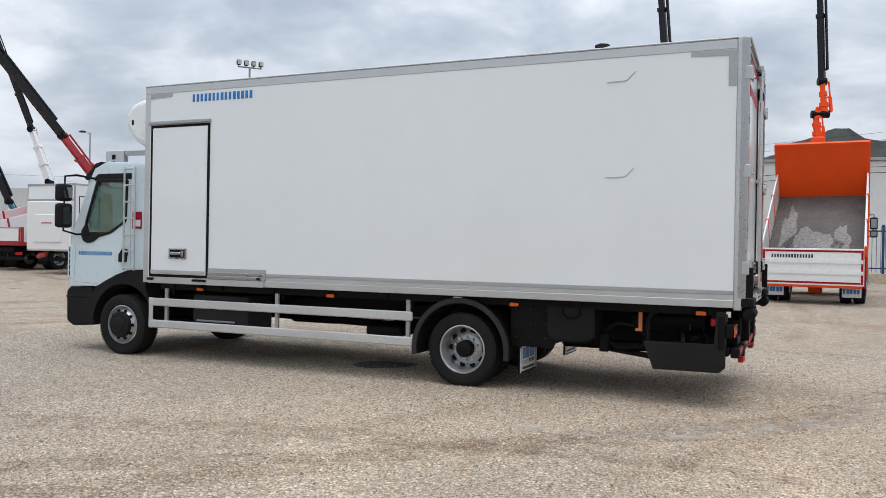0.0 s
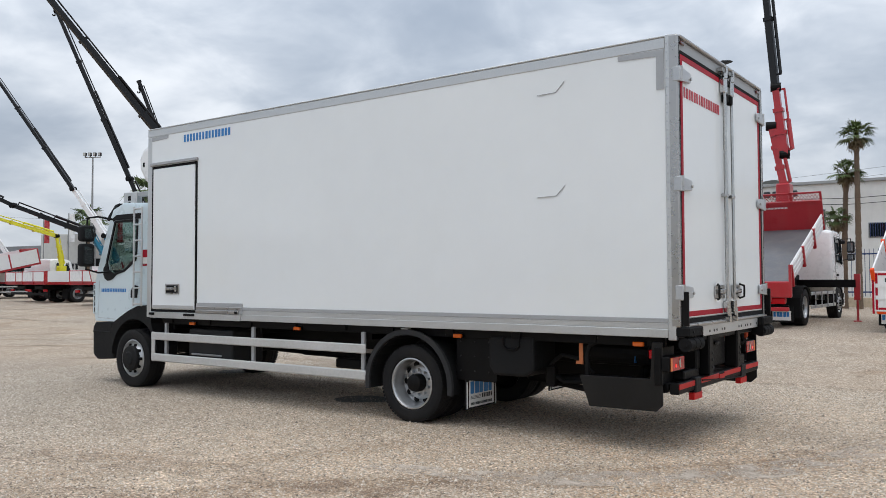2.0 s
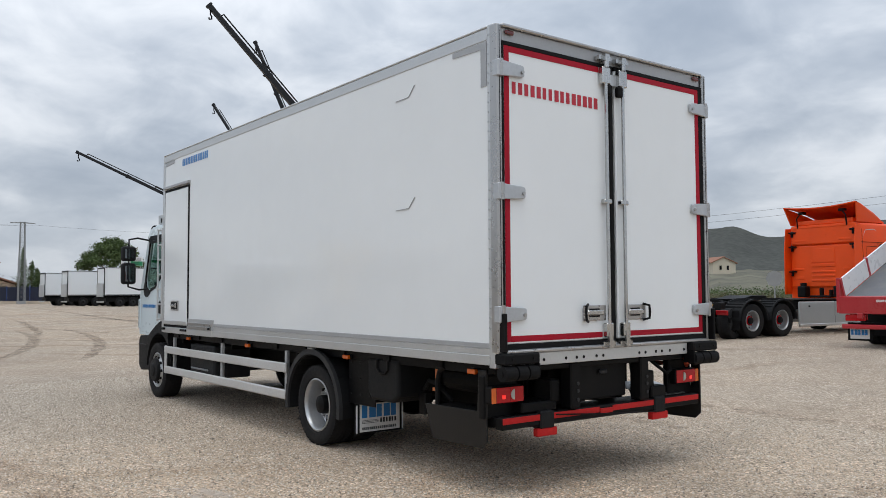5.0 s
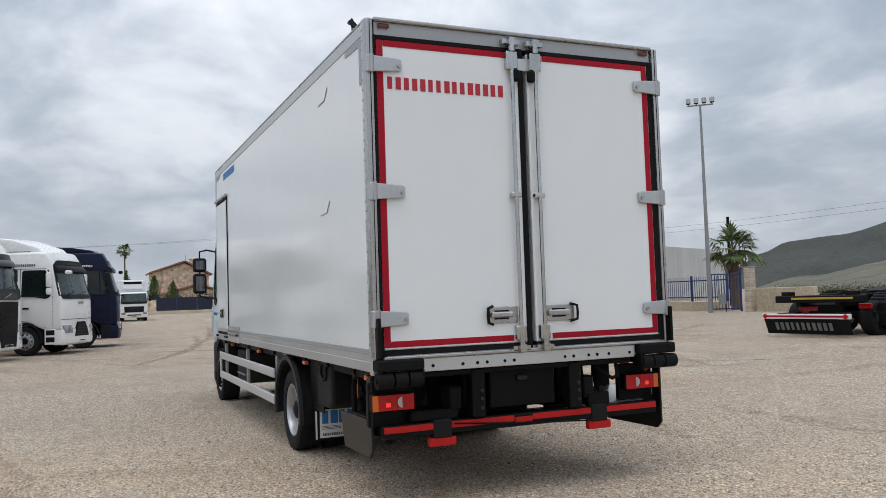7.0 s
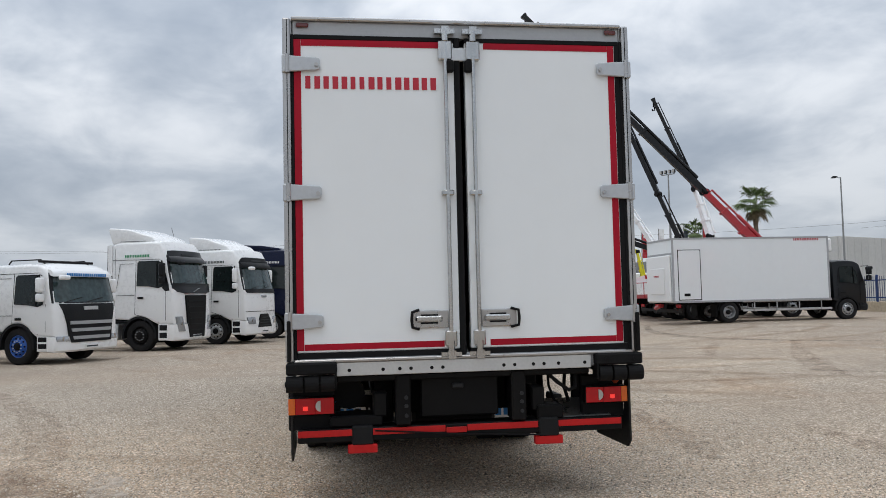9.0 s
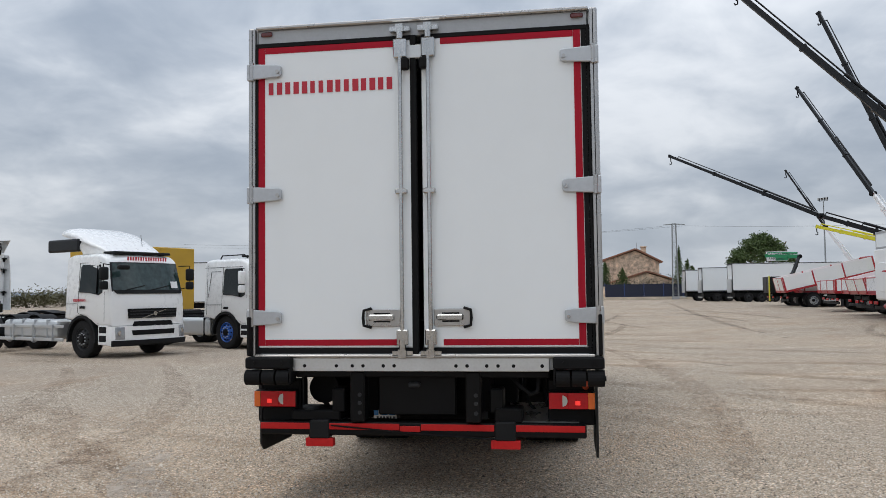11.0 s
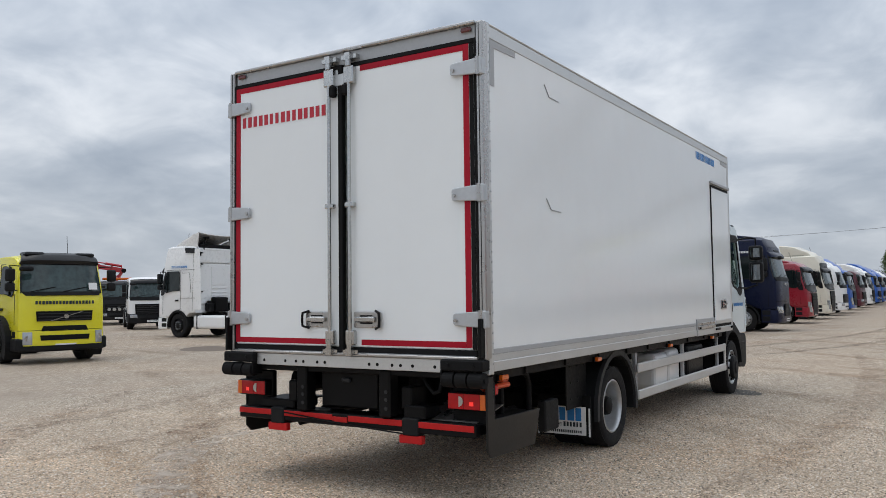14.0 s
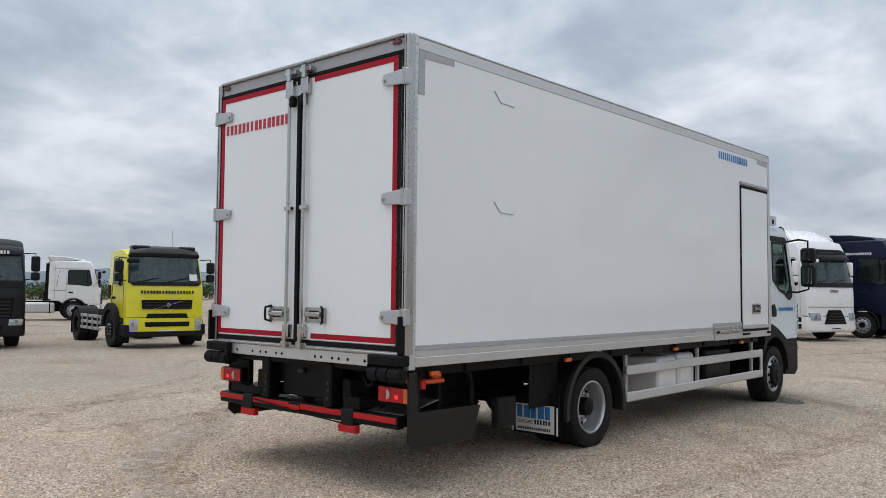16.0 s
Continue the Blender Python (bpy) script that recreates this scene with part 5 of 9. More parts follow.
    if style == "band":
        # dark trapezoid over most of the front, with pale bars
        G = part("grille", patch([(nose + 0.05, sb - 0.18, h * 0.62), (nose + 0.035, sb, h * 0.66), (nose + 0.02, sill + 0.1, h * 0.70), (nose + 0.0, z0 - 0.2, h * 0.80), (lean + 0.012, z0 - 0.03, h * 0.86)], 0.03), grille, T, "dark radiator grille", smooth=40)
        for z, hw in ((sb - 0.10, 0.56), (sb + 0.11, 0.60), (sb + 0.31, 0.64)):
            part("grille_bar", patch([(nose + 0.07, z, h * hw), (nose + 0.07, z + 0.09, h * (hw + 0.02))], 0.02), ALU_DULL, G)
        part("grille_badge", patch([(nose + 0.025, z0 - 0.2, 0.27), (nose + 0.02, z0 - 0.1, 0.27)], 0.016), ALU, G, "plain bright badge plate")
        lamp((h * 0.66, h * 0.70), (h * 0.95, h * 0.97), sb - 0.14, sb + 0.0)
        for s in (-1, 1):
            rail = part("roof_rail", tube([(back + 0.3, s * 0.8, roof - 0.02), (back + 0.4, s * 0.8, roof + 0.09), (xt - 0.7, s * 0.8, roof + 0.09), (xt - 0.55, s * 0.8, roof - 0.03)], 0.02, 6), BLACK, T, "black roof rail")
        part("roof_lamp_bar", rounded(0.02, (xt - 0.62, xt - 0.54, -1.0, 1.0, roof + 0.0, roof + 0.07)), PLASTIC, T, "dark bar across the roof")
    elif style == "tall":
        part("front_panel", patch([(nose + 0.0, z0 - 0.30, h * 0.55), (nose - 0.005, z0 - 0.24, h * 0.86), (lean + 0.012, z0 - 0.12, h * 0.985), (lean + 0.01, z0 + 0.04, h * 0.97)], 0.034), BLACK_PAINT, body, "glossy black panel under the windscreen", smooth=40)
        part("front_badge", quad_plate([(nose + 0.03, -0.26, z0 - 0.24), (nose + 0.03, -0.16, z0 - 0.24), (nose + 0.025, 0.26, z0 - 0.10), (nose + 0.025, 0.16, z0 - 0.10)], 0.012), CHROME, body)
        part("panel_strip", patch([(nose + 0.018, z0 - 0.315, h * 0.60), (nose + 0.018, z0 - 0.295, h * 0.60)], 0.012), CHROME, body)
        G = part("grille", patch([(nose + 0.03, 0.42, h * 0.40), (nose + 0.03, sb, h * 0.47), (nose + 0.01, z0 - 0.36, h * 0.56)], 0.03), grille, T, "tall black radiator grille", smooth=40)
        for i in range(7):
            z = 0.46 + i * (z0 - 0.9) / 7 * 1.05
            part("grille_bar", patch([(nose + 0.055, z, h * (0.35 + 0.02 * i)), (nose + 0.052, z + 0.035, h * (0.35 + 0.02 * i))], 0.02), PLASTIC, G)
        lamp((h * 0.60, h * 0.72), (h * 0.86, h * 0.93), sb - 0.26, sb + 0.24)
    elif style == "slim":
        G = part("grille", patch([(nose + 0.03, sb - 0.28, h * 0.46), (nose + 0.03, sb + 0.02, h * 0.34), (nose + 0.01, sb + 0.22, h * 0.24)], 0.03), grille, T, "dark radiator grille", smooth=40)
        for i in range(4):
            part("grille_bar", patch([(nose + 0.06, sb - 0.22 + 0.1 * i, h * (0.40 - 0.045 * i)), (nose + 0.06, sb - 0.19 + 0.1 * i, h * (0.39 - 0.045 * i))], 0.016), GREY_PLASTIC, G)
        part("front_panel", patch([(nose + 0.0, z0 - 0.12, h * 0.90), (lean + 0.01, z0 + 0.03, h * 0.96)], 0.014), PLASTIC, body, smooth=40)
        part("front_badge", patch([(nose + 0.012, z0 - 0.3, 0.2), (nose + 0.01, z0 - 0.22, 0.2)], 0.012), CHROME, body)
        part("panel_gap", patch([(nose + 0.005, sb + 0.32, h * 0.97), (nose + 0.005, sb + 0.335, h * 0.97)], 0.006), BLACK, body)
        lamp((h * 0.58, h * 0.62), (h * 0.90, h * 0.95), sb - 0.14, sb + 0.12)
    elif style == "low":
        G = part("grille", patch([(nose + 0.01, z0 - 0.72, h * 0.64), (nose + 0.01, z0 - 0.47, h * 0.66)], 0.03), grille, T, "low black radiator grille", smooth=40)
        for i in range(3):
            z = z0 - 0.70 + 0.08 * i
            part("grille_bar", patch([(nose + 0.04, z, h * 0.62), (nose + 0.04, z + 0.025, h * 0.62)], 0.014), GREY_PLASTIC, G)
        part("grille_badge", quad_plate([(nose + 0.06, -0.42, z0 - 0.71), (nose + 0.06, -0.36, z0 - 0.71), (nose + 0.06, 0.42, z0 - 0.49), (nose + 0.06, 0.36, z0 - 0.49)], 0.01), CHROME, G)
        part("badge_ring", cyl(bmesh.new(), (nose + 0.05, 0, z0 - 0.6), (nose + 0.078, 0, z0 - 0.6), 0.06, 16), CHROME, G, "plain round badge")
        part("bumper_gap", patch([(nose + 0.02, sb - 0.03, h * 0.55), (nose + 0.0, sb + 0.10, h * 0.50)], 0.012), BLACK, body)
        part("bumper_intake", patch([(nose + 0.05, 0.60, h * 0.56), (nose + 0.045, 0.73, h * 0.58)], 0.01), BLACK, B)
        part("bumper_lip", patch([(nose + 0.03, 0.32, h * 0.99), (nose + 0.06, 0.36, h), (nose + 0.065, 0.47, h)], 0.02), PLASTIC, B, "black lower bumper edge")
        part("screen_foot", patch([(nose - 0.02, z0 - 0.07, h * 0.86), (lean + 0.012, z0 + 0.03, h * 0.94)], 0.012), PLASTIC, body, smooth=40)
        part("papers", quad_plate([(lean + 0.014, 0.62, z0 + 0.08), (lean + 0.014, 0.84, z0 + 0.08), (lean - 0.03, 0.84, z0 + 0.26), (lean - 0.03, 0.62, z0 + 0.26)], 0.002), WHITE_VINYL, wsn, "pale card behind the screen")
        lamp((h * 0.74, h * 0.74), (h * 0.93, h * 0.93), 0.50, sb - 0.04)
    else:
        gw = h * (0.70 if wide_grille else 0.36)
        G = part("grille", patch([(nose + 0.02, sb - 0.02, gw), (nose + 0.01, sill + 0.30, gw * 1.04)], 0.03), grille, T, "dark radiator grille", smooth=40)
        for i in range(5):
            z = sb + 0.03 + i * (sill + 0.26 - sb) / 5
            part("grille_bar", patch([(nose + 0.045, z, gw - 0.05), (nose + 0.045, z + 0.035, gw - 0.05)], 0.018), gb, G)
        part("front_panel", patch([(nose + 0.0, z0 - 0.16, h * 0.93), (lean + 0.012, z0 + 0.03, h * 0.96)], 0.014), PLASTIC, body, smooth=40)
        if mark:
            part("grille_badge", quad_plate([(nose + 0.075, -0.2, sill + 0.10), (nose + 0.075, -0.15, sill + 0.10), (nose + 0.07, 0.2, sill + 0.22), (nose + 0.07, 0.15, sill + 0.22)], 0.012), CHROME, G)
        part("bumper_intake", patch([(nose + 0.055, 0.52, h * 0.5), (nose + 0.05, 0.62, h * 0.52)], 0.008), BLACK, B)
        lamp((h * 0.62, h * 0.64), (h * 0.92, h * 0.94), sb - 0.20, sb - 0.03)
    if visor and style == "low":
        part("roof_panel", patch([(xt - 0.0, z1 + 0.03, h * 0.97), (xt + 0.06, z1 + 0.12, h * 0.96), (xt - 0.02, z1 + 0.5 * (roof - z1) + 0.1, h * 0.93), (xt - 0.25, roof + 0.03, h * 0.86)], 0.05), visor, body, "black roof visor panel", smooth=40)
    elif visor and roof - z1 > 0.42 and style in ("tall", "slim"):
        part("roof_panel", patch([(xt - 0.0, z1 + 0.03, h * 0.95), (xt - 0.05, z1 + 0.20, h * 0.94), (xt - 0.09, z1 + 0.5 * (roof - z1), h * (0.90 if style == "tall" else 0.8))], 0.022), visor, body, "dark panel over the windscreen", smooth=40)
        part("panel_lettering", patch([(xt - 0.03, z1 + 0.19, 0.42), (xt - 0.045, z1 + 0.25, 0.42)], 0.024), GREY_PLASTIC, body, "plain grey bar for lettering")
    if visor and style != "low":
        vs = long_prism([(xt - 0.03, z1 + 0.0), (xt + 0.15, z1 - 0.06), (xt + 0.15, z1 + 0.02), (xt + 0.05, z1 + 0.14), (xt - 0.06, z1 + 0.18)], [k * 0.96 for k in slices])
        V = part("sun_visor", bent(vs), visor, T, "sun visor over the windscreen", smooth=40)
    if style in ("tall", "low"):
        part("aerial", cyl(bmesh.new(), (xt - 0.75, 0.45, roof - 0.06), (xt - 0.95, 0.5, roof + 0.55), 0.007, 5), BLACK, body, "thin whip aerial")
    if letter:
        part("lettering", blocks(1.5, 0.085, 18, seed=5, ratio=0.8), letter, T, "line of lettering on the cab front", m=pose(nose + 0.02, -0.75, z0 - 0.29, 0, 0, 90) if style == "low" else pose(xt + 0.162 if visor else nose + 0.012, -0.75, z1 - 0.05 if visor else z0 - 0.36, 0, 0, 90))
    return body


def deflector(T, paint, roof, top, back=-1.0, front=0.75, w=2.3):
    """A roof air deflector: a domed wing whose tail stands over the back of the cab."""
    h = w / 2
    rise = top - roof
    prof = [(front, roof - 0.08), (front - 0.2, roof + 0.26 * rise), (front - 0.75, roof + 0.64 * rise), (back + 0.75, roof + 0.86 * rise), (back + 0.2, top - 0.02), (back - 0.08, top), (back - 0.14, top - 0.05), (back - 0.04, roof + 0.25 * rise), (back + 0.04, roof - 0.1)]
    bm = long_prism(prof, [h * k for k in (-1, -0.9, -0.7, -0.35, 0, 0.35, 0.7, 0.9, 1)])
    round_caps(bm, h, 0.05, 3)
    for v in bm.verts:
        t = abs(v.co.y) / h
        f = smooth(back, front, v.co.x)
        v.co.z -= 0.14 * rise * t ** 3 * smooth(roof, top, v.co.z) * (0.3 + 0.7 * f)
        v.co.y *= 1 - 0.14 * f * f
        v.co.x -= 0.22 * f * t * t
    bmesh.ops.recalc_face_normals(bm, faces=bm.faces[:])
    D = part("roof_deflector", bm, paint, T, "roof air deflector", smooth=40)
    part("deflector_gap", beam(bmesh.new(), (back + 0.02, -h * 0.985, roof - 0.02), (front - 0.6, -h * 0.93, roof - 0.02), 0.012, 0.014), BLACK, D)


def open_deflector(T, paint, roof, rise, back=-1.0):
    """A roof deflector that is open behind, with flared side walls and black stays."""
    for s in (-1, 1):
        side = bmesh.new()
        inner = [side.verts.new(p) for p in ((0.55, s * 0.98, roof - 0.02), (-0.3, s * 1.08, roof + 0.52 * rise), (back - 0.25, s * 1.24, roof + rise), (back - 0.05, s * 1.12, roof - 0.02))]
        outer = [side.verts.new(v.co + Vector((0, s * 0.025, 0.0))) for v in inner]
        side.faces.new(inner), side.faces.new(outer)
        for i in range(4):
            side.faces.new((inner[i - 1], inner[i], outer[i], outer[i - 1]))
        bmesh.ops.recalc_face_normals(side, faces=side.faces[:])
        D = part("deflector_side", side, paint, T, "flared side of the roof deflector")
        part("deflector_stay", tube([(back - 0.10, s * 0.85, roof - 0.12), (back - 0.14, s * 0.85, roof + 0.33 * rise), (back - 0.12, s * 0.72, roof + 0.6 * rise), (back + 0.1, s * 0.68, roof + 0.66 * rise)], 0.022, 8), BLACK, T)
        part("stay_mount", rounded(0.01, (back - 0.16, back + 0.02, s * 0.70 - 0.09, s * 0.70 + 0.09, roof + 0.56 * rise, roof + 0.56 * rise + 0.08)), BLACK, T)
        part("side_wing", solid([(back + 0.02, roof - 0.28), (back + 0.06, roof - 0.06), (back + 0.66, roof - 0.02), (back + 0.60, roof - 0.24)], s * 1.19 - 0.025, s * 1.19 + 0.025, 0.015), BLACK_PAINT, D, "dark adjustable side wing") if paint is not ORANGE else None
    dome = bmesh.new()
    rows = []
    for x, k, lift in ((0.62, 0.92, -0.03), (0.3, 0.98, 0.24), (-0.1, 1.04, 0.47), (-0.55, 1.09, 0.67), (back + 0.15, 1.17, 0.82), (back - 0.25, 1.24, 0.91)):
        rows.append([(x, y * k, roof + lift * rise + 0.15 * rise * smooth(-0.5, 1.3, -x) * (y * y - 0.35)) for y in (-1, -0.7, -0.35, 0, 0.35, 0.7, 1)])
    top = [[dome.verts.new(p) for p in r_] for r_ in rows]
    low = [[dome.verts.new((x, y, z - 0.03)) for x, y, z in r_] for r_ in rows]
    for g_ in (top, low):
        for a_, b_ in zip(g_, g_[1:]):
            for j in range(6):
                dome.faces.new((a_[j], a_[j + 1], b_[j + 1], b_[j]))
    for k in (0, -1):
        for j in range(6):
            dome.faces.new((top[k][j], top[k][j + 1], low[k][j + 1], low[k][j]))
    for i in range(5):
        for j in (0, 6):
            dome.faces.new((top[i][j], top[i + 1][j], low[i + 1][j], low[i][j]))
    bmesh.ops.recalc_face_normals(dome, faces=dome.faces[:])
    part("roof_deflector", dome, paint, T, "roof deflector, hollow behind", smooth=40)
    part("roof_box", rounded(0.05, (back - 0.02, 0.2, -1.0, 1.0, roof - 0.06, roof + 0.12), seg=2), paint if paint is ORANGE else BLACK, T)


def pressed_back(T, paint, roof, back):
    """The back wall of a sleeper cab: two bulging sections with pressed panels, side fairings and their clamps."""
    zm = roof - 0.66
    up = part("upper_back", rounded(0.04, (back - 0.09, back + 0.02, -1.12, 1.12, zm, roof - 0.04), seg=2), paint, T, "upper back section of the cab")
    part("pressed_strip", rounded(0.012, (back - 0.105, back - 0.085, -1.0, 1.0, roof - 0.13, roof - 0.09), (back - 0.105, back - 0.085, -1.0, -0.55, zm + 0.1, zm + 0.16), (back - 0.105, back - 0.085, 0.55, 1.0, zm + 0.1, zm + 0.16)), paint, up)
    lo = part("lower_back", rounded(0.05, (back - 0.06, back + 0.02, -1.15, 1.15, 1.38, zm - 0.03), seg=2), paint, T, "lower back section of the cab")
    for z0_, z1_ in ((2.16, zm - 0.14), (2.02, 2.12), (1.84, 1.90), (1.70, 1.77), (1.56, 1.63)):
        part("pressed_rib", rounded(0.02, (back - 0.078, back - 0.05, -0.41, 0.41, z0_, z1_), seg=2), paint, lo)
    for s in (-1, 1):
        part("pressed_rib", rounded(0.015, (back - 0.075, back - 0.05, s * 0.86 - 0.18, s * 0.86 + 0.18, 1.62, 1.72), (back - 0.075, back - 0.05, s * 0.86 - 0.18, s * 0.86 + 0.18, 1.92, 1.99)), paint, lo)
        for z in (roof - 0.28, zm - 0.08, 1.86):
            part("fairing_clamp", rounded(0.012, (back - 0.17, back - 0.06, s * 1.06 - 0.13, s * 1.06 + 0.11, z, z + 0.05), (back - 0.16, back - 0.08, s * 1.06 - 0.03, s * 1.06 + 0.03, z - 0.12, z + 0.07)), BLACK, T)
        part("side_fairing", solid([(back - 0.34, 1.15), (back + 0.04, 1.15), (back + 0.04, roof - 0.1), (back - 0.24, roof - 0.12), (back - 0.32, 2.6)], s * 1.205 - 0.014, s * 1.205 + 0.014, 0.008), paint, T, "side fairing behind the cab")
        part("air_unit", rounded(0.05, (back - 0.34, back - 0.06, s * 0.62 - 0.15, s * 0.62 + 0.15, 1.06, 1.42), seg=2), BLACK, T)
        part("unit_cap", cyl(bmesh.new(), (back - 0.2, s * 0.62, 1.42), (back - 0.2, s * 0.62, 1.52), 0.10, 14), BLACK, T)
    part("hose_rack", rounded(0.02, (back - 0.3, back - 0.08, -0.36, 0.36, 1.05, 1.12), (back - 0.25, back - 0.12, -0.05, 0.05, 1.1, 1.36), (back - 0.25, back - 0.12, -0.36, -0.28, 1.1, 1.3)), BLACK, T)
    return up


def sleeper_back(T, roof, back, w, paint, tall=True, ext=0.14):
    """Ribs, dark gap and bracket work on the back wall of a sleeper cab."""
    r = bmesh.new()
    for z in (1.55, 1.8, 2.05, 2.55):
        bx(r, back - 0.02, back + 0.02, -0.55, 0.55, z, z + 0.1)
    bmesh.ops.bevel(r, geom=r.edges[:], offset=0.018, segments=1, affect="EDGES")
    part("back_ribs", r, paint, T)
    part("rear_support", rounded(0.02, (back - 0.35, back + 0.02, -0.62, 0.62, 1.0, 1.12), (back - 0.3, back - 0.05, -0.6, -0.4, 1.1, 1.4), (back - 0.3, back - 0.05, 0.4, 0.6, 1.1, 1.4)), BLACK, T)
    for z in (1.35, 1.95, 2.6, 3.1):
        if z < roof - 0.1 and tall:
            part("fairing_bracket", rounded(0.008, (back - ext, back - 0.02, 0.75, w / 2 - 0.06, z, z + 0.05)), BLACK, T)
    part("brake_hoses", tube([(back - 0.12, -0.35, 1.45), (back - 0.3, -0.3, 1.2), (back - 0.5, -0.1, 1.1), (back - 0.35, 0.15, 1.35), (back - 0.06, 0.25, 1.6)], 0.03, 6), BLACK, T)
    part("air_cabinet", rounded(0.03, (back - 0.28, back - 0.02, -0.5, 0.35, 1.12, 1.55)), BLACK, T)
    for s in (-1, 1) if tall else ():
        part("side_fairing", solid([(back - ext, 1.1), (back + 0.06, 1.1), (back + 0.06, roof - 0.1), (back - ext * 0.7, roof - 0.14)], s * (w / 2 - 0.03) - 0.015, s * (w / 2 - 0.03) + 0.015, 0.008), paint, T)
        part("fairing_edge", beam(bmesh.new(), (back - ext - 0.012, s * (w / 2 - 0.09), 1.1), (back - ext * 0.7 - 0.012, s * (w / 2 - 0.09), roof - 0.14), 0.02, 0.10), RUBBER, T, "black rubber edge of the side fairing")


def chassis(T, rear, wheels, r=0.5, tank=True, tank_mat=ALU, fender=True, rim_mat=None, front_rim=None, guard=False, w=2.4):
    """Rails back to x = rear, axles at the x values in wheels (all doubled), front axle at 0."""
    for s in (-1, 1):
        part("chassis_rail", rounded(0.006, (rear, 0.9, s * 0.42 - 0.04, s * 0.42 + 0.04, 0.72, 0.98)), BLACK, T)
        wheel(T, 0, s * (w / 2 - 0.17), r, r, 0.30, s, 0.6, rim_mat=front_rim)
        for x in wheels:
            wheel(T, x, s * (w / 2 - 0.14), r, r, 0.27, s, 0.6, deep=True, rim_mat=rim_mat)
            wheel(T, x, s * (w / 2 - 0.46), r, r, 0.27, -s, 0.6, nuts=False)
            if fender:
                lip = ring_arc(x, r, r + 0.065, r + 0.09, 5, 175, s * (w / 2 - 0.58), s * (w / 2))
                part("mudguard", lip, PLASTIC, T, "black mudguard")
        part("mud_flap", rounded(0.005, (min(wheels) - r - 0.12, min(wheels) - r - 0.10, s * (w / 2 - 0.29) - 0.29, s * (w / 2 - 0.29) + 0.29, 0.22, 0.75)), RUBBER, T)
        if tank:
            xe = max(wheels) + r + 0.2
            y0, y1 = sorted((s * 0.52, s * (w / 2 - 0.04)))
            tk = part("fuel_tank", rounded(0.1, (xe, -r - 0.35, y0, y1, 0.38, 0.92), seg=3), tank_mat, T, "fuel tank")
            for x in (xe + 0.25, -r - 0.6):
                part("tank_strap", rounded(0.004, (x - 0.025, x + 0.025, y0 - 0.008, y1 + 0.008, 0.37, 0.93)), BLACK, tk)
        if guard:
            a, b = max(wheels) + r + 0.15, -r - 0.3
            g = part("side_guard", rounded(0.01, *[(a, b, s * (w / 2) - 0.02, s * (w / 2) + 0.01, z, z + 0.09) for z in (0.42, 0.78)]), ALU, T)
            for i in range(4):
                x = a + (b - a) * (i + 0.5) / 4
                part("guard_post", rounded(0.004, (x - 0.02, x + 0.02, s * (w / 2) - 0.05, s * (w / 2) - 0.022, 0.42, 0.87)), ALU_DULL, g)
    for x in list(wheels) + [rear + 0.05, -1.2]:
        part("cross_member", rounded(0.004, (x - 0.06, x + 0.06, -0.4, 0.4, 0.75, 0.92)), BLACK, T)
    for x in list(wheels) + [0]:
        part("axle", cyl(bmesh.new(), (x, -0.9, r), (x, 0.9, r), 0.08, 8), BLACK, T)
    part("engine", rounded(0.05, (-1.3, 0.6, -0.4, 0.4, 0.45, 0.98)), BLACK, T)
    part("tail_beam", rounded(0.01, (rear - 0.06, rear, -1.1, 1.1, 0.42, 0.56)), BLACK, T)
    for s in (-1, 1):
        part("tail_lamp", rounded(0.01, (rear - 0.1, rear - 0.06, s * 0.85 - 0.2, s * 0.85 + 0.2, 0.62, 0.75)), RED_LENS, T)


def tractor(label, x, y, head, paint, roof=2.95, top=3.75, ws=(1.85, 2.65), wb=3.7, rear_wheels=None, r=0.5, letter=None, visor=None, fifth=True, bumper=None, tank_mat=ALU, group="", grille=BLACK, wide=True, rim=None, mirror=PLASTIC, sill=1.05, back=-1.05, front_rim=None, guard=False, tank=True, nose=1.38, side_letter=None, style="plain", open_top=False, w=2.45):
    T = thing("truck", label, "truck", pose(x, y, gz(x, y), 0, 0, head), group)
    cab(T, paint, roof, back, nose, sill, w, ws, r, grille=grille, letter=letter, visor=visor, bumper=bumper, wide_grille=wide, mirror=mirror, style=style)
    if top:
        if open_top:
            open_deflector(T, paint, roof - 0.1, top - roof + 0.14, back)
        else:
            deflector(T, paint, roof, top, back)
    if open_top:
        pressed_back(T, paint, roof - 0.1, back)
        part("air_cabinet", rounded(0.05, (back - 0.42, back - 0.06, -0.2, 0.45, 1.06, 1.66), seg=2), BLACK, T)
    else:
        sleeper_back(T, roof, back, w, paint, bool(top))
    rw = rear_wheels or [-wb]
    chassis(T, min(rw) - 0.75, rw, r, rim_mat=rim, front_rim=front_rim, tank_mat=tank_mat, guard=guard, tank=tank)
    if fifth:
        part("fifth_wheel", solid([(max(rw) - 0.55, 1.0), (max(rw) + 0.4, 1.02), (max(rw) + 0.35, 1.14), (max(rw) - 0.3, 1.14), (max(rw) - 0.75, 1.04)], -0.45, 0.45, 0.02), BLACK, T, "black fifth wheel plate")
    if side_letter:
        for s in (-1, 1):
            part("lettering", blocks(0.95, 0.09, 15, seed=6), side_letter, T, "line of lettering high on the side", m=pose(-0.55 if s < 0 else 0.4, s * 1.208, ws[1] + 0.13, 0, 0, 0 if s < 0 else 180))
    return T


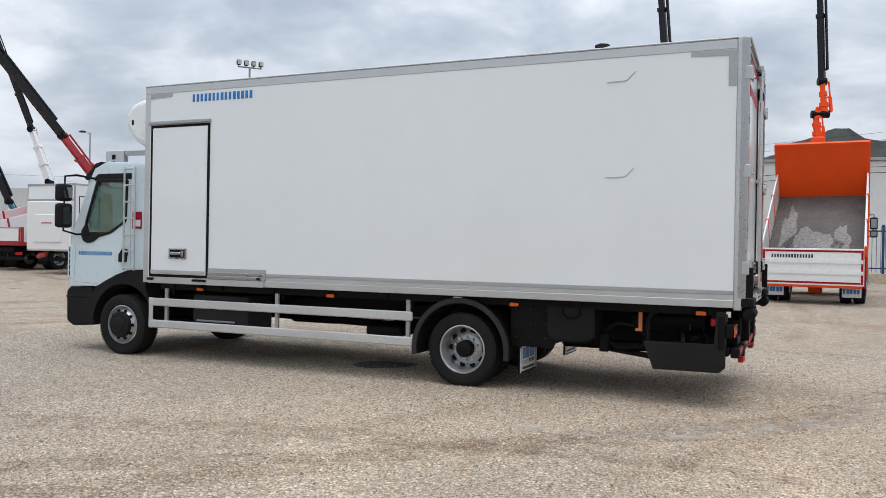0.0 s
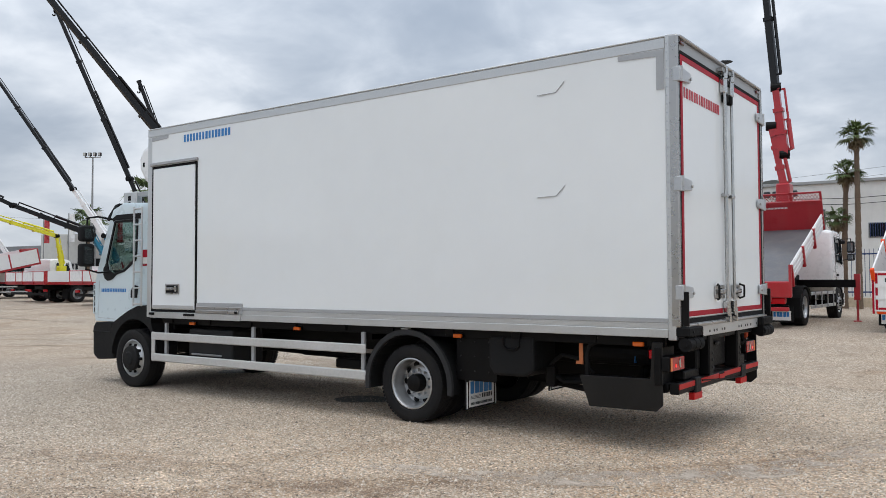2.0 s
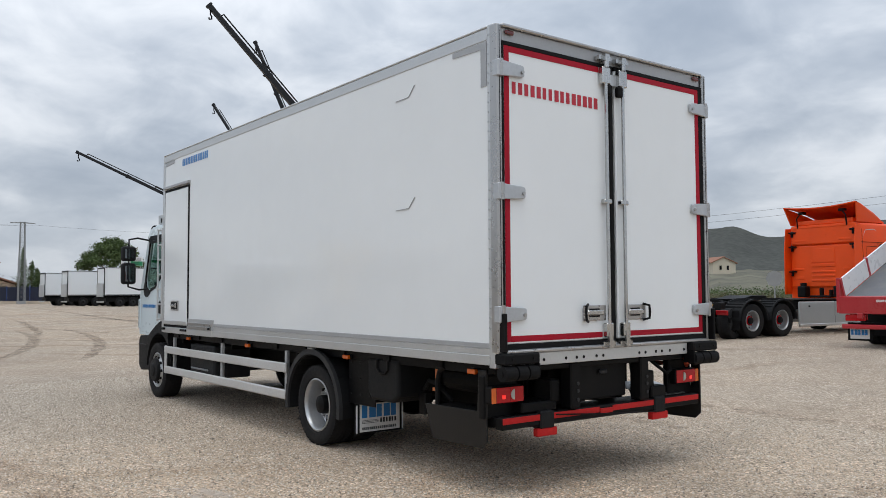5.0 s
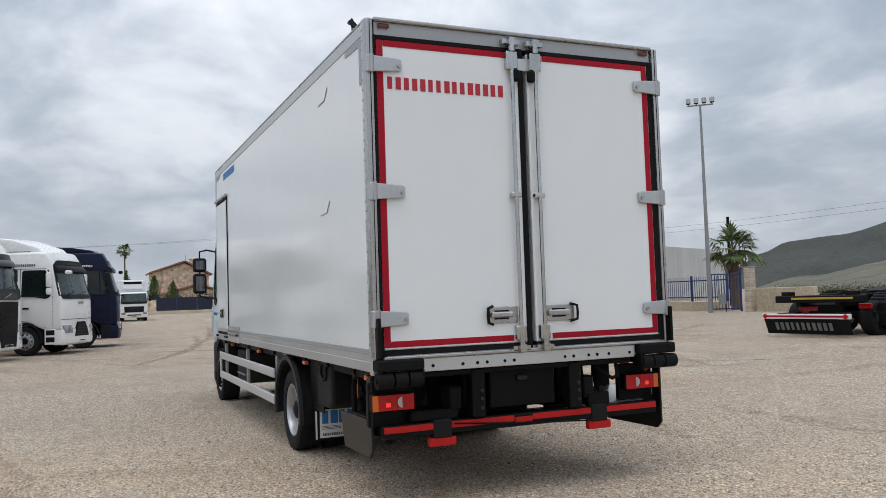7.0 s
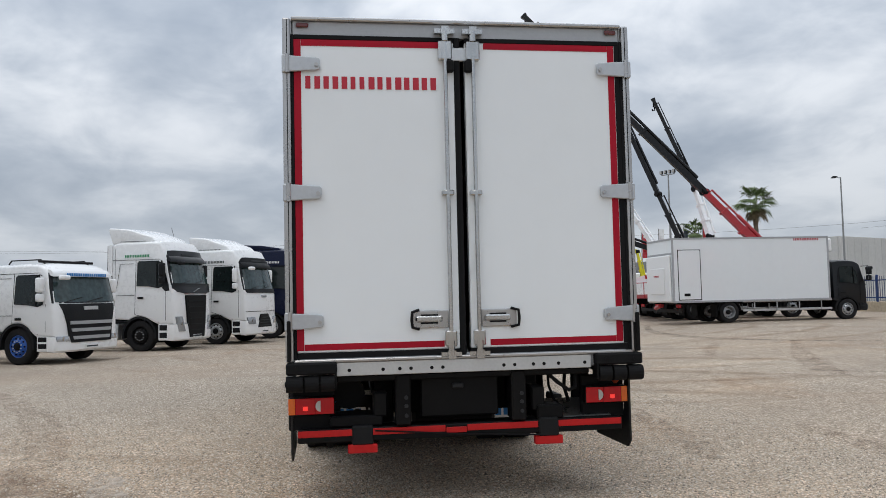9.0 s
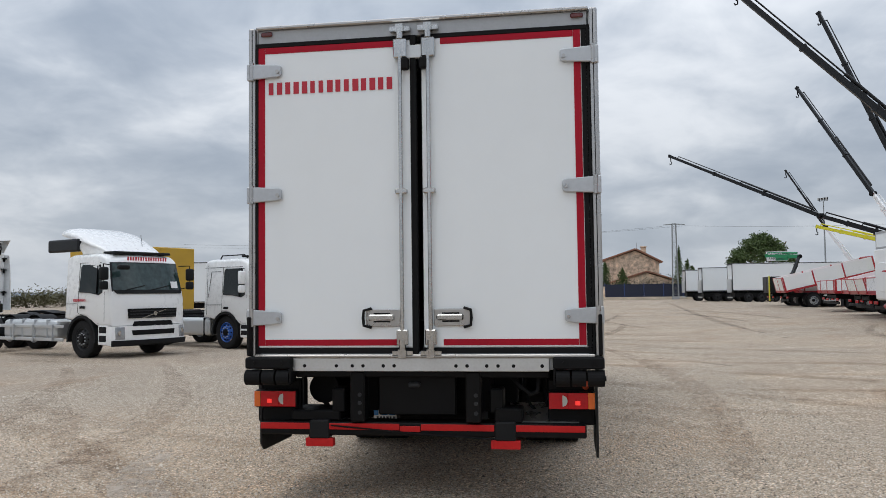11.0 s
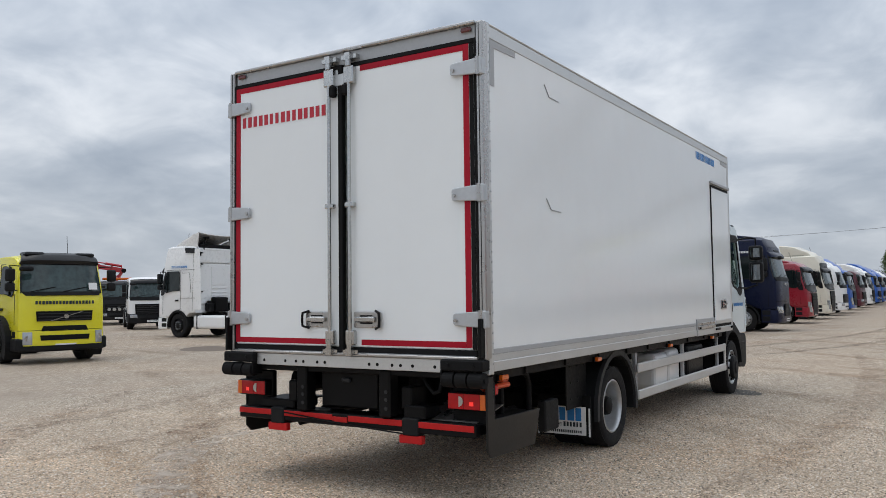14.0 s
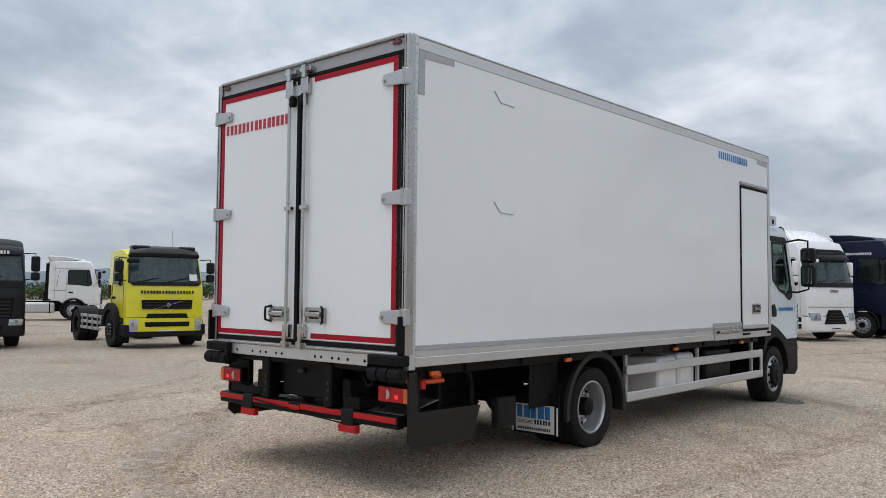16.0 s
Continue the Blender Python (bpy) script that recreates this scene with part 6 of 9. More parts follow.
def holed_plate(outer, hole, y0, y1):
    """A plate with an (x, z) outline and one opening, drawn out from y0 to y1."""
    bm = bmesh.new()
    sides = []
    for y in (y0, y1):
        loops = [[bm.verts.new((x, y, z)) for x, z in pts] for pts in (outer, hole)]
        edges = [bm.edges.new((lp[i - 1], lp[i])) for lp in loops for i in range(len(lp))]
        bmesh.ops.triangle_fill(bm, use_beauty=True, edges=edges)
        sides.append(loops)
    for a, b in zip(*sides):
        for i in range(len(a)):
            bm.faces.new((a[i - 1], a[i], b[i], b[i - 1]))
    bmesh.ops.recalc_face_normals(bm, faces=bm.faces[:])
    return bm


def hero_cab(T):
    C = new("cab_frame")
    m = pose(-8.06, 0, 0, 0, 0, 180)
    h = 1.16
    side = [(-0.40, 1.02), (-0.40, 2.56), (-0.32, 2.63), (0.40, 2.66), (0.58, 2.60), (0.66, 2.47), (0.985, 1.72), (1.045, 1.50), (1.06, 1.05), (1.02, 0.95), (0.50, 0.95), (0.30, 1.02)]
    win = [(0.0, 1.86), (-0.03, 2.42), (0.53, 2.42), (0.74, 1.83), (0.70, 1.70), (0.55, 1.64), (0.28, 1.70)]
    shell = None
    for s in (-1, 1):
        y0, y1 = sorted((s * (h - 0.05), s * h))
        w_ = part("cab_side", holed_plate(side, win, y0, y1), PALE_BLUE, C, "pale blue cab side with door")
        glass = solid(win, s * (h - 0.03) - 0.003, s * (h - 0.03) + 0.003)
        g = part("side_window", glass, CLEAR, w_, "clear greenish side window")
        g.visible_shadow = False
        fr = bmesh.new()
        for a, b in zip(win, win[1:] + win[:1]):
            beam(fr, (a[0], s * (h + 0.002), a[1]), (b[0], s * (h + 0.002), b[1]), 0.018, 0.034)
        part("window_frame", fr, PLASTIC, w_, "black window frame")
        part("lower_frame", solid([(0.74, 1.83), (0.70, 1.70), (0.55, 1.64), (0.45, 1.665), (0.56, 1.585), (0.64, 1.555), (0.72, 1.55), (0.79, 1.585), (0.825, 1.65), (0.82, 1.73)], s * h + s * 0.001, s * h + s * 0.009), PLASTIC, w_)
        part("roof_gutter", solid([(-0.1, 2.44), (-0.1, 2.52), (0.50, 2.52), (0.60, 2.46), (0.57, 2.42), (0.53, 2.44)], s * h + s * 0.001, s * h + s * 0.01), PLASTIC, w_)
        for a, b in (((0.93, 1.55), (0.96, 1.0)), ((-0.10, 1.2), (-0.08, 2.5)), ((0.96, 1.0), (0.5, 0.985))):
            part("door_gap", beam(bmesh.new(), (a[0], s * (h + 0.0005), a[1]), (b[0], s * (h + 0.0005), b[1]), 0.004, 0.006), GALV, w_)
        # black wing over the wheel
        ap = [(0.56 * math.cos(radians(a)), 0.44 + 0.56 * math.sin(radians(a))) for a in range(4, 181, 11)]
        wing = [(0.62, 0.55), (0.60, 0.80), (0.52, 0.94), (0.34, 1.03), (0.14, 1.12), (-0.08, 1.19), (-0.40, 1.21), (-0.40, 0.95), (-0.55, 0.62)]
        wb_ = bmesh.new()
        prism(wb_, wing + ap[::-1], s * (h - 0.30), s * (h + 0.025))
        bmesh.ops.recalc_face_normals(wb_, faces=wb_.faces[:])
        part("front_wing", wb_, PLASTIC, C, "black plastic wing over the front wheel")
        # mirrors on a long black arm
        my = s * (h + 0.22)
        arm = part("mirror_arm", tube([(0.56, s * (h - 0.02), 2.45), (0.80, s * (h + 0.12), 2.50), (0.91, my, 2.48), (0.93, my, 1.72), (0.84, s * (h + 0.08), 1.67), (0.66, s * h, 1.68)], 0.015, 8), BLACK, C, "black tubular mirror arm")
        for z0, z1 in ((2.13, 2.37), (1.76, 2.10)):
            mr = part("mirror", rounded(0.045, (0.86, 1.0, my - 0.11, my + 0.11, z0, z1), seg=3), PLASTIC, arm, "black mirror housing")
            part("mirror_glass", rounded(0.0, (0.8535, 0.8595, my - 0.07, my + 0.07, z0 + 0.045, z1 - 0.045)), MIRROR_GLASS, mr)
        part("corner_vane", rounded(0.01, (0.99, 1.085, min(s * 1.0, s * 1.17), max(s * 1.0, s * 1.17), 1.05, 1.52)), PALE_BLUE, C)
        for i in range(5):
            part("vane_slot", rounded(0.004, (1.03, 1.05, min(s * 1.16, s * 1.174), max(s * 1.16, s * 1.174), 1.08 + 0.085 * i, 1.15 + 0.085 * i)), PLASTIC, C)
        part("headlamp", rounded(0.03, (0.95, 1.09, min(s * 0.62, s * 1.1), max(s * 0.62, s * 1.1), 0.70, 0.90), seg=2), HEADLIGHT, C)
        part("entry_step", rounded(0.015, (0.60, 0.98, min(s * 0.85, s * (h - 0.06)), max(s * 0.85, s * (h - 0.06)), 0.42, 0.70)), PLASTIC, C)
    part("roof_panel", solid([(-0.36, 2.58), (-0.32, 2.66), (0.40, 2.70), (0.60, 2.63), (0.66, 2.50), (0.60, 2.48), (-0.36, 2.52)], -h + 0.051, h - 0.051, 0.012), PALE_BLUE, C, "pale blue cab roof")
    part("back_wall", rounded(0.01, (-0.40, -0.35, -h + 0.051, h - 0.051, 1.02, 2.60)), PALE_BLUE, C)
    part("front_panel", solid([(0.92, 0.96), (1.06, 0.98), (1.075, 1.10), (1.06, 1.50), (1.0, 1.70), (0.93, 1.70)], -h + 0.051, h - 0.051, 0.01), PALE_BLUE, C)
    part("windscreen", quad_plate([(0.985, -1.06, 1.72), (0.985, 1.06, 1.72), (0.665, 1.03, 2.48), (0.665, -1.03, 2.48)], 0.01), CLEAR, C, "clear greenish windscreen").visible_shadow = False
    part("grille", rounded(0.02, (1.05, 1.09, -0.85, 0.85, 1.0, 1.3)), BLACK, C)
    part("sun_visor", solid([(0.58, 2.52), (0.80, 2.44), (0.84, 2.48), (0.62, 2.68), (0.52, 2.70)], -1.12, 1.12, 0.012), PLASTIC, C, "dark sun visor")
    part("bumper", solid([(0.58, 0.40), (1.0, 0.37), (1.12, 0.44), (1.13, 0.86), (1.06, 0.93), (0.62, 0.93), (0.62, 0.72), (0.58, 0.7)], -1.14, 1.14, 0.085, 3), PLASTIC, C, "black plastic front bumper")
    part("bumper_crease", rounded(0.008, (0.62, 1.137, -1.146, 1.146, 0.775, 0.80)), BLACK, C)
    # inside
    part("cab_floor", rounded(0.01, (-0.34, 0.92, -1.1, 1.1, 0.98, 1.06)), BLACK, C)
    part("dashboard", solid([(0.52, 1.1), (0.90, 1.1), (0.92, 1.68), (0.70, 1.72), (0.55, 1.58)], -1.08, 1.08, 0.03), GREY_PLASTIC, C)
    for y in (-0.62, 0.62):
        st = part("seat", rounded(0.05, (-0.25, 0.22, y - 0.25, y + 0.25, 1.30, 1.48), seg=2), GREY_PLASTIC, C)
        part("seat_back", rounded(0.05, (-0.32, -0.16, y - 0.24, y + 0.24, 1.45, 2.05), (-0.30, -0.18, y - 0.13, y + 0.13, 2.07, 2.26), seg=2), GREY_PLASTIC, st)
    wh = bmesh.new()
    for i in range(20):
        a, b = 2 * math.pi * i / 20, 2 * math.pi * (i + 1) / 20
        cyl(wh, (0.42 + 0.07 * math.sin(a), 0.6 + 0.22 * math.cos(a), 1.72 + 0.2 * math.sin(a)), (0.42 + 0.07 * math.sin(b), 0.6 + 0.22 * math.cos(b), 1.72 + 0.2 * math.sin(b)), 0.018, 6)
    cyl(wh, (0.42, 0.4, 1.72), (0.42, 0.8, 1.72), 0.014, 6)
    cyl(wh, (0.43, 0.6, 1.72), (0.6, 0.6, 1.55), 0.03, 8)
    part("steering_wheel", wh, BLACK, C, "black steering wheel")
    for o in list(C.children):
        o.parent = T
        o.matrix_basis = m @ o.matrix_basis
    bpy.data.objects.remove(C)
    y = -1.17
    L = part("ladder", tube([(-8.03, y - 0.05, 1.19), (-8.03, y - 0.05, 2.60)], 0.014, 8), ALU, T, "aluminium ladder on the cab side")
    part("ladder_rail", tube([(-7.84, y - 0.05, 1.19), (-7.84, y - 0.05, 2.60)], 0.014, 8), ALU, L)
    for i in range(7):
        z = 1.22 + i * 0.226
        part("rung", rounded(0.006, (-8.03, -7.84, y - 0.065, y - 0.035, z - 0.012, z + 0.012)), ALU, L)
    wl = part("warning_label", rounded(0.003, (-7.93, -7.76, y - 0.001, y + 0.006, 1.76, 1.99)), RED_TAPE, T, "red and white warning label")
    part("label_panel", rounded(0.0, (-7.91, -7.78, y - 0.004, y - 0.0015, 1.79, 1.88)), WHITE_VINYL, wl)
    for s in (-1, 1):
        y = s * 1.165
        part("air_intake", solid([(-8.17, 1.30), (-8.03, 1.30), (-8.0, 1.47), (-8.10, 1.49), (-8.17, 1.40)], y - 0.012, y + 0.012, 0.004), PLASTIC, T)
        part("lettering", blocks(0.64, 0.05, 15, seed=3), BLUE_VINYL, T, "small blue lettering on the door", m=pose(-8.93 if s < 0 else -8.29, s * 1.162, 1.385, 0, 0, 0 if s < 0 else 180))
        part("wind_deflector", tube([(-8.70, s * 1.06, 2.48), (-8.58, s * 1.05, 2.63), (-8.42, s * 1.02, 2.70), (-8.25, s * 1.0, 2.71)], 0.035, 8), PLASTIC, T)
        br = part("roof_bracket", rounded(0.012, (-8.57, -8.24, s * 1.0 - 0.05, s * 1.0 + 0.05, 2.64, 2.86)), ALU, T, "grey roof support bracket")
        part("bracket_hole", rounded(0.004, (-8.45, -8.38, s * 1.05 - 0.004, s * 1.05 + 0.004, 2.73, 2.80)), BLACK, br)
        part("bracket_bar", rounded(0.008, (-8.24, XF - 0.004, s * 1.0 - 0.03, s * 1.0 + 0.03, 2.78, 2.85)), ALU_DULL, br)


hero_truck()

# ---- tractors and chassis parked in the row to the west ----
ROW = "row of parked trucks"
HERO_ROW = [
    ("white day-cab truck with dark ribbed grille", -18.95, -8.75, 62, WHITE_PAINT, dict(roof=2.78, top=None, ws=(1.66, 2.44), sill=0.98, bumper=WHITE_PAINT, grille=PLASTIC, visor=WHITE_PAINT, letter=BLUE_VINYL, mirror=WHITE_PAINT, front_rim=BLUE, style="band")),
    ("white sleeper tractor with black grille panel", -23.85, -6.7, 68, WHITE_PAINT, dict(roof=3.72, top=4.2, ws=(2.2, 3.02), sill=1.12, r=0.52, visor=BLACK_PAINT, side_letter=GREEN, back=-1.1, style="tall", front_rim=BLACK)),
    ("white sleeper tractor with narrow dark grille", -27.0, -4.6, 66, WHITE_PAINT, dict(roof=3.6, top=4.1, ws=(2.03, 2.92), sill=1.1, wide=False, visor=PLASTIC, mirror=WHITE_PAINT, side_letter=DARK_VINYL, style="slim")),
    ("navy blue sleeper tractor with lettering", -30.85, -3.25, 88, NAVY, dict(roof=3.8, top=4.0, ws=(2.15, 3.05), sill=1.1, wide=False, visor=NAVY, side_letter=WHITE_VINYL, style="slim")),
    ("glossy red sleeper tractor in the row", -39.6, -3.4, 88, mat("crimson_vehicle_paint", (0.27, 0.009, 0.022), 0.3, vary=0.08, coat=0.3), dict(style="tall", visor=BLACK_PAINT, roof=3.05, top=3.25, ws=(1.85, 2.65))),
    ("cream sleeper tractor with tall roof", -46.4, -3.4, 88, mat("cream_vehicle_paint", (0.72, 0.68, 0.57), 0.3, vary=0.03, coat=0.4), dict(style="tall", visor=BLACK_PAINT, roof=3.65, top=4.25, ws=(1.95, 2.75))),
    ("white sleeper tractor parked in the row", -53.1, -3.4, 88, WHITE_PAINT, dict(roof=3.2, top=3.8, ws=(1.9, 2.7))),
    ("blue sleeper tractor with roof deflector", -57.8, -3.4, 88, BLUE, dict(style="tall", visor=BLACK_PAINT, roof=3.0, top=3.9, ws=(1.85, 2.65))),
    ("dark maroon tractor parked in the row", -65.0, -3.4, 88, mat("maroon_vehicle_paint", (0.09, 0.012, 0.02), 0.3, coat=0.5), dict(roof=3.0, top=None, ws=(1.85, 2.65))),
    ("white tractor with low deflector", -72.0, -3.4, 88, WHITE_PAINT, dict(style="tall", visor=BLACK_PAINT, roof=3.1, top=3.7, ws=(1.85, 2.65))),
    ("bright blue tractor in the row", -79.0, -3.4, 88, BLUE, dict(roof=3.1, top=3.9, ws=(1.85, 2.65))),
    ("bright blue tractor in the row", -85.0, -3.4, 88, BLUE, dict(roof=3.1, top=3.8, ws=(1.85, 2.65))),
    ("pale tractor far along the row", -91.0, -3.4, 88, WHITE_PAINT, dict(roof=3.1, top=3.7, ws=(1.85, 2.65))),
    ("dark tractor at the row end", -97.0, -3.4, 88, NAVY, dict(roof=3.1, top=3.7, ws=(1.85, 2.65))),
]
for label, x, y, head, paint, spec in HERO_ROW:
    tractor(label, x, y, head, paint, group=ROW, **spec)

# south-west group
tractor("white sleeper tractor with open roof deflector", -19.0, -23.3, -90, WHITE_PAINT, open_top=True, roof=3.84, top=4.28, front_rim=BLACK, rim=BLACK, ws=(1.95, 2.75), side_letter=BLUE_VINYL, tank_mat=WHITE_PAINT, style="tall", visor=BLACK_PAINT)
tractor("white sleeper tractor with open roof deflector", -23.8, -23.2, -90, WHITE_PAINT, open_top=True, roof=3.62, top=4.0, front_rim=BLACK, ws=(1.95, 2.75), side_letter=DARK_VINYL, style="tall", visor=BLACK_PAINT)
fm = tractor("white three-axle chassis truck with silver side guards", -15.4, -11.3, 66.5, WHITE_PAINT, roof=2.80, top=None, ws=(1.76, 2.48), sill=1.08, rear_wheels=[-5.2, -6.57], letter=None, style="low", front_rim=GREY_PLASTIC, back=-0.75, fifth=False, guard=True, tank=False)
part("lettering", blocks(1.3, 0.10, 16, seed=5), RED_VINYL, fm, "line of red lettering over the windscreen", m=pose(1.125, -0.65, 2.58, 0, 0, 90))
wing = long_prism([(0.72, 2.96), (0.35, 3.2), (-0.1, 3.46), (-0.5, 3.64), (-0.9, 3.74), (-1.12, 3.76), (-1.19, 3.71), (-1.1, 3.64), (-0.8, 3.56), (-0.45, 3.32), (-0.25, 2.96)], [1.08 * k for k in (-1, -0.93, -0.8, -0.5, 0, 0.5, 0.8, 0.93, 1)])
round_caps(wing, 1.08, 0.05, 3)
for v in wing.verts:
    f_ = smooth(-0.6, 0.8, v.co.x)
    v.co.z -= 0.16 * (abs(v.co.y) / 1.08) ** 5 * smooth(3.0, 3.5, v.co.z)
    v.co.y *= 1 - 0.22 * f_
bmesh.ops.recalc_face_normals(wing, faces=wing.faces[:])
part("roof_deflector", wing, WHITE_PAINT, fm, "curved white roof air deflector", m=pose(0, 0, -0.2), smooth=40)
part("roof_strip", rounded(0.02, (0.45, 0.95, -0.9, 0.9, 2.76, 2.83), seg=2), PLASTIC, fm, "dark strip before the deflector")
part("cab_lettering", blocks(0.55, 0.07, 12, seed=15), RED_VINYL, fm, m=pose(-0.35, -1.232, 1.50))
for sy in (-1, 1):
    part("side_wing", rounded(0.05, (-1.75, -0.35, sy * 1.02 - 0.09, sy * 1.02 + 0.09, 2.86, 3.21), seg=2), BLACK_PAINT, fm, "black air deflector wing")
part("fuel_tank", rounded(0.12, (-3.9, -1.3, -1.12, -0.55, 0.45, 1.0), seg=3), ALU, fm, "aluminium fuel tank")
for sx in (-3.5, -2.9, -2.3, -1.7):
    part("tank_strap", rounded(0.006, (sx - 0.03, sx + 0.03, -1.135, -0.54, 0.44, 1.01)), GALV, fm)
yl = tractor("yellow two-axle chassis truck with dark roof visor", -7.72, -16.5, 79, YELLOW, w=2.22, front_rim=BLACK, rim=BLACK, style="low", letter=DARK_VINYL, roof=2.80, top=None, ws=(1.80, 2.50), sill=1.08, back=-0.55, visor=BLACK_PAINT, wb=3.75, fifth=False, guard=True, tank=False, bumper=YELLOW, nose=1.3)
for sy in (-1, 1):
    part("front_wing", ring_arc(0, 0.5, 0.56, 0.74, -30, 172, sy * 0.84, sy * 1.235), PLASTIC, yl, "black plastic front wing")
    part("bumper_corner", rounded(0.05, (0.72, 1.20, sy * 1.02 - 0.12, sy * 1.02 + 0.12, 0.34, 0.66), seg=2), PLASTIC, yl, "black bumper corner")
    part("pillar_trim", rounded(0.012, (-0.52, -0.30, min(sy * 1.09, sy * 1.115), max(sy * 1.09, sy * 1.115), 1.35, 1.75)), PLASTIC, yl)
    part("side_guard_bar", rounded(0.01, (-3.05, -0.85, sy * 1.2 - 0.02, sy * 1.2 + 0.012, 0.60, 0.69)), ALU, yl)
    part("visor_ridge", rounded(0.05, (0.55, 0.98, sy * 0.64 - 0.24, sy * 0.64 + 0.24, 2.74, 2.85), seg=2), BLACK_PAINT, yl, "raised end of the roof visor")
    part("rear_frame_post", rounded(0.02, (-1.1, -0.85, sy * 0.6 - 0.09, sy * 0.6 + 0.09, 0.95, 1.75)), BLACK, yl)
part("visor_lamp", rounded(0.02, (0.98, 1.05, -0.22, 0.12, 2.50, 2.60)), GREY_PLASTIC, yl)
tractor("black sleeper tractor with lettered visor", -3.75, -19.1, 78, BLACK_PAINT, roof=3.0, top=None, ws=(1.8, 2.6), visor=BLACK_PAINT, letter=WHITE_VINYL)
tractor("white two-axle truck with black bumper", -24.2, -33.2, 56, WHITE_PAINT, visor=BLACK_PAINT, roof=2.8, top=None, ws=(1.7, 2.5), sill=1.05, bumper=PLASTIC)
tractor("white sleeper tractor with roof lamps", -14.7, -37.5, 160, WHITE_PAINT, roof=3.1, top=3.3, ws=(1.85, 2.6))
# far white refrigerated truck facing the yard
far = tractor("white rigid truck with refrigerated box", -76.4, 1.0, 0, WHITE_PAINT, roof=2.7, top=None, ws=(1.75, 2.5), fifth=False, wb=5)
fb = part("cargo_box", rounded(0.03, (-7.5, -1.1, -1.27, 1.27, 1.05, 3.85)), WHITE_GRP, far, "white cargo box")
part("refrigeration_unit", rounded(0.08, (-1.1, -0.7, -0.95, 0.95, 3.0, 3.75), seg=2), WHITE_PAINT, far)
part("unit_grille", rounded(0.01, (-0.7, -0.68, -0.8, 0.8, 3.45, 3.7)), BLACK, far)

# orange tractor to the north
def orange_tractor():
    T = thing("truck", "bright orange sleeper tractor with twin rear axles and silver skirts", "truck", pose(-8.6, 21.0, gz(-8, 20), 0, 0, 84))
    roof, back = 3.4, -1.1
    cab(T, ORANGE, roof, back, 1.38, 1.05, 2.45, (1.9, 2.7), 0.5, style="tall", visor=BLACK_PAINT)
    up = pressed_back(T, ORANGE, roof, back)
    part("lettering", blocks(1.1, 0.11, 6, depth=0.006, seed=3, ratio=0.8), ORANGE, up, "pressed letters in the body colour", m=pose(back - 0.089, 0.55, 3.0, 0, 0, -90))
    open_deflector(T, ORANGE, roof, 0.58, back)
    for s in (-1, 1):
        # silver skirts between the axles
        sk = part("side_skirt", rounded(0.03, (-4.15, -0.72, s * 1.2 - 0.03, s * 1.2 + 0.03, 0.30, 0.96), seg=2), mat("silver_skirt_paint", (0.40, 0.42, 0.42), 0.35, 0.3, vary=0.08), T, "silver side skirt")
        part("skirt_step", rounded(0.015, (-4.12, -0.74, s * 1.2 - 0.045, s * 1.2 + 0.045, 0.25, 0.33)), ALU, sk)
        for x in (-3.7, -2.0):
            part("skirt_latch", rounded(0.008, (x - 0.04, x + 0.04, s * 1.232 - 0.006, s * 1.232 + 0.006, 0.80, 0.85)), BLACK, sk)
        part("seam", rounded(0.0, (-2.505, -2.495, s * 1.2 - 0.0315, s * 1.2 + 0.0315, 0.34, 0.96)), BLACK, sk)
        part("side_stripe", tube([(-0.95, s * 1.152, 2.35), (-0.9, s * 1.152, 2.9), (-0.75, s * 1.148, 3.12), (-0.3, s * 1.14, 3.16), (0.35, s * 1.13, 3.0)], 0.018, 6), ALU, T, "silver stripe along the cab")
        # ribbed mudguards over both rear axles
        for x in (-4.85, -6.1):
            mg = part("mudguard_top", ring_arc(x, 0.46, 0.55, 0.59, 2, 178, s * 0.62, s * 1.24), PLASTIC, T, "black ribbed mudguard")
            for a in range(40, 141, 10):
                c_, s_ = math.cos(radians(a)), math.sin(radians(a))
                rb_ = bmesh.new()
                beam(rb_, (x + 0.595 * c_, s * 0.66, 0.46 + 0.595 * s_), (x + 0.595 * c_, s * 1.2, 0.46 + 0.595 * s_), 0.03, 0.03)
                part("guard_rib", rb_, PLASTIC, mg)
            part("hub_star", cyl(bmesh.new(), (x, s * 0.98, 0.46), (x, s * 1.09, 0.46), 0.13, 12), RED_LENS, T, "red hub cover")
    chassis(T, -6.85, [-4.85, -6.1], 0.46, tank=False, fender=False)
    part("deck", rounded(0.01, (-3.3, back - 0.1, -0.75, 0.75, 1.0, 1.03)), GREY_PLASTIC, T)
    part("deck_strip", rounded(0.004, (-3.31, -3.3, 0.1, 0.9, 0.985, 1.03)), mat("ochre_strip", (0.5, 0.31, 0.03), 0.5), T)
    part("fifth_wheel", solid([(-5.5, 1.0), (-4.5, 1.02), (-4.55, 1.14), (-5.2, 1.14), (-5.65, 1.04)], -0.45, 0.45, 0.02), BLACK, T, "black fifth wheel plate")


orange_tractor()


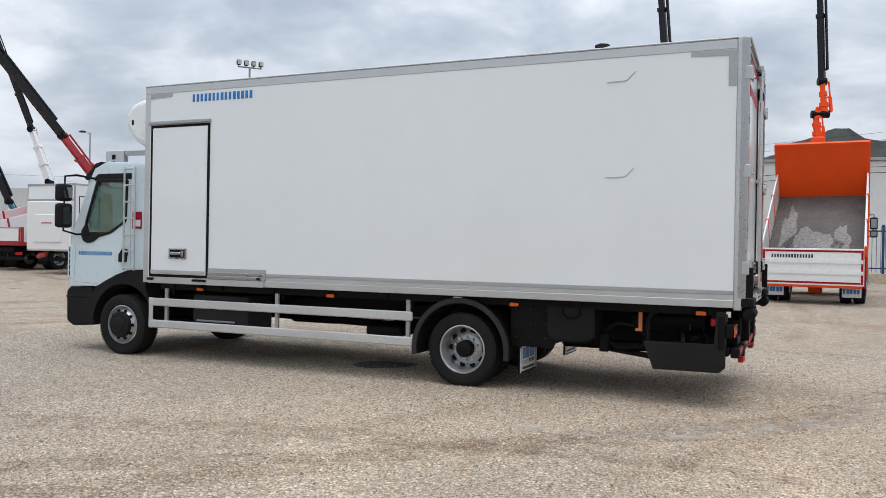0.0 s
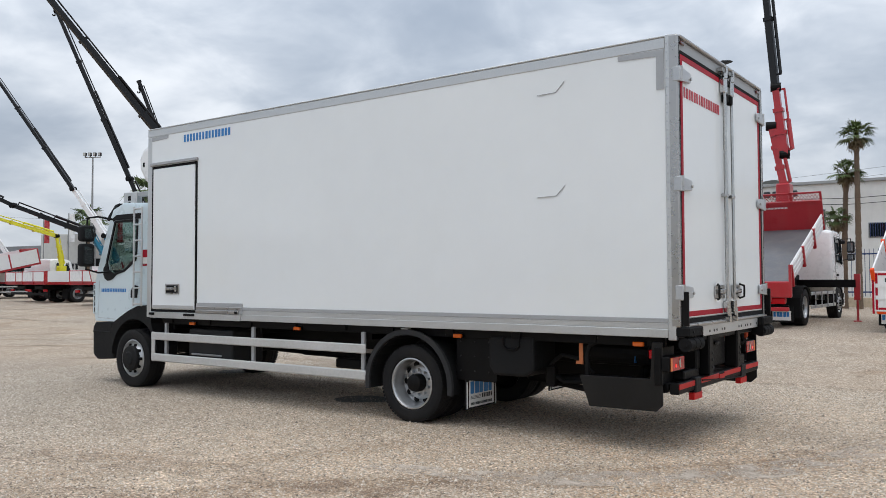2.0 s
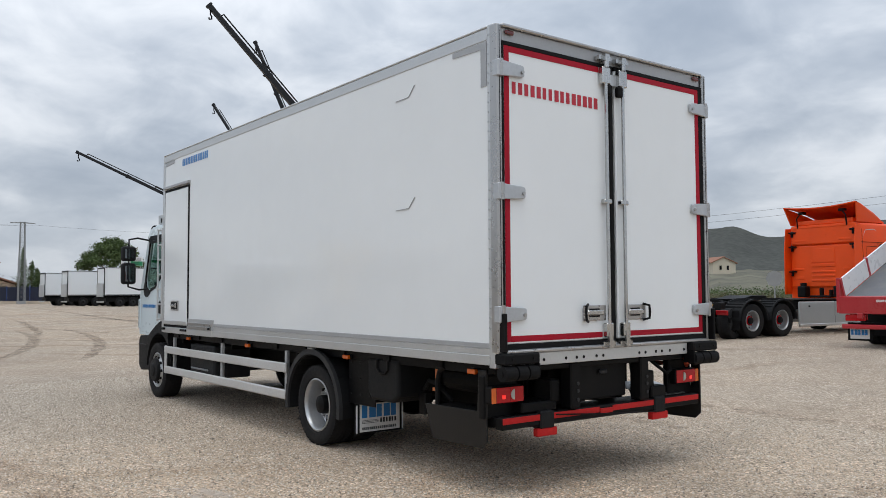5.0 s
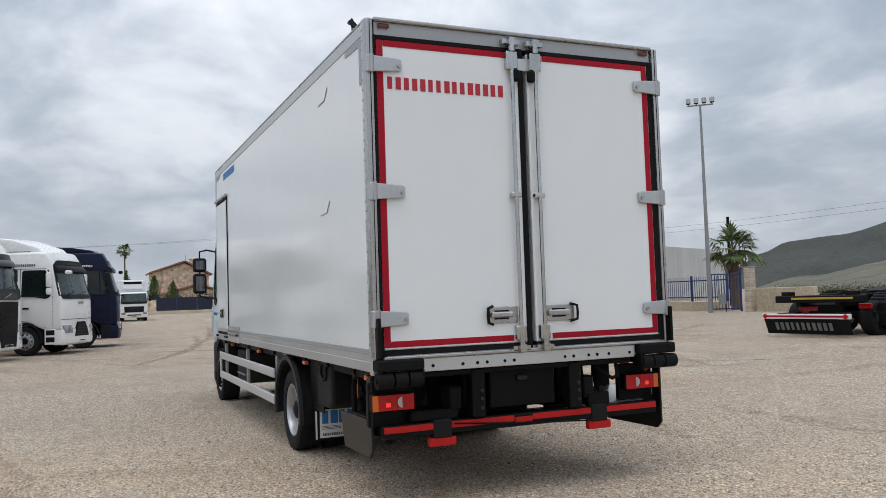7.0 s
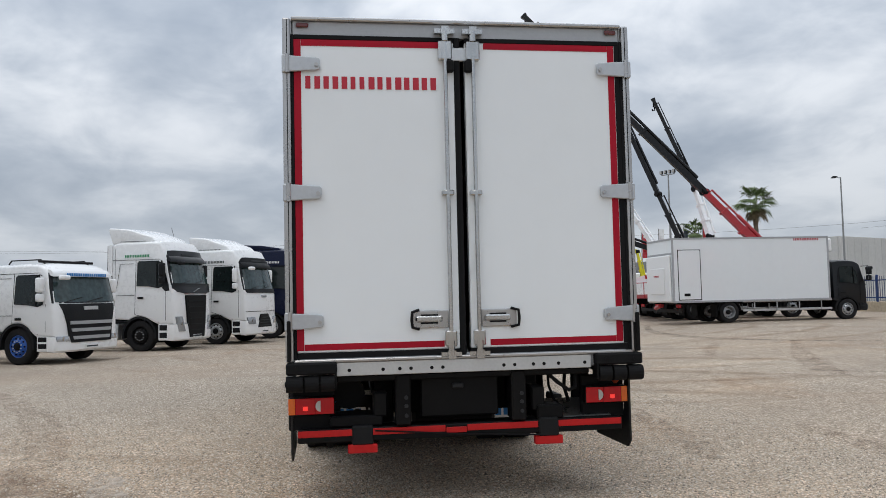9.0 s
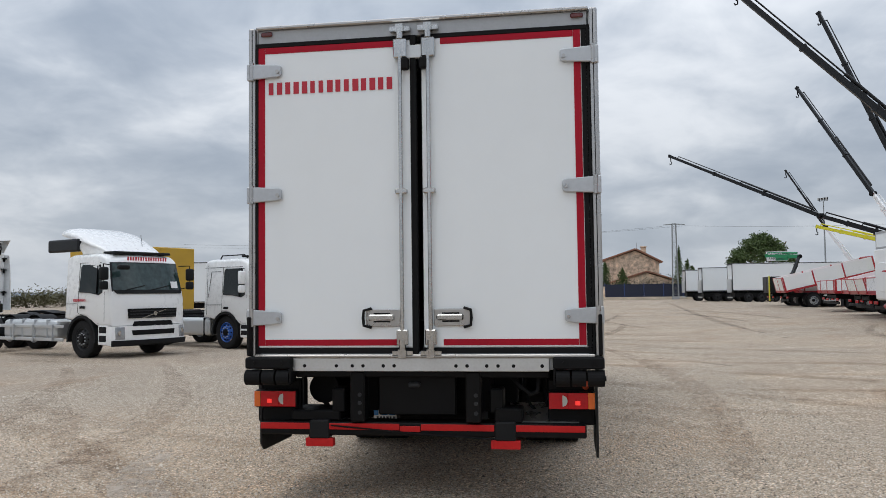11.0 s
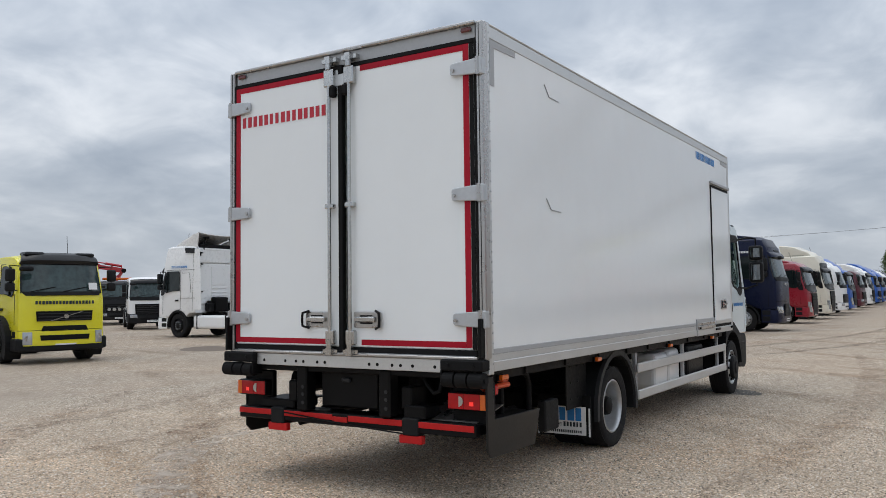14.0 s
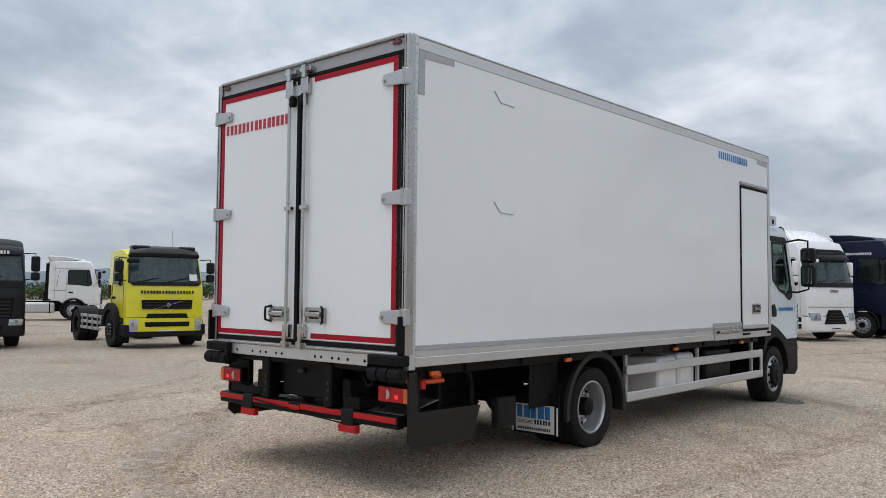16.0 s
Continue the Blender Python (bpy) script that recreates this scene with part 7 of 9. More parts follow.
# white box truck with a black cab
def black_cab_truck():
    T = thing("box_truck", "white refrigerated box truck with black cab and tail lift", "truck", pose(-25.7, 19.9, gz(-25, 16), 0, 0, 90))
    cab(T, BLACK_PAINT, roof=2.42, back=-0.55, nose=1.08, sill=0.85, w=2.2, ws=(1.5, 2.15), r=0.41)
    chassis(T, -7.0, [-5.1], 0.41, tank=False, guard=True, w=2.3)
    x0, x1, z0, z1 = -7.45, -0.8, 0.82, 3.36
    part("cargo_box", rounded(0.02, (x0, x1, -1.22, 1.22, z0, z1)), WHITE_GRP, T, "white insulated cargo box")
    e = bmesh.new()
    for s in (-1, 1):
        for z in (z0 + 0.03, z1 - 0.03):
            bx(e, x0, x1, s * 1.22 - 0.012, s * 1.22 + 0.012, z - 0.035, z + 0.035)
        for x in (x0 + 0.03, x1 - 0.03):
            bx(e, x - 0.04, x + 0.04, s * 1.22 - 0.01, s * 1.22 + 0.01, z0, z1)
    for z in (z1 - 0.04, 2.75):
        bx(e, x0 - 0.012, x0 + 0.012, -1.2, 1.2, z - 0.04, z + 0.04)
    part("box_trim", e, ALU_DULL, T)
    for s in (-1, 1):
        D = part("side_door", rounded(0.01, (-7.2, -6.3, s * 1.22 - 0.02, s * 1.22 + 0.02, z0 + 0.12, z0 + 2.05)), WHITE_GRP, T)
        g = bmesh.new()
        for a in ((-7.225, -7.2, 0), (-6.3, -6.275, 0)):
            bx(g, a[0], a[1], s * 1.22 - 0.014, s * 1.22 + 0.014, z0 + 0.095, z0 + 2.075)
        for z in (z0 + 0.108, z0 + 2.062):
            bx(g, -7.2, -6.3, s * 1.22 - 0.014, s * 1.22 + 0.014, z - 0.015, z + 0.015)
        part("door_seal", g, RUBBER, D)
        part("door_lock", rounded(0.01, (-7.0, -6.75, s * 1.245 - 0.008, s * 1.245 + 0.008, z0 + 0.25, z0 + 0.36)), BLACK, D)
    part("tail_lift", rounded(0.03, (x0 - 0.10, x0 - 0.02, -1.15, 1.15, 0.86, 2.7)), WHITE_PAINT, T, "raised white tail lift platform")
    part("lift_panel", rounded(0.03, (x0 - 0.14, x0 - 0.10, -0.7, 0.7, 1.15, 2.2)), WHITE_PAINT, T)
    part("lettering", blocks(0.55, 0.06, 15, seed=4), RED_VINYL, T, m=pose(x0 - 0.142, 0.3, 1.85, 0, 0, -90))
    part("lettering", blocks(1.1, 0.09, 15, seed=4), RED_VINYL, T, m=pose(-2.6 + 1.6, -1.223 + 2.446, 3.2, 0, 0, 180))
    part("lettering", blocks(1.1, 0.09, 15, seed=4), RED_VINYL, T, m=pose(-2.3, -1.223, 3.2))
    part("refrigeration_unit", rounded(0.06, (x1, x1 + 0.42, -0.85, 0.85, 2.75, 3.3), seg=2), WHITE_PAINT, T)
    part("red_ram", tube([(x0 + 0.1, 0.3, 0.7), (x0 + 0.1, 0.75, 0.6)], 0.09, 10), RED_PAINT, T)


black_cab_truck()


# ---- tippers and crane trucks ----
def tipper(label, x, y, head, bedw, side_mat, frame_mat, board_mat, tail, hinge_z, angle, length, cab_paint, board=(0.0, 1.6), tail_mat=None, dirty=False, mesh_top=False, r=0.48, wb=3.6, side_h=0.62, axle=1.2):
    """A tipper whose tail end is at the origin and which looks to +x; the bed is raised by angle degrees."""
    T = thing("tipper_truck", label, "truck", pose(x, y, gz(x, y), 0, 0, head))
    fx = wb + axle
    C = new("cab_frame")
    C.matrix_basis = pose(fx, 0, 0)
    cab(C, cab_paint, roof=2.75, back=-0.75, nose=1.3, sill=1.0, w=2.35, ws=(1.75, 2.5), r=r)
    chassis(C, -fx + 0.25, [-wb], r, tank=False, guard=True, w=2.4)
    for o in list(C.children):
        o.parent = T
        o.matrix_basis = pose(fx, 0, 0) @ o.matrix_basis
    bpy.data.objects.remove(C)
    h = bedw / 2
    tilt = Matrix.Translation((0.15, 0, hinge_z)) @ Matrix.Rotation(radians(-angle), 4, "Y")
    part("bed_floor", rounded(0.01, (-0.15, length, -h + 0.04, h - 0.04, -0.06, 0.0)), mat("dusty_dark_bed", (0.12, 0.105, 0.097), 0.9, vary=0.5, scale=2.2, dirt=0.2) if dirty else SILVER_BED, T, "worn steel bed floor", m=tilt)
    part("bed_frame", rounded(0.01, (-0.1, length, -0.45, -0.33, -0.26, -0.06), (-0.1, length, 0.33, 0.45, -0.26, -0.06), (-0.2, -0.12, -h, h, -0.22, 0.0)), frame_mat, T, m=tilt)
    for s in (-1, 1):
        y0, y1 = sorted((s * h, s * (h - 0.04)))
        W = part("side_board", rounded(0.008, (0.0, length - 0.05, y0, y1, 0.0, side_h)), side_mat, T, "hinged side board", m=tilt)
        rib = bmesh.new()
        for z in (0.15, 0.32, 0.5):
            bx(rib, 0.02, length - 0.07, s * h - 0.012, s * h + 0.012, z * side_h / 0.62, z * side_h / 0.62 + 0.05)
        part("board_ribs", rib, side_mat, W)
        for x_ in (0.03, length / 3, 2 * length / 3):
            part("board_post", rounded(0.006, (x_ - 0.04, x_ + 0.04, s * h - 0.05, s * h + 0.03, -0.1, side_h + 0.01)), frame_mat, W)
    part("headboard", rounded(0.01, (length - 0.04, length + 0.02, -h, h, -0.05 + board[0], board[1])), board_mat, T, "steel headboard", m=tilt)
    rb = bmesh.new()
    for s in (-1, 1):
        bx(rb, length - 0.07, length - 0.03, s * h - 0.04, s * h + 0.04, board[0], board[1] + 0.02)
    bx(rb, length - 0.08, length + 0.03, -h - 0.03, h + 0.03, board[1] - 0.02, board[1] + 0.05)
    part("headboard_edge", rb, board_mat, T, m=tilt)
    if mesh_top:
        ms = bmesh.new()
        n_ = 26
        for i in range(n_):
            a = -h + bedw * i / n_
            for d in (1, -1):
                beam(ms, (length, a, board[1] + 0.02 if d > 0 else board[1] + 0.26), (length, a + bedw / n_ * 2 if i < n_ - 1 else h, board[1] + 0.26 if d > 0 else board[1] + 0.02), 0.012, 0.012)
        bx(ms, length - 0.02, length + 0.02, -h, h, board[1] + 0.25, board[1] + 0.30)
        for yy in (-h, -0.4, 0.4, h):
            bx(ms, length - 0.02, length + 0.02, yy - 0.03, yy + 0.03, board[1], board[1] + 0.3)
        part("mesh_guard", ms, board_mat, T, "expanded mesh guard", m=tilt)
    if tail:
        W = part("tailgate", rounded(0.01, (-0.08, -0.03, -h, h, hinge_z + tail[0], hinge_z + tail[1])), tail_mat or side_mat, T, "ribbed tailgate with coloured border", m=pose(0, 0, 0))
        hh = tail[1] - tail[0]
        rb2 = bmesh.new()
        for k in (0.3, 0.6):
            bx(rb2, -0.10, -0.08, -h + 0.05, h - 0.05, hinge_z + tail[0] + hh * k, hinge_z + tail[0] + hh * k + 0.09)
        part("gate_ribs", rb2, side_mat, W)
        br = bmesh.new()
        za, zb = hinge_z + tail[0], hinge_z + tail[1]
        for s in (-1, 1):
            bx(br, -0.084, -0.08, s * (h - 0.07) - 0.025, s * (h - 0.07) + 0.025, za + 0.04, zb - 0.04)
            bx(br, -0.106, -0.03, s * h - 0.02, s * h + 0.02, za - 0.05, zb + 0.03)
        for z in (za + 0.04, zb - 0.09):
            bx(br, -0.084, -0.08, -h + 0.1, h - 0.1, z, z + 0.05)
        part("gate_border", br, RED_TAPE, W)
        part("lettering", blocks(1.0, 0.09, 15, seed=4), DARK_VINYL, W, m=pose(-0.085, 0.95, zb - 0.24, 0, 0, -90))
    # tail underrun, lamps and flaps
    part("underrun_bar", rounded(0.02, (-0.05, 0.05, -1.15, 1.15, 0.42, 0.52)), frame_mat, T)
    for s in (-1, 1):
        part("tail_lamp", rounded(0.01, (-0.02, 0.05, s * 0.85 - 0.22, s * 0.85 + 0.22, 0.60, 0.74)), RED_LENS, T)
        F = part("mud_flap", rounded(0.005, (0.30, 0.32, s * 0.9 - 0.28, s * 0.9 + 0.28, 0.14, 0.55)), RUBBER, T)
        part("flap_plate", rounded(0.0, (0.294, 0.299, s * 0.9 - 0.22, s * 0.9 + 0.22, 0.18, 0.42)), WHITE_VINYL, F)
        part("flap_lettering", blocks(0.4, 0.12, 5, seed=8, ratio=0.9), BLUE_VINYL, F, m=pose(0.293, s * 0.9 + 0.2, 0.27, 0, 0, -90))
    if dirty:
        for seed, x0_, x1_, yc, wd in ((1, 0.05, length * 0.55, 0.1, 0.75), (2, 0.1, length * 0.82, 0.72, 0.22), (3, 0.1, length * 0.6, -0.6, 0.25)):
            rnd = random.Random(seed)
            outline = []
            for i in range(28):
                a = 2 * math.pi * i / 28
                k = rnd.uniform(0.72, 1.12)
                outline.append(((x0_ + x1_) / 2 + (x1_ - x0_) / 2 * k * math.cos(a), yc + wd * k * math.sin(a)))
            sm = bmesh.new()
            lo, hi = ([sm.verts.new((max(0.02, x_), min(h - 0.06, y_), z_)) for x_, y_ in outline] for z_ in (0.001, 0.005))
            sm.faces.new(hi)
            for i in range(28):
                sm.faces.new((lo[i - 1], lo[i], hi[i], hi[i - 1]))
            part("dust_smear", sm, mat("dried_lime_dust", (0.27, 0.25, 0.235), 0.95, vary=0.6, scale=2.2), T, "dried pale dust on the bed floor", m=tilt)
    return T


tipper("tipper truck with raised orange headboard and white sides", 0.53, 13.05, 86.5, 2.4, WHITE_PAINT, ORANGE, ORANGE, (-0.32, 0.60), 0.8, 31, 4.2, WHITE_PAINT, board=(0.0, 1.65), dirty=True, side_h=0.75)
RT = tipper("red tipper truck with raised bed and white side boards", -3.75, 13.4, 90, 2.4, WHITE_PAINT, RED_PAINT, RED_PAINT, None, 1.12, 22, 4.15, WHITE_PAINT, board=(0.0, 0.82), mesh_top=True, side_h=0.46, wb=4.6, axle=1.55)
# red tail panel under the end of the bed, with its lettering
TP = part("tail_panel", solid([(-0.06, 0.76), (-0.08, 1.15), (0.0, 1.17), (0.12, 1.1), (0.1, 0.76)], -1.2, 1.2, 0.015), RED_PAINT, RT, "red tail panel under the raised bed")
part("lettering", blocks(0.66, 0.05, 15, seed=4), WHITE_VINYL, TP, m=pose(-0.083, 0.33, 1.03, 0, 0, -90))
for s in (-1, 1):
    part("tail_post", rounded(0.01, (-0.08, 0.0, s * 1.2 - 0.035, s * 1.2 + 0.035, 0.78, 1.58)), RED_PAINT, TP)
    part("pin_bracket", rounded(0.01, (-0.10, -0.03, s * 0.7 - 0.06, s * 0.7 + 0.06, 0.66, 0.78)), RED_PAINT, TP)
part("lettering", blocks(0.6, 0.05, 15, seed=4), WHITE_VINYL, RT, "line of white lettering on the headboard", m=Matrix.Translation((0.15, 0, 1.12)) @ Matrix.Rotation(radians(-22), 4, "Y") @ pose(4.105, 0.30, 0.66, 0, 0, -90))
# stabiliser beam with its red leg, standing out on the east side
part("stabiliser_beam", rounded(0.01, (3.9, 4.1, -2.01, 0.9, 0.98, 1.2)), BLACK, RT, "black stabiliser beam")
part("stabiliser_leg", rounded(0.01, (3.92, 4.08, -2.12, -1.96, 0.62, 1.36), (3.97, 4.03, -2.07, -2.01, 0.04, 0.62), (3.9, 4.1, -2.14, -1.94, 0.0, 0.05)), RED_PAINT, RT, "red stabiliser leg")
part("crane_base", rounded(0.03, (3.75, 4.3, -0.45, 0.45, 0.9, 1.35)), BLACK, RT)


def boom(T, pts, sizes, mats, rams=True):
    """A folding loader crane boom: square sections between points given in the thing's own frame."""
    for (a, b), sz, m_ in zip(zip(pts, pts[1:]), sizes, mats):
        a, b = Vector(a), Vector(b)
        d = (b - a).normalized()
        side = Vector((0, 1, 0)) if abs(d.y) < 0.7 else Vector((1, 0, 0))
        up = d.cross(side).normalized()
        L = (b - a).length
        n_ = 3
        B = part("boom_section", beam(bmesh.new(), a, a + d * L * 1.04 / n_, sz * 0.66, sz * 0.78), m_, T, "telescopic crane boom section")
        for i in range(n_):
            k = 1 - 0.13 * i
            p, q = a + d * L * i / n_, a + d * L * (i + 1.04) / n_
            if i:
                part("inner_boom", beam(bmesh.new(), p, q, sz * k * 0.66, sz * k * 0.78), m_, B)
            part("boom_collar", beam(bmesh.new(), q - d * 0.12, q, sz * k * 0.8, sz * k * 1.0), m_, B)
        off = up * sz * (0.72 if up.z > 0 else -0.72)
        rod = bmesh.new()
        cyl(rod, a + off + d * L * 0.06, a + off + d * L * 0.5, sz * 0.2, 8)
        cyl(rod, a + off + d * L * 0.5, a + off + d * L * 0.95, sz * 0.1, 8)
        for k in (0.06, 0.5, 0.95):
            beam(rod, a + d * L * k, a + off * 1.1 + d * L * k, 0.05, 0.05)
        part("hydraulic_ram", rod, m_, B)
    for p in pts[1:-1]:
        p, k = Vector(p), sizes[0] * 0.5
        part("boom_joint", cyl(bmesh.new(), p + Vector((-k, -k * 0.3, 0)), p + Vector((k, k * 0.3, 0)), sizes[0] * 0.5, 14), BLACK, T)
    tip = Vector(pts[-1])
    part("hook", tube([tip, tip + Vector((0, 0, -0.35)), tip + Vector((0.06, 0, -0.42)), tip + Vector((0.06, 0, -0.55)), tip + Vector((-0.05, 0, -0.58)), tip + Vector((-0.08, 0, -0.5))], 0.035, 6), BLACK, T, "load hook")


def flatbed(label, x, y, head, paint, side_mat, trim, length=6.0, bed=1.15, gate=0.6, name="crane_truck", tilt=0.0):
    T = thing(name, label, "truck", pose(x, y, gz(x, y), 0, 0, head))
    fx = length + 1.3
    C = new("cab_frame")
    cab(C, paint, roof=2.8, back=-0.75, nose=1.3, sill=1.0, w=2.35, ws=(1.75, 2.5))
    chassis(C, -fx + 0.3, [-fx + 1.9], 0.48, tank=False, guard=True, w=2.4)
    for o in list(C.children):
        o.parent = T
        o.matrix_basis = pose(fx, 0, 0) @ o.matrix_basis
    bpy.data.objects.remove(C)
    t = Matrix.Translation((0, 0, bed)) @ Matrix.Rotation(radians(-tilt), 4, "Y")
    part("bed", rounded(0.01, (0, length, -1.22, 1.22, -0.14, 0.0)), trim, T, "flat load bed", m=t)
    for s in (-1, 1):
        W = part("side_board", rounded(0.01, (0.02, length - 0.05, s * 1.22 - 0.03, s * 1.22 + 0.01, 0.0, gate)), side_mat, T, "hinged side board", m=t)
        for i in range(4):
            xx = 0.06 + (length - 0.15) * i / 3
            part("board_post", rounded(0.006, (xx - 0.05, xx + 0.05, s * 1.22 - 0.045, s * 1.22 + 0.03, -0.12, gate + 0.01)), trim, W)
    W = part("tailgate", rounded(0.01, (-0.03, 0.01, -1.16, 1.16, 0.0, gate)), side_mat, T, "tailgate", m=t)
    br = bmesh.new()
    for yy in (-1.17, 0, 1.17):
        bx(br, -0.045, 0.0, yy - 0.03, yy + 0.03, -0.1, gate)
    for z in (0.0, gate - 0.05):
        bx(br, -0.036, -0.03, -1.14, 1.14, z, z + 0.04)
    part("gate_border", br, trim, W)
    part("headboard", rounded(0.01, (length - 0.05, length, -1.2, 1.2, 0.0, 1.0)), side_mat if tilt == 0 else trim, T, m=t)
    return T


def crane_on(T, world_pts, sizes, mats):
    inv = T.matrix_basis.inverted()
    pts = [inv @ Vector(p) for p in world_pts]
    base = pts[0]
    part("crane_column", rounded(0.03, (base.x - 0.25, base.x + 0.25, base.y - 0.25, base.y + 0.25, 0.9, base.z), (base.x - 0.3, base.x + 0.3, -1.1, 1.1, 0.9, 1.2)), mats[0], T, "crane column")
    boom(T, pts, sizes, mats)


# loader cranes with raised booms in the north-west row
A = flatbed("white dropside truck with raised black and red crane", -29.7, 13.4, 90, WHITE_PAINT, WHITE_PAINT, RED_PAINT, 5.2)
crane_on(A, [(-29.7, 19.4, 2.6), (-29.7, 19.2, 3.5), (-29.95, 16.6, 6.2), (-31.3, 8.6, 14.75)], (0.34, 0.46, 0.38), (RED_PAINT, RED_PAINT, BLACK_PAINT))
W_ = flatbed("white dropside truck with tilted bed and short crane", -32.9, 13.7, 90, WHITE_PAINT, WHITE_PAINT, RED_PAINT, 5.2, tilt=14)
crane_on(W_, [(-32.6, 18.9, 2.4), (-32.4, 18.0, 4.3), (-33.4, 17.8, 6.8), (-33.8, 15.9, 11.5)], (0.3, 0.38, 0.26), (WHITE_PAINT, WHITE_PAINT, BLACK_PAINT))
B_ = flatbed("white dropside truck with raised black crane", -36.1, 14.4, 90, WHITE_PAINT, WHITE_PAINT, RED_PAINT, 5.2)
crane_on(B_, [(-35.6, 19.0, 2.4), (-35.4, 18.2, 3.4), (-36.2, 17.0, 6.9), (-39.0, 14.3, 16.0)], (0.3, 0.38, 0.30), (TEAL, BLACK_PAINT, BLACK_PAINT))
E_ = flatbed("white dropside truck with white and black crane", -42.4, 15.2, 90, WHITE_PAINT, WHITE_PAINT, RED_PAINT, 5.2)
crane_on(E_, [(-42.3, 20.2, 2.6), (-42.2, 19.3, 4.2), (-43.95, 18.3, 7.0), (-48.8, 15.7, 14.4)], (0.3, 0.36, 0.28), (TEAL, WHITE_PAINT, BLACK_PAINT))
F_ = flatbed("white dropside truck with short black crane", -57.4, 17.6, 90, WHITE_PAINT, WHITE_PAINT, RED_PAINT, 5.2)
crane_on(F_, [(-58.5, 23.0, 2.6), (-59.4, 22.2, 3.2), (-60.2, 20.4, 6.3), (-61.1, 17.9, 10.85)], (0.3, 0.3, 0.22), (BLACK_PAINT, WHITE_PAINT, BLACK_PAINT))
D_ = flatbed("white and red dropside truck with long low black crane", -45.9, 16.0, 90, WHITE_PAINT, WHITE_PAINT, RED_PAINT, 5.5)
crane_on(D_, [(-45.5, 21.5, 2.8), (-45.4, 20.4, 4.4), (-47.0, 16.3, 6.05), (-54.3, 8.4, 11.2)], (0.34, 0.42, 0.3), (TEAL, BLACK_PAINT, BLACK_PAINT))
# cranes of the two tippers
ORC = thing("loader_crane", "orange loader crane with black boom behind the tipper cab", "crane", pose(0.62, 18.0, gz(0, 18)))
part("crane_column", rounded(0.04, (-0.2, 0.2, -0.25, 0.25, 0.0, 4.8)), ORANGE, ORC)
boom(ORC, [(0, 0, 4.7), (-0.08, -0.05, 5.5), (0.17, 0.0, 5.5), (0.08, 0.0, 6.5), (-0.15, 0.1, 12.5)], (0.24, 0.26, 0.26, 0.22), (ORANGE, ORANGE, ORANGE, BLACK_PAINT))
RDC = thing("loader_crane", "red loader crane with black boom behind the tipper cab", "crane", pose(-3.8, 18.2, gz(-3, 18)))
part("crane_column", rounded(0.04, (-0.2, 0.2, -0.25, 0.25, 0.0, 4.1)), RED_PAINT, RDC)
boom(RDC, [(0, 0, 4.0), (-0.35, -0.05, 5.9), (0.02, 0.0, 5.0), (-0.2, 0.0, 7.1), (-0.75, 0.1, 13.5)], (0.28, 0.26, 0.34, 0.26), (RED_PAINT, RED_PAINT, RED_PAINT, BLACK_PAINT))


# ---- surroundings ----
FOLIAGE = mat("dark_green_foliage", (0.085, 0.125, 0.04), 0.6, vary=0.45, scale=3, spec=0.3)
PALM_LEAF = mat("palm_frond_green", (0.12, 0.165, 0.06), 0.55, vary=0.4, scale=3, spec=0.3)
PALM_DEAD = mat("dry_palm_frond", (0.20, 0.15, 0.085), 0.85, vary=0.4, scale=4)
BARK = mat("palm_bark", (0.15, 0.105, 0.07), 0.9, vary=0.4, scale=5, bump=0.6, bscale=14)
SCRUB = mat("dry_scrub", (0.13, 0.12, 0.06), 0.9, vary=0.5, scale=1.5)
HILL = mat("scrubby_hillside", (0.075, 0.078, 0.07), 0.95, vary=0.5, scale=0.05, spec=0.1)
# distance haze is painted into this blue-grey base colour
FAR_HILL = mat("haze_tinted_far_hillside", (0.20, 0.235, 0.27), 0.95, vary=0.25, scale=0.02, spec=0.1)
FIELD = mat("dry_grass_field", (0.13, 0.122, 0.08), 0.95, vary=0.75, scale=0.35, bump=0.4, bscale=5)
POLE = mat("galvanised_pole", (0.30, 0.31, 0.31), 0.55, 0.4, vary=0.15)
FENCE_BLUE = mat("blue_fence_paint", (0.014, 0.04, 0.15), 0.4, vary=0.15)
RENDER_WHITE = mat("white_rendered_wall", (0.74, 0.73, 0.70), 0.85, vary=0.08, scale=0.6, bump=0.05, dirt=0.1)
CONCRETE = mat("grey_concrete_panel", (0.36, 0.37, 0.37), 0.85, vary=0.12, scale=0.7, bump=0.08, dirt=0.08, per_piece=0.04)
STONE = mat("beige_stone_wall", (0.60, 0.51, 0.40), 0.9, vary=0.45, scale=2.2, bump=0.5, bscale=4, per_piece=0.12)
RUBBLE = mat("brown_rubble_stone", (0.74, 0.57, 0.42), 0.9, vary=0.75, scale=7, bump=0.8, bscale=4)
TERRACOTTA = mat("terracotta_tiles", (0.30, 0.14, 0.085), 0.85, vary=0.3, scale=4, bump=0.3, bscale=8)
HEDGE = mat("dark_hedge", (0.016, 0.026, 0.016), 0.9, vary=0.5, scale=3, spec=0.15)
BLUE_SHEET = mat("dark_blue_fence_sheet", (0.008, 0.013, 0.036), 0.5, vary=0.2)


def mesh_of(name, verts, faces, material):
    me = bpy.data.meshes.new(name)
    me.from_pydata(verts, [], faces)
    me.update()
    me.materials.append(material)
    return me


def bearing(cx, cy, left, dist):
    """A place seen from (cx, cy), left degrees to the left of +y and dist away."""
    return cx - dist * math.sin(radians(left)), cy + dist * math.cos(radians(left))


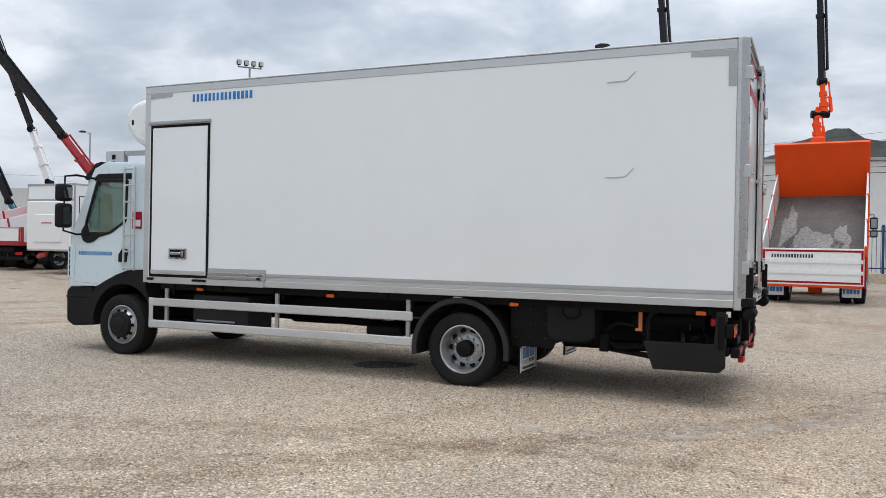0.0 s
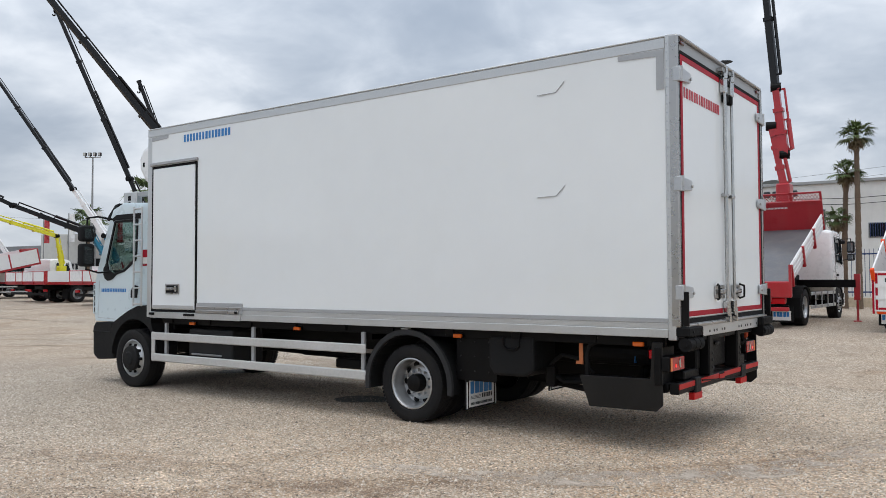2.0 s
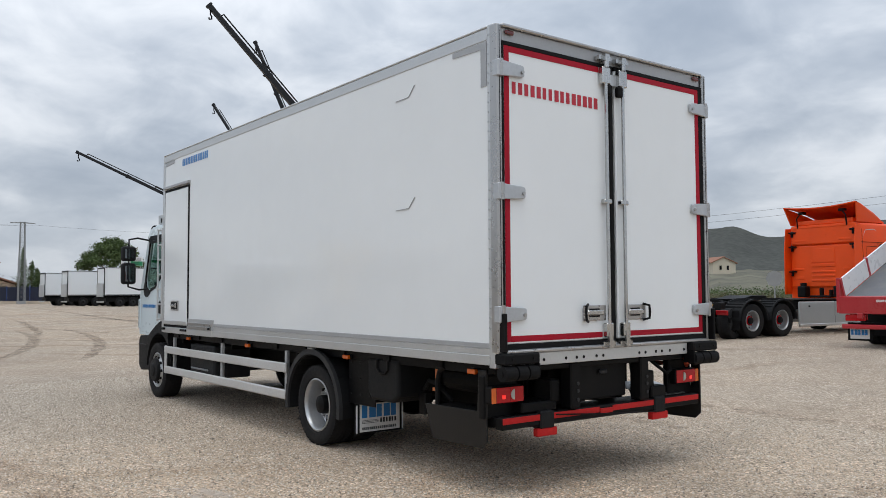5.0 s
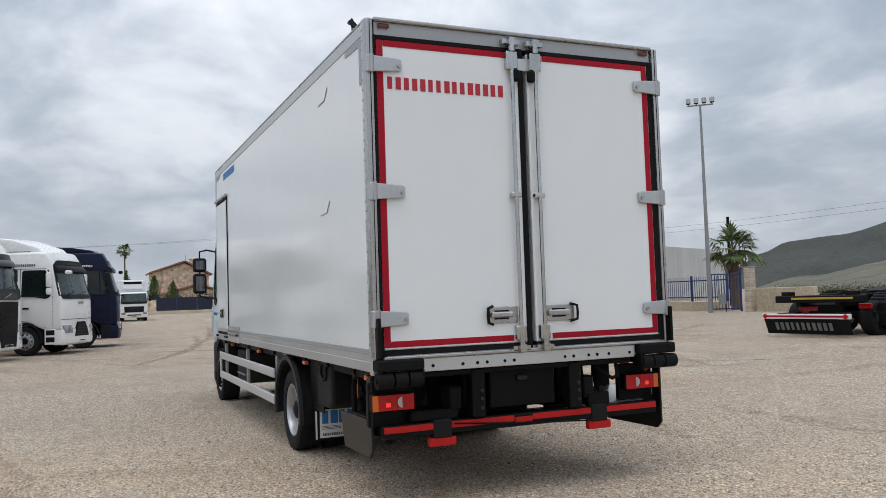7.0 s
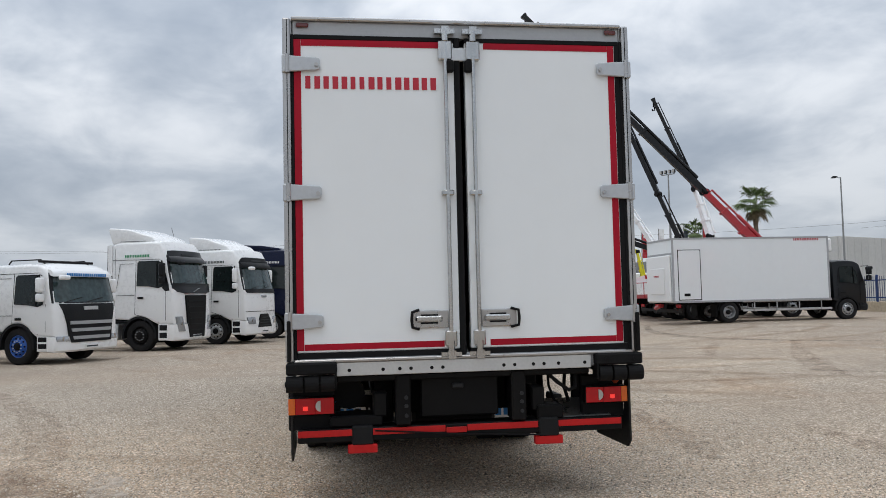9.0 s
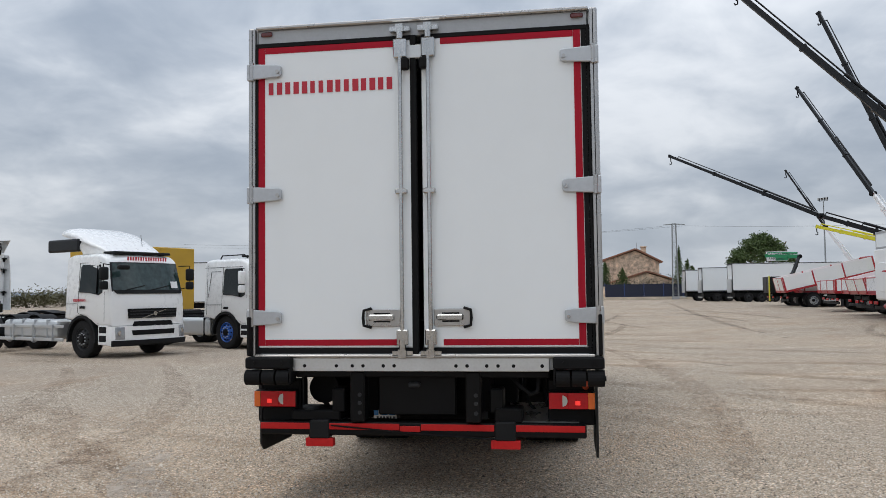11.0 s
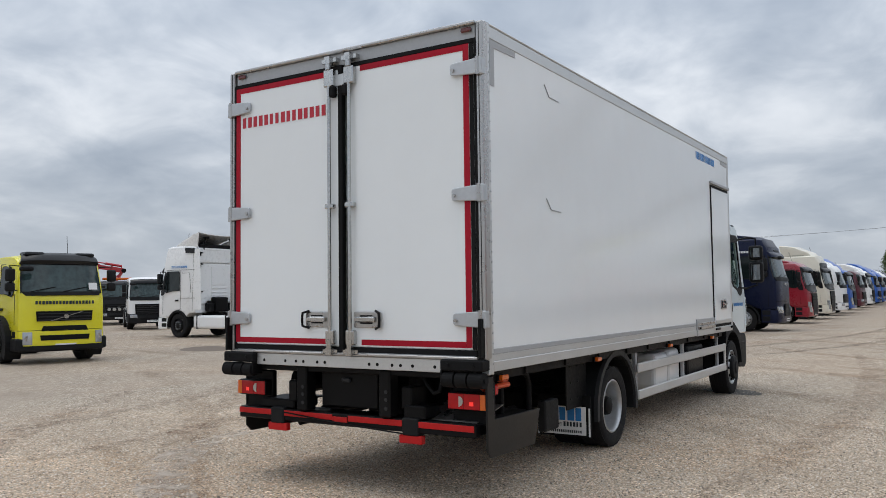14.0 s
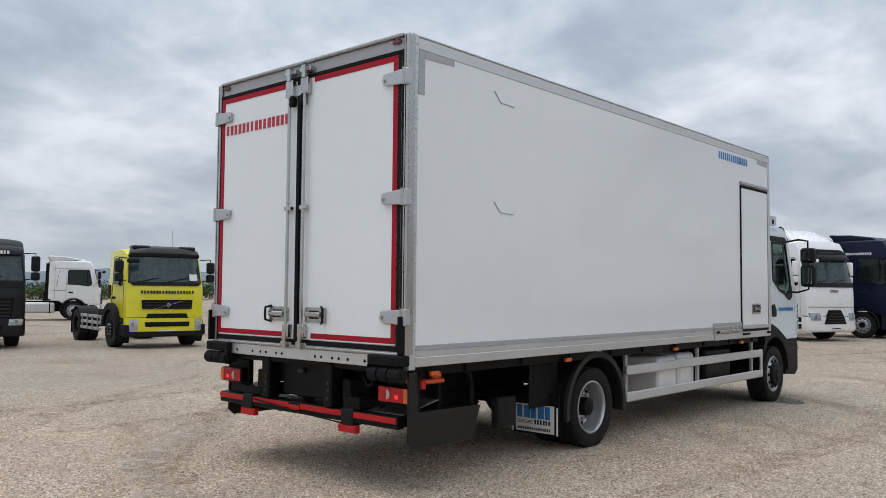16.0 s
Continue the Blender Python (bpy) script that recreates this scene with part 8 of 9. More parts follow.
def ridge(name, label, profile, radius, material, depth, rough=0.08, seed=1):
    """A range of hills on an arc: profile holds (degrees left of +y, degrees of elevation)."""
    rnd = random.Random(seed)
    verts, faces, rows = [], [], 9
    steps = 220
    a0, a1 = profile[0][0], profile[-1][0]
    for i in range(steps + 1):
        a = a0 + (a1 - a0) * i / steps
        e = 0
        for (p, ep), (q, eq) in zip(profile, profile[1:]):
            if p <= a <= q:
                t = (a - p) / (q - p)
                e = ep + (eq - ep) * (t * t * (3 - 2 * t))
        top = radius * math.tan(radians(max(e, 0.0)))
        top *= 1 + rough * noise.noise((a * 0.45, seed, 0)) + rough * 0.5 * noise.noise((a * 1.7, seed, 3))
        for j in range(rows + 1):
            f = j / rows
            r_ = radius - depth * (1 - f) ** 1.0
            z = top * (f ** 1.25) + (top * 0.10 * noise.noise((a * 0.8, f * 4, seed)) if 0 < j < rows else 0)
            verts.append((-r_ * math.sin(radians(a)), r_ * math.cos(radians(a)), z - 1.5))
    for i in range(steps):
        for j in range(rows):
            k = i * (rows + 1) + j
            faces.append((k, k + rows + 1, k + rows + 2, k + 1))
    ob = new(name, mesh_of(name, verts, faces, material))
    for p in ob.data.polygons:
        p.use_smooth = True
    tagged(ob, label, "hill", kind="structure")


ridge("backdrop_hills", "dark scrub-covered hills behind the yard", [(-40, 0.5), (-22, 2.5), (-9, 5.0), (-3.6, 7.4), (-1.4, 8.2), (1.5, 7.25), (2.5, 6.6), (6, 5.9), (10.6, 6.1), (14, 6.7), (16.2, 6.05), (22.5, 4.7), (24.7, 4.66), (30.8, 3.8), (33.5, 4.6), (34.5, 4.5), (41.7, 3.2), (43.2, 3.15), (45, 2.4), (46.6, 1.5), (49, 0.8), (53, 0.0)], 620, HILL, 260, rough=0.035)
ridge("backdrop_far_hills", "low hills far away, coloured blue for haze", [(24, 0.0), (27, 2.6), (31, 3.3), (34, 2.0), (60, 0.6), (75, 0.9), (84, 0.6), (100, 0.3), (120, 0.4), (140, 0.9), (152, 1.5), (162, 1.0), (175, 1.2), (190, 0.4)], 1500, FAR_HILL, 300, seed=4)


def leaves(centre, spread, count, size, seed, flat=0.6):
    """Small crossed leaf quads scattered in a lumpy ball: verts and faces."""
    rnd = random.Random(seed)
    v, f = [], []
    for _ in range(count):
        d = Vector((rnd.gauss(0, 1), rnd.gauss(0, 1), rnd.gauss(0, flat)))
        if d.length > 2.2:
            continue
        p = Vector(centre) + Vector((d.x * spread[0], d.y * spread[1], d.z * spread[2])) * 0.5
        u = Vector((rnd.uniform(-1, 1), rnd.uniform(-1, 1), rnd.uniform(-0.6, 0.6))).normalized() * size * rnd.uniform(0.6, 1.3)
        w = u.cross(Vector((rnd.uniform(-1, 1), rnd.uniform(-1, 1), rnd.uniform(-1, 1)))).normalized() * size * rnd.uniform(0.3, 0.7)
        k = len(v)
        v += [p - u, p + w * 0.8, p + u, p - w * 0.8]
        f.append((k, k + 1, k + 2, k + 3))
    return v, f


def merge(lists):
    v, f = [], []
    for a, b in lists:
        k = len(v)
        v += a
        f += [tuple(i + k for i in t) for t in b]
    return v, f


def pine(x, y, h, w, seed, label):
    T = thing("tree", label, "tree", pose(x, y, gz(x, y)))
    rnd = random.Random(seed)
    b = bmesh.new()
    cyl(b, (0, 0, 0), (0.2, 0.1, h * 0.5), 0.35, 10, 0.24)
    tips = []
    for i in range(9):
        a = i * 2.4 + rnd.random()
        z = h * rnd.uniform(0.35, 0.55)
        q = Vector((math.cos(a) * w * rnd.uniform(0.2, 0.42), math.sin(a) * w * rnd.uniform(0.2, 0.42), h * rnd.uniform(0.62, 0.86)))
        cyl(b, (0.15, 0.08, z), q, 0.14, 6, 0.05)
        tips.append(q)
    part("trunk", b, BARK, T, "brown trunk and limbs")
    lumps = []
    for i in range(64):
        a, rr = rnd.uniform(0, 6.28), rnd.random() ** 0.5
        z = h * (0.5 + 0.46 * (1 - rr * rr) * rnd.uniform(0.55, 1.0))
        c = (math.cos(a) * rr * w * 0.46, math.sin(a) * rr * w * 0.46, z)
        lumps.append(leaves(c, (w * 0.135, w * 0.135, h * 0.10), 300, 0.2, seed * 97 + i))
    v, f = merge(lumps)
    part("crown", mesh_of("crown", v, f, FOLIAGE), None, T, "dense uneven dark green crown")


def cypress(x, y, h, w, seed, label="slender dark green cypress tree"):
    T = thing("tree", label, "tree", pose(x, y, gz(x, y)))
    b = bmesh.new()
    cyl(b, (0, 0, 0), (0, 0, h * 0.95), 0.12, 6, 0.02)
    part("trunk", b, BARK, T)
    rnd = random.Random(seed)
    lumps = []
    for i in range(16):
        t = (i + 0.5) / 16
        rr = w * (1 - t) ** 0.6 * (0.75 + 0.5 * rnd.random())
        a = rnd.uniform(0, 6.28)
        lumps.append(leaves((0.2 * rr * math.cos(a), 0.2 * rr * math.sin(a), h * (0.1 + 0.9 * t)), (rr, rr, h / 9), 130, 0.16, seed * 31 + i, 0.8))
    v, f = merge(lumps)
    part("crown", mesh_of("crown", v, f, FOLIAGE), None, T)


def palm(x, y, h, crown, seed, label, trunk=0.2, skirt=True, lean=(0, 0)):
    T = thing("palm_tree", label, "palm tree", pose(x, y, gz(x, y)))
    b = bmesh.new()
    n_ = 14
    for i in range(n_):
        t0, t1 = i / n_, (i + 1) / n_
        p = (lean[0] * t0 * t0, lean[1] * t0 * t0, h * t0)
        q = (lean[0] * t1 * t1, lean[1] * t1 * t1, h * t1)
        cyl(b, p, q, trunk * (1.12 - 0.3 * t0), 10, trunk * (0.98 - 0.3 * t1))
    part("trunk", b, BARK, T, "rough ringed brown trunk")
    top = Vector((lean[0], lean[1], h))
    rnd = random.Random(seed)

    def frond(a, up, length, droop):
        """A fan leaf: a stalk and narrow blades spread from its end."""
        v, f = [], []
        d = Vector((math.cos(a) * math.cos(up), math.sin(a) * math.cos(up), math.sin(up)))
        side = Vector((-math.sin(a), math.cos(a), 0))
        base, hub = top, top + d * length * 0.45
        k = len(v)
        v += [base - side * 0.03, base + side * 0.03, hub + side * 0.02, hub - side * 0.02]
        f.append((0, 1, 2, 3))
        for i in range(15):
            s_ = (i - 7) / 7
            dirn = (d * math.cos(s_ * 1.35) + side * math.sin(s_ * 1.35)).normalized()
            L = length * (0.62 - 0.14 * abs(s_)) * rnd.uniform(0.9, 1.1)
            mid = hub + dirn * L * 0.6 + Vector((0, 0, -droop * L * 0.12))
            end = hub + dirn * L + Vector((0, 0, -droop * L * rnd.uniform(0.35, 0.7)))
            wv = dirn.cross(Vector((0, 0, 1))).normalized() * 0.035 * length
            k = len(v)
            v += [hub, mid - wv, end, mid + wv]
            f.append((k, k + 1, k + 2, k + 3))
        return v, f
    green, dead = [], []
    for i in range(30):
        green.append(frond(i * 2.399 + rnd.random() * 0.4, radians(rnd.uniform(-20, 78)), crown * rnd.uniform(0.8, 1.05), rnd.uniform(0.5, 1.1)))
    for i in range(14 if skirt else 7):
        dead.append(frond(i * 2.399, radians(rnd.uniform(-80, -35)), crown * rnd.uniform(0.55, 0.8), 0.6))
    v, f = merge(green)
    part("fronds", mesh_of("fronds", v, f, PALM_LEAF), None, T, "green fan-shaped palm fronds")
    v, f = merge(dead)
    part("dry_fronds", mesh_of("dry_fronds", v, f, PALM_DEAD), None, T, "hanging dry brown fronds")


def street_lamp(x, y, h, arm, head, label="tall grey street lamp"):
    T = thing("street_lamp", label, "street lamp", pose(x, y, gz(x, y), 0, 0, head))
    b = bmesh.new()
    cyl(b, (0, 0, 0), (0, 0, h), 0.1, 10, 0.05)
    P = part("pole", b, POLE, T)
    part("base_plate", rounded(0.01, (-0.2, 0.2, -0.2, 0.2, 0, 0.03)), POLE, T)
    if arm:
        part("arm", tube([(0, 0, h - 0.05), (arm, 0, h + 0.12)], 0.035, 8), POLE, T)
    part("lamp_head", solid([(arm - 0.1, h + 0.06), (arm + 0.55, h + 0.12), (arm + 0.6, h + 0.18), (arm + 0.2, h + 0.26), (arm - 0.1, h + 0.22)], -0.14, 0.14, 0.03), GREY_PLASTIC, T, "dark lamp head")


def flood_mast(x, y, h, head, label="tall mast with four floodlights"):
    T = thing("floodlight_mast", label, "street lamp", pose(x, y, gz(x, y), 0, 0, head))
    b = bmesh.new()
    cyl(b, (0, 0, 0), (0, 0, h), 0.12, 12, 0.05)
    part("pole", b, POLE, T, "tapered grey pole")
    part("cross_bar", rounded(0.01, (-0.04, 0.04, -0.62, 0.62, h - 0.03, h + 0.03)), POLE, T)
    for i in range(4):
        yy = -0.57 + i * 0.38
        F = part("floodlight", rounded(0.03, (-0.05, 0.18, yy - 0.11, yy + 0.11, h + 0.08, h + 0.34)), GREY_PLASTIC, T, "dark floodlight")
        part("bracket", rounded(0.005, (-0.02, 0.02, yy - 0.02, yy + 0.02, h + 0.02, h + 0.12)), POLE, F)
        part("lens", rounded(0.01, (0.18, 0.19, yy - 0.09, yy + 0.09, h + 0.10, h + 0.32)), CLEAR_LENS, F)


street_lamp(-9.02, 28.3, 10.55, 0.25, -20, "tall grey street lamp with dark head")
street_lamp(-54.0, 40.0, 10.1, 0.9, 170)
flood_mast(-26.45, 25.2, 10.4, -40)
flood_mast(-90.0, 29.0, 11.0, -60)
flood_mast(-53.8, 25.4, 10.3, -60)
palm(-3.3, 27.6, 6.85, 0.85, 3, "tall fan palm with a thin brown trunk behind the tippers", 0.12)
palm(-3.9, 28.0, 5.45, 0.8, 5, "fan palm with a leaning trunk", 0.12, lean=(0.15, 0))
palm(-4.15, 28.0, 3.6, 0.75, 6, "short fan palm beside a taller one", 0.12)
palm(-29.0, 29.25, 3.25, 1.75, 9, "small fan palm beside the gate pillar", 0.25, skirt=False)
palm(-76.0, 44.9, 10.4, 2.7, 11, "tall fan palm beyond the parked trucks", 0.3)
palm(-73.0, 36.5, 7.2, 2.1, 12, "fan palm beyond the parked trucks", 0.3)
palm(-128, 2.5, 9.6, 1.5, 15, "tall slender palm beside the stone house", 0.13, skirt=False)
pine(-124, 29.8, 10.5, 9.0, 21, "broad round-crowned pine tree behind the trailers")
for i, (y, h) in enumerate(((-3.6, 5.5), (2.6, 5.4), (6.0, 4.8), (15.6, 6.6), (16.8, 5.0), (17.6, 4.2), (8.2, 4.0))):
    cypress(-126 - (i % 3), 2 + (y - 2) * 1.17, h * 1.17, 1.1 if i % 2 else 1.7, 40 + i)


def hedge(name, label, x0, y0, x1, y1, h, t, seed, material=HEDGE, size=0.2, density=60):
    rnd = random.Random(seed)
    L = math.hypot(x1 - x0, y1 - y0)
    lumps = []
    for i in range(int(L / 0.8)):
        k = (i + rnd.random()) / (L / 0.8)
        x, y = x0 + (x1 - x0) * k, y0 + (y1 - y0) * k
        hh = h * rnd.uniform(0.75, 1.1)
        lumps.append(leaves((x, y, gz(x, y) + hh * 0.42), (t * 0.7, t * 0.7, hh * 0.62), density, size, seed * 13 + i, 0.7))
    v, f = merge(lumps)
    ob = new(name, mesh_of(name, v, f, material))
    return tagged(ob, label, "hedge", kind="stuff")


hedge("hedge", "dark clipped hedge along the far fence", -120, -7.4, -120, 46.5, 3.7, 1.5, 3, density=330, size=0.13)
hedge("scrub", "dry scrub along the field edge", -60, 62, 5, 46, 1.4, 3.0, 4, SCRUB, 0.1, 260)
hedge("scrub", "green scrub before the hill house", *bearing(4.7, -5.5, 36, 100), *bearing(4.7, -5.5, 25, 95), 2.0, 3.0, 6, FOLIAGE, 0.12, 420)
hedge("far_trees", "low line of trees on the southern horizon", -90, -95, 20, -150, 3.4, 4.0, 7, FOLIAGE, 0.22, 330)
hedge("far_trees", "low trees beyond the southern trucks", -120, -60, -75, -100, 3.0, 3.0, 8, SCRUB, 0.2, 380)


# far blue sheet fence with kerb wall
F = thing("fence", "dark blue sheet fence on a low kerb", "fence", pose(-118, -0.36, gz(-118, 0)) @ Matrix.Scale(1.17, 4), kind="structure")
for i in range(20):
    y = -4 + i * 2.4
    part("post", rounded(0.01, (-0.05, 0.05, y - 0.05, y + 0.05, 0, 2.1)), FENCE_BLUE, F)
    part("panel", rounded(0.005, (-0.02, 0.02, y + 0.06, y + 2.34, 0.35, 1.95)), BLUE_SHEET, F)
part("kerb_wall", rounded(0.01, (-0.2, 0.25, -5, 44, 0, 0.35)), STONE, F)
part("stone_panel", rounded(0.02, (-0.1, 0.12, 2.6, 5.6, 0.35, 1.7)), RUBBLE, F, "rubble stone stretch of wall")


def stone_house():
    H = thing("house", "brown rubble stone house with terracotta gable roofs", "house", pose(-136, 11.4, gz(-130, 10)) @ Matrix.Scale(1.17, 4))
    g = bmesh.new()
    prism_pts = [(-3.6, 0), (3.9, 0), (3.9, 5.2), (0.6, 6.9), (-3.6, 5.6)]
    a = [g.verts.new((0, y, z)) for y, z in prism_pts]
    b = [g.verts.new((-9, y, z)) for y, z in prism_pts]
    g.faces.new(a), g.faces.new(b[::-1])
    for i in range(5):
        g.faces.new((a[i], b[i], b[i - 1], a[i - 1]))
    bmesh.ops.recalc_face_normals(g, faces=g.faces[:])
    part("wall", g, RUBBLE, H, "rubble stone gable wall")
    for (y0, z0), (y1, z1) in (((-4.0, 5.5), (0.6, 7.05)), ((0.6, 7.05), (4.3, 5.1))):
        r_ = quad_plate([(0.5, y0, z0), (0.5, y1, z1), (-9.4, y1, z1), (-9.4, y0, z0)], 0.22)
        part("roof", r_, TERRACOTTA, H, "terracotta tiled roof slope")
    g2 = bmesh.new()
    pts = [(-3.2, 0), (6.0, 0), (6.0, 2.3), (2.0, 3.6), (-3.2, 2.2)]
    a = [g2.verts.new((2.6, y, z)) for y, z in pts]
    b = [g2.verts.new((0.05, y, z)) for y, z in pts]
    g2.faces.new(a), g2.faces.new(b[::-1])
    for i in range(5):
        g2.faces.new((a[i], b[i], b[i - 1], a[i - 1]))
    bmesh.ops.recalc_face_normals(g2, faces=g2.faces[:])
    part("annex_wall", g2, RUBBLE, H)
    for (y0, z0), (y1, z1) in (((-3.6, 2.1), (2.0, 3.75)), ((2.0, 3.75), (6.5, 2.25))):
        part("annex_roof", quad_plate([(3.0, y0, z0), (3.0, y1, z1), (0.0, y1, z1), (0.0, y0, z0)], 0.2), TERRACOTTA, H)
    part("window", rounded(0.02, (-3.5, -2.8, -3.68, -3.6, 3.0, 4.3), (-6.0, -5.3, -3.68, -3.6, 3.0, 4.3)), BLACK, H)
    part("chimney", rounded(0.03, (-3.0, -2.3, 1.6, 2.3, 6.0, 7.5), (-3.1, -2.2, 1.5, 2.4, 7.5, 7.65)), RUBBLE, H)
    part("aerial", tube([(-2.6, 1.0, 6.6), (-2.6, 1.0, 8.2)], 0.03, 6), POLE, H)


stone_house()
ridge("backdrop_field", "dry grass slope rising behind the yard", [(20, 0.0), (25, 1.3), (31, 2.1), (36, 2.2), (42, 1.3), (48, 0.0)], 240, FIELD, 190, rough=0.05, seed=9)
hx, hy = bearing(0, 0, 34.2, 222)
HH = thing("house", "cream house with gabled tile roof on the slope", "house", pose(hx, hy, 5.9, 0, 0, 62))
part("wall", solid([(-3.2, -0.5), (3.2, -0.5), (3.2, 3.1), (0, 4.5), (-3.2, 3.1)], -4.5, 4.5, 0.02), mat("cream_rendered_wall", (0.62, 0.55, 0.43), 0.9, vary=0.12, scale=1), HH)
for sx in (-1, 1):
    part("roof", quad_plate([(0, -4.9, 4.55), (0, 4.9, 4.55), (sx * 3.7, 4.9, 2.95), (sx * 3.7, -4.9, 2.95)], 0.18), TERRACOTTA, HH)
part("chimney", rounded(0.02, (-1.8, -1.2, 1.4, 2.0, 3.4, 5.6)), RENDER_WHITE, HH)
for x in (-1.3, 0.7):
    part("window", rounded(0.01, (x, x + 0.6, -4.55, -4.48, 1.2, 2.3)), BLACK, HH)


# white building to the north
def north_building():
    x0, x1, y0, h = -14.6, 24.0, 40.0, 5.76
    B = thing("building", "white rendered company building with flat roof and barred windows", "building", pose(-12.4, 34.2, gz(-10, 40), 0, 0, 3) @ Matrix.Translation((14.6, -40, 0)), kind="structure")
    part("wall", rounded(0.02, (x0, x1, y0, y0 + 18, 0, h)), RENDER_WHITE, B, "white rendered wall")
    part("parapet", rounded(0.01, (x0 - 0.1, x1 + 0.1, y0 - 0.12, y0 + 18.1, h, h + 0.14)), CONCRETE, B)
    # barred windows of several sizes
    for wx, wz, ww, wh in ((-14.1, 4.15, 0.55, 0.5), (-8.55, 3.1, 0.5, 1.4), (-6.15, 3.15, 1.12, 0.62), (-2.3, 3.15, 1.12, 0.62), (1.6, 3.15, 1.12, 0.62), (5.4, 3.15, 1.12, 0.62)):
        W = part("window", rounded(0.01, (wx - 0.05, wx + ww + 0.05, y0 - 0.03, y0 - 0.004, wz - 0.05, wz + wh + 0.05)), CONCRETE, B)
        part("pane", rounded(0.0, (wx, wx + ww, y0 - 0.05, y0 - 0.032, wz, wz + wh)), GLASS, W)
        n_ = int(ww / 0.1)
        for i in range(n_):
            x = wx + ww * (i + 0.5) / n_
            part("bar", rounded(0.0, (x - 0.012, x + 0.012, y0 - 0.09, y0 - 0.065, wz - 0.03, wz + wh + 0.03)), FENCE_BLUE, W)
    # round logo and sign shapes, unlettered
    ring = lathe([(0.30, -0.02), (0.38, -0.02), (0.38, 0.02), (0.30, 0.02), (0.30, -0.02)], 32)
    part("sign_ring", ring, mat("cyan_sign", (0.02, 0.30, 0.50), 0.4), B, m=pose(-11.8, y0 - 0.06, 5.34))
    part("sign_disc", rounded(0.04, (-11.95, -11.65, y0 - 0.08, y0 - 0.03, 5.22, 5.46)), DARK_VINYL, B)
    for i in range(5):
        part("sign_block", rounded(0.06, (-11.25 + i * 0.42, -10.93 + i * 0.42, y0 - 0.06, y0 - 0.004, 5.22, 5.52 if i != 3 else 5.66)), DARK_VINYL, B)
    part("drain_pipe", tube([(-13.95, y0 - 0.1, 0), (-13.95, y0 - 0.1, 3.9), (-14.3, y0 - 0.1, 4.3), (-14.05, y0 - 0.1, 4.75), (-14.35, y0 - 0.1, 5.0)], 0.05, 8), POLE, B)
    for z in (4.98, 4.70):
        part("wall_cable", tube([(-14.2, y0 - 0.15, z + 0.5), (-10, y0 - 0.15, z + 0.12), (-7, y0 - 0.15, z), (-4, y0 - 0.15, z + 0.1), (0, y0 - 0.15, z + 0.45), (6, y0 - 0.15, z + 0.5)], 0.014, 6), BLACK, B, "thin black cable along the wall")


north_building()


# grey panel warehouse
PALE_PANEL = mat("pale_concrete_panel", (0.56, 0.56, 0.54), 0.85, vary=0.1, scale=0.7, bump=0.06, dirt=0.08, per_piece=0.05)


def warehouse():
    B = thing("building", "grey concrete panel warehouse behind the fence", "building", pose(-60.5, 44, gz(-62, 46), 0, 0, 118), kind="structure")
    h = 5.75
    part("core", rounded(0.02, (0.1, 30, 0.1, 20, 0, h)), PALE_PANEL, B)
    for i in range(24):
        part("panel", rounded(0.03, (i * 1.25, i * 1.25 + 1.235, -0.06, 0.095, 0, h + 0.1)), PALE_PANEL, B)
    for i in range(7):
        part("panel", rounded(0.03, (-0.065, 0.09, i * 2.86 + 0.1, i * 2.86 + 2.94, 0, h + 0.1)), PALE_PANEL, B)
    part("door", rounded(0.02, (-0.12, -0.07, 9.0, 15.0, 0, 3.4)), BLACK, B)


warehouse()
# long grey dealer hall with flags
D = thing("building", "long low grey hall with dark sign band", "building", pose(-72, 46, gz(-72, 46), 0, 0, 8), kind="structure")
part("wall", rounded(0.02, (-30, 3, 0, 14, 0, 5.2)), CONCRETE, D)
part("fascia", rounded(0.02, (-30.2, 3.2, -0.4, 0.0, 3.6, 5.4)), mat("mid_grey_cladding", (0.22, 0.23, 0.24), 0.6), D)
for i in range(9):
    part("window", rounded(0.01, (-28 + i * 3.3, -25.6 + i * 3.3, -0.06, -0.01, 0.6, 3.2)), GLASS, D)
part("sign", blocks(7.0, 1.0, 9, 0.06, seed=2), DARK_VINYL, D, m=pose(-6, -0.41, 4.0))
for i, m_ in enumerate((WHITE_VINYL, RED_PAINT, WHITE_VINYL, DARK_VINYL, RED_PAINT)):
    FL = thing("flag", "tall narrow banner flag on a pole", "flag", pose(-56 - i * 1.9, 27 + (i % 2) * 3, gz(-56, 27), 0, 0, 60), "banner flags")
    part("pole", tube([(0, 0, 0), (0, 0, 6.6)], 0.04, 6), POLE, FL)
    fb_ = bmesh.new()
    cloth = [[fb_.verts.new((0.05 + 0.13 * j, 0.05 * math.sin(1.3 * k + 1.1 * j + i), 4.3 + 0.28 * k)) for j in range(4)] for k in range(9)]
    for lo, hi in zip(cloth, cloth[1:]):
        for j in range(3):
            fb_.faces.new((lo[j], lo[j + 1], hi[j + 1], hi[j]))
    geo = bmesh.ops.extrude_face_region(fb_, geom=fb_.faces[:])
    for v in geo["geom"]:
        if isinstance(v, bmesh.types.BMVert):
            v.co.y += 0.012
    part("banner", fb_, m_, FL)
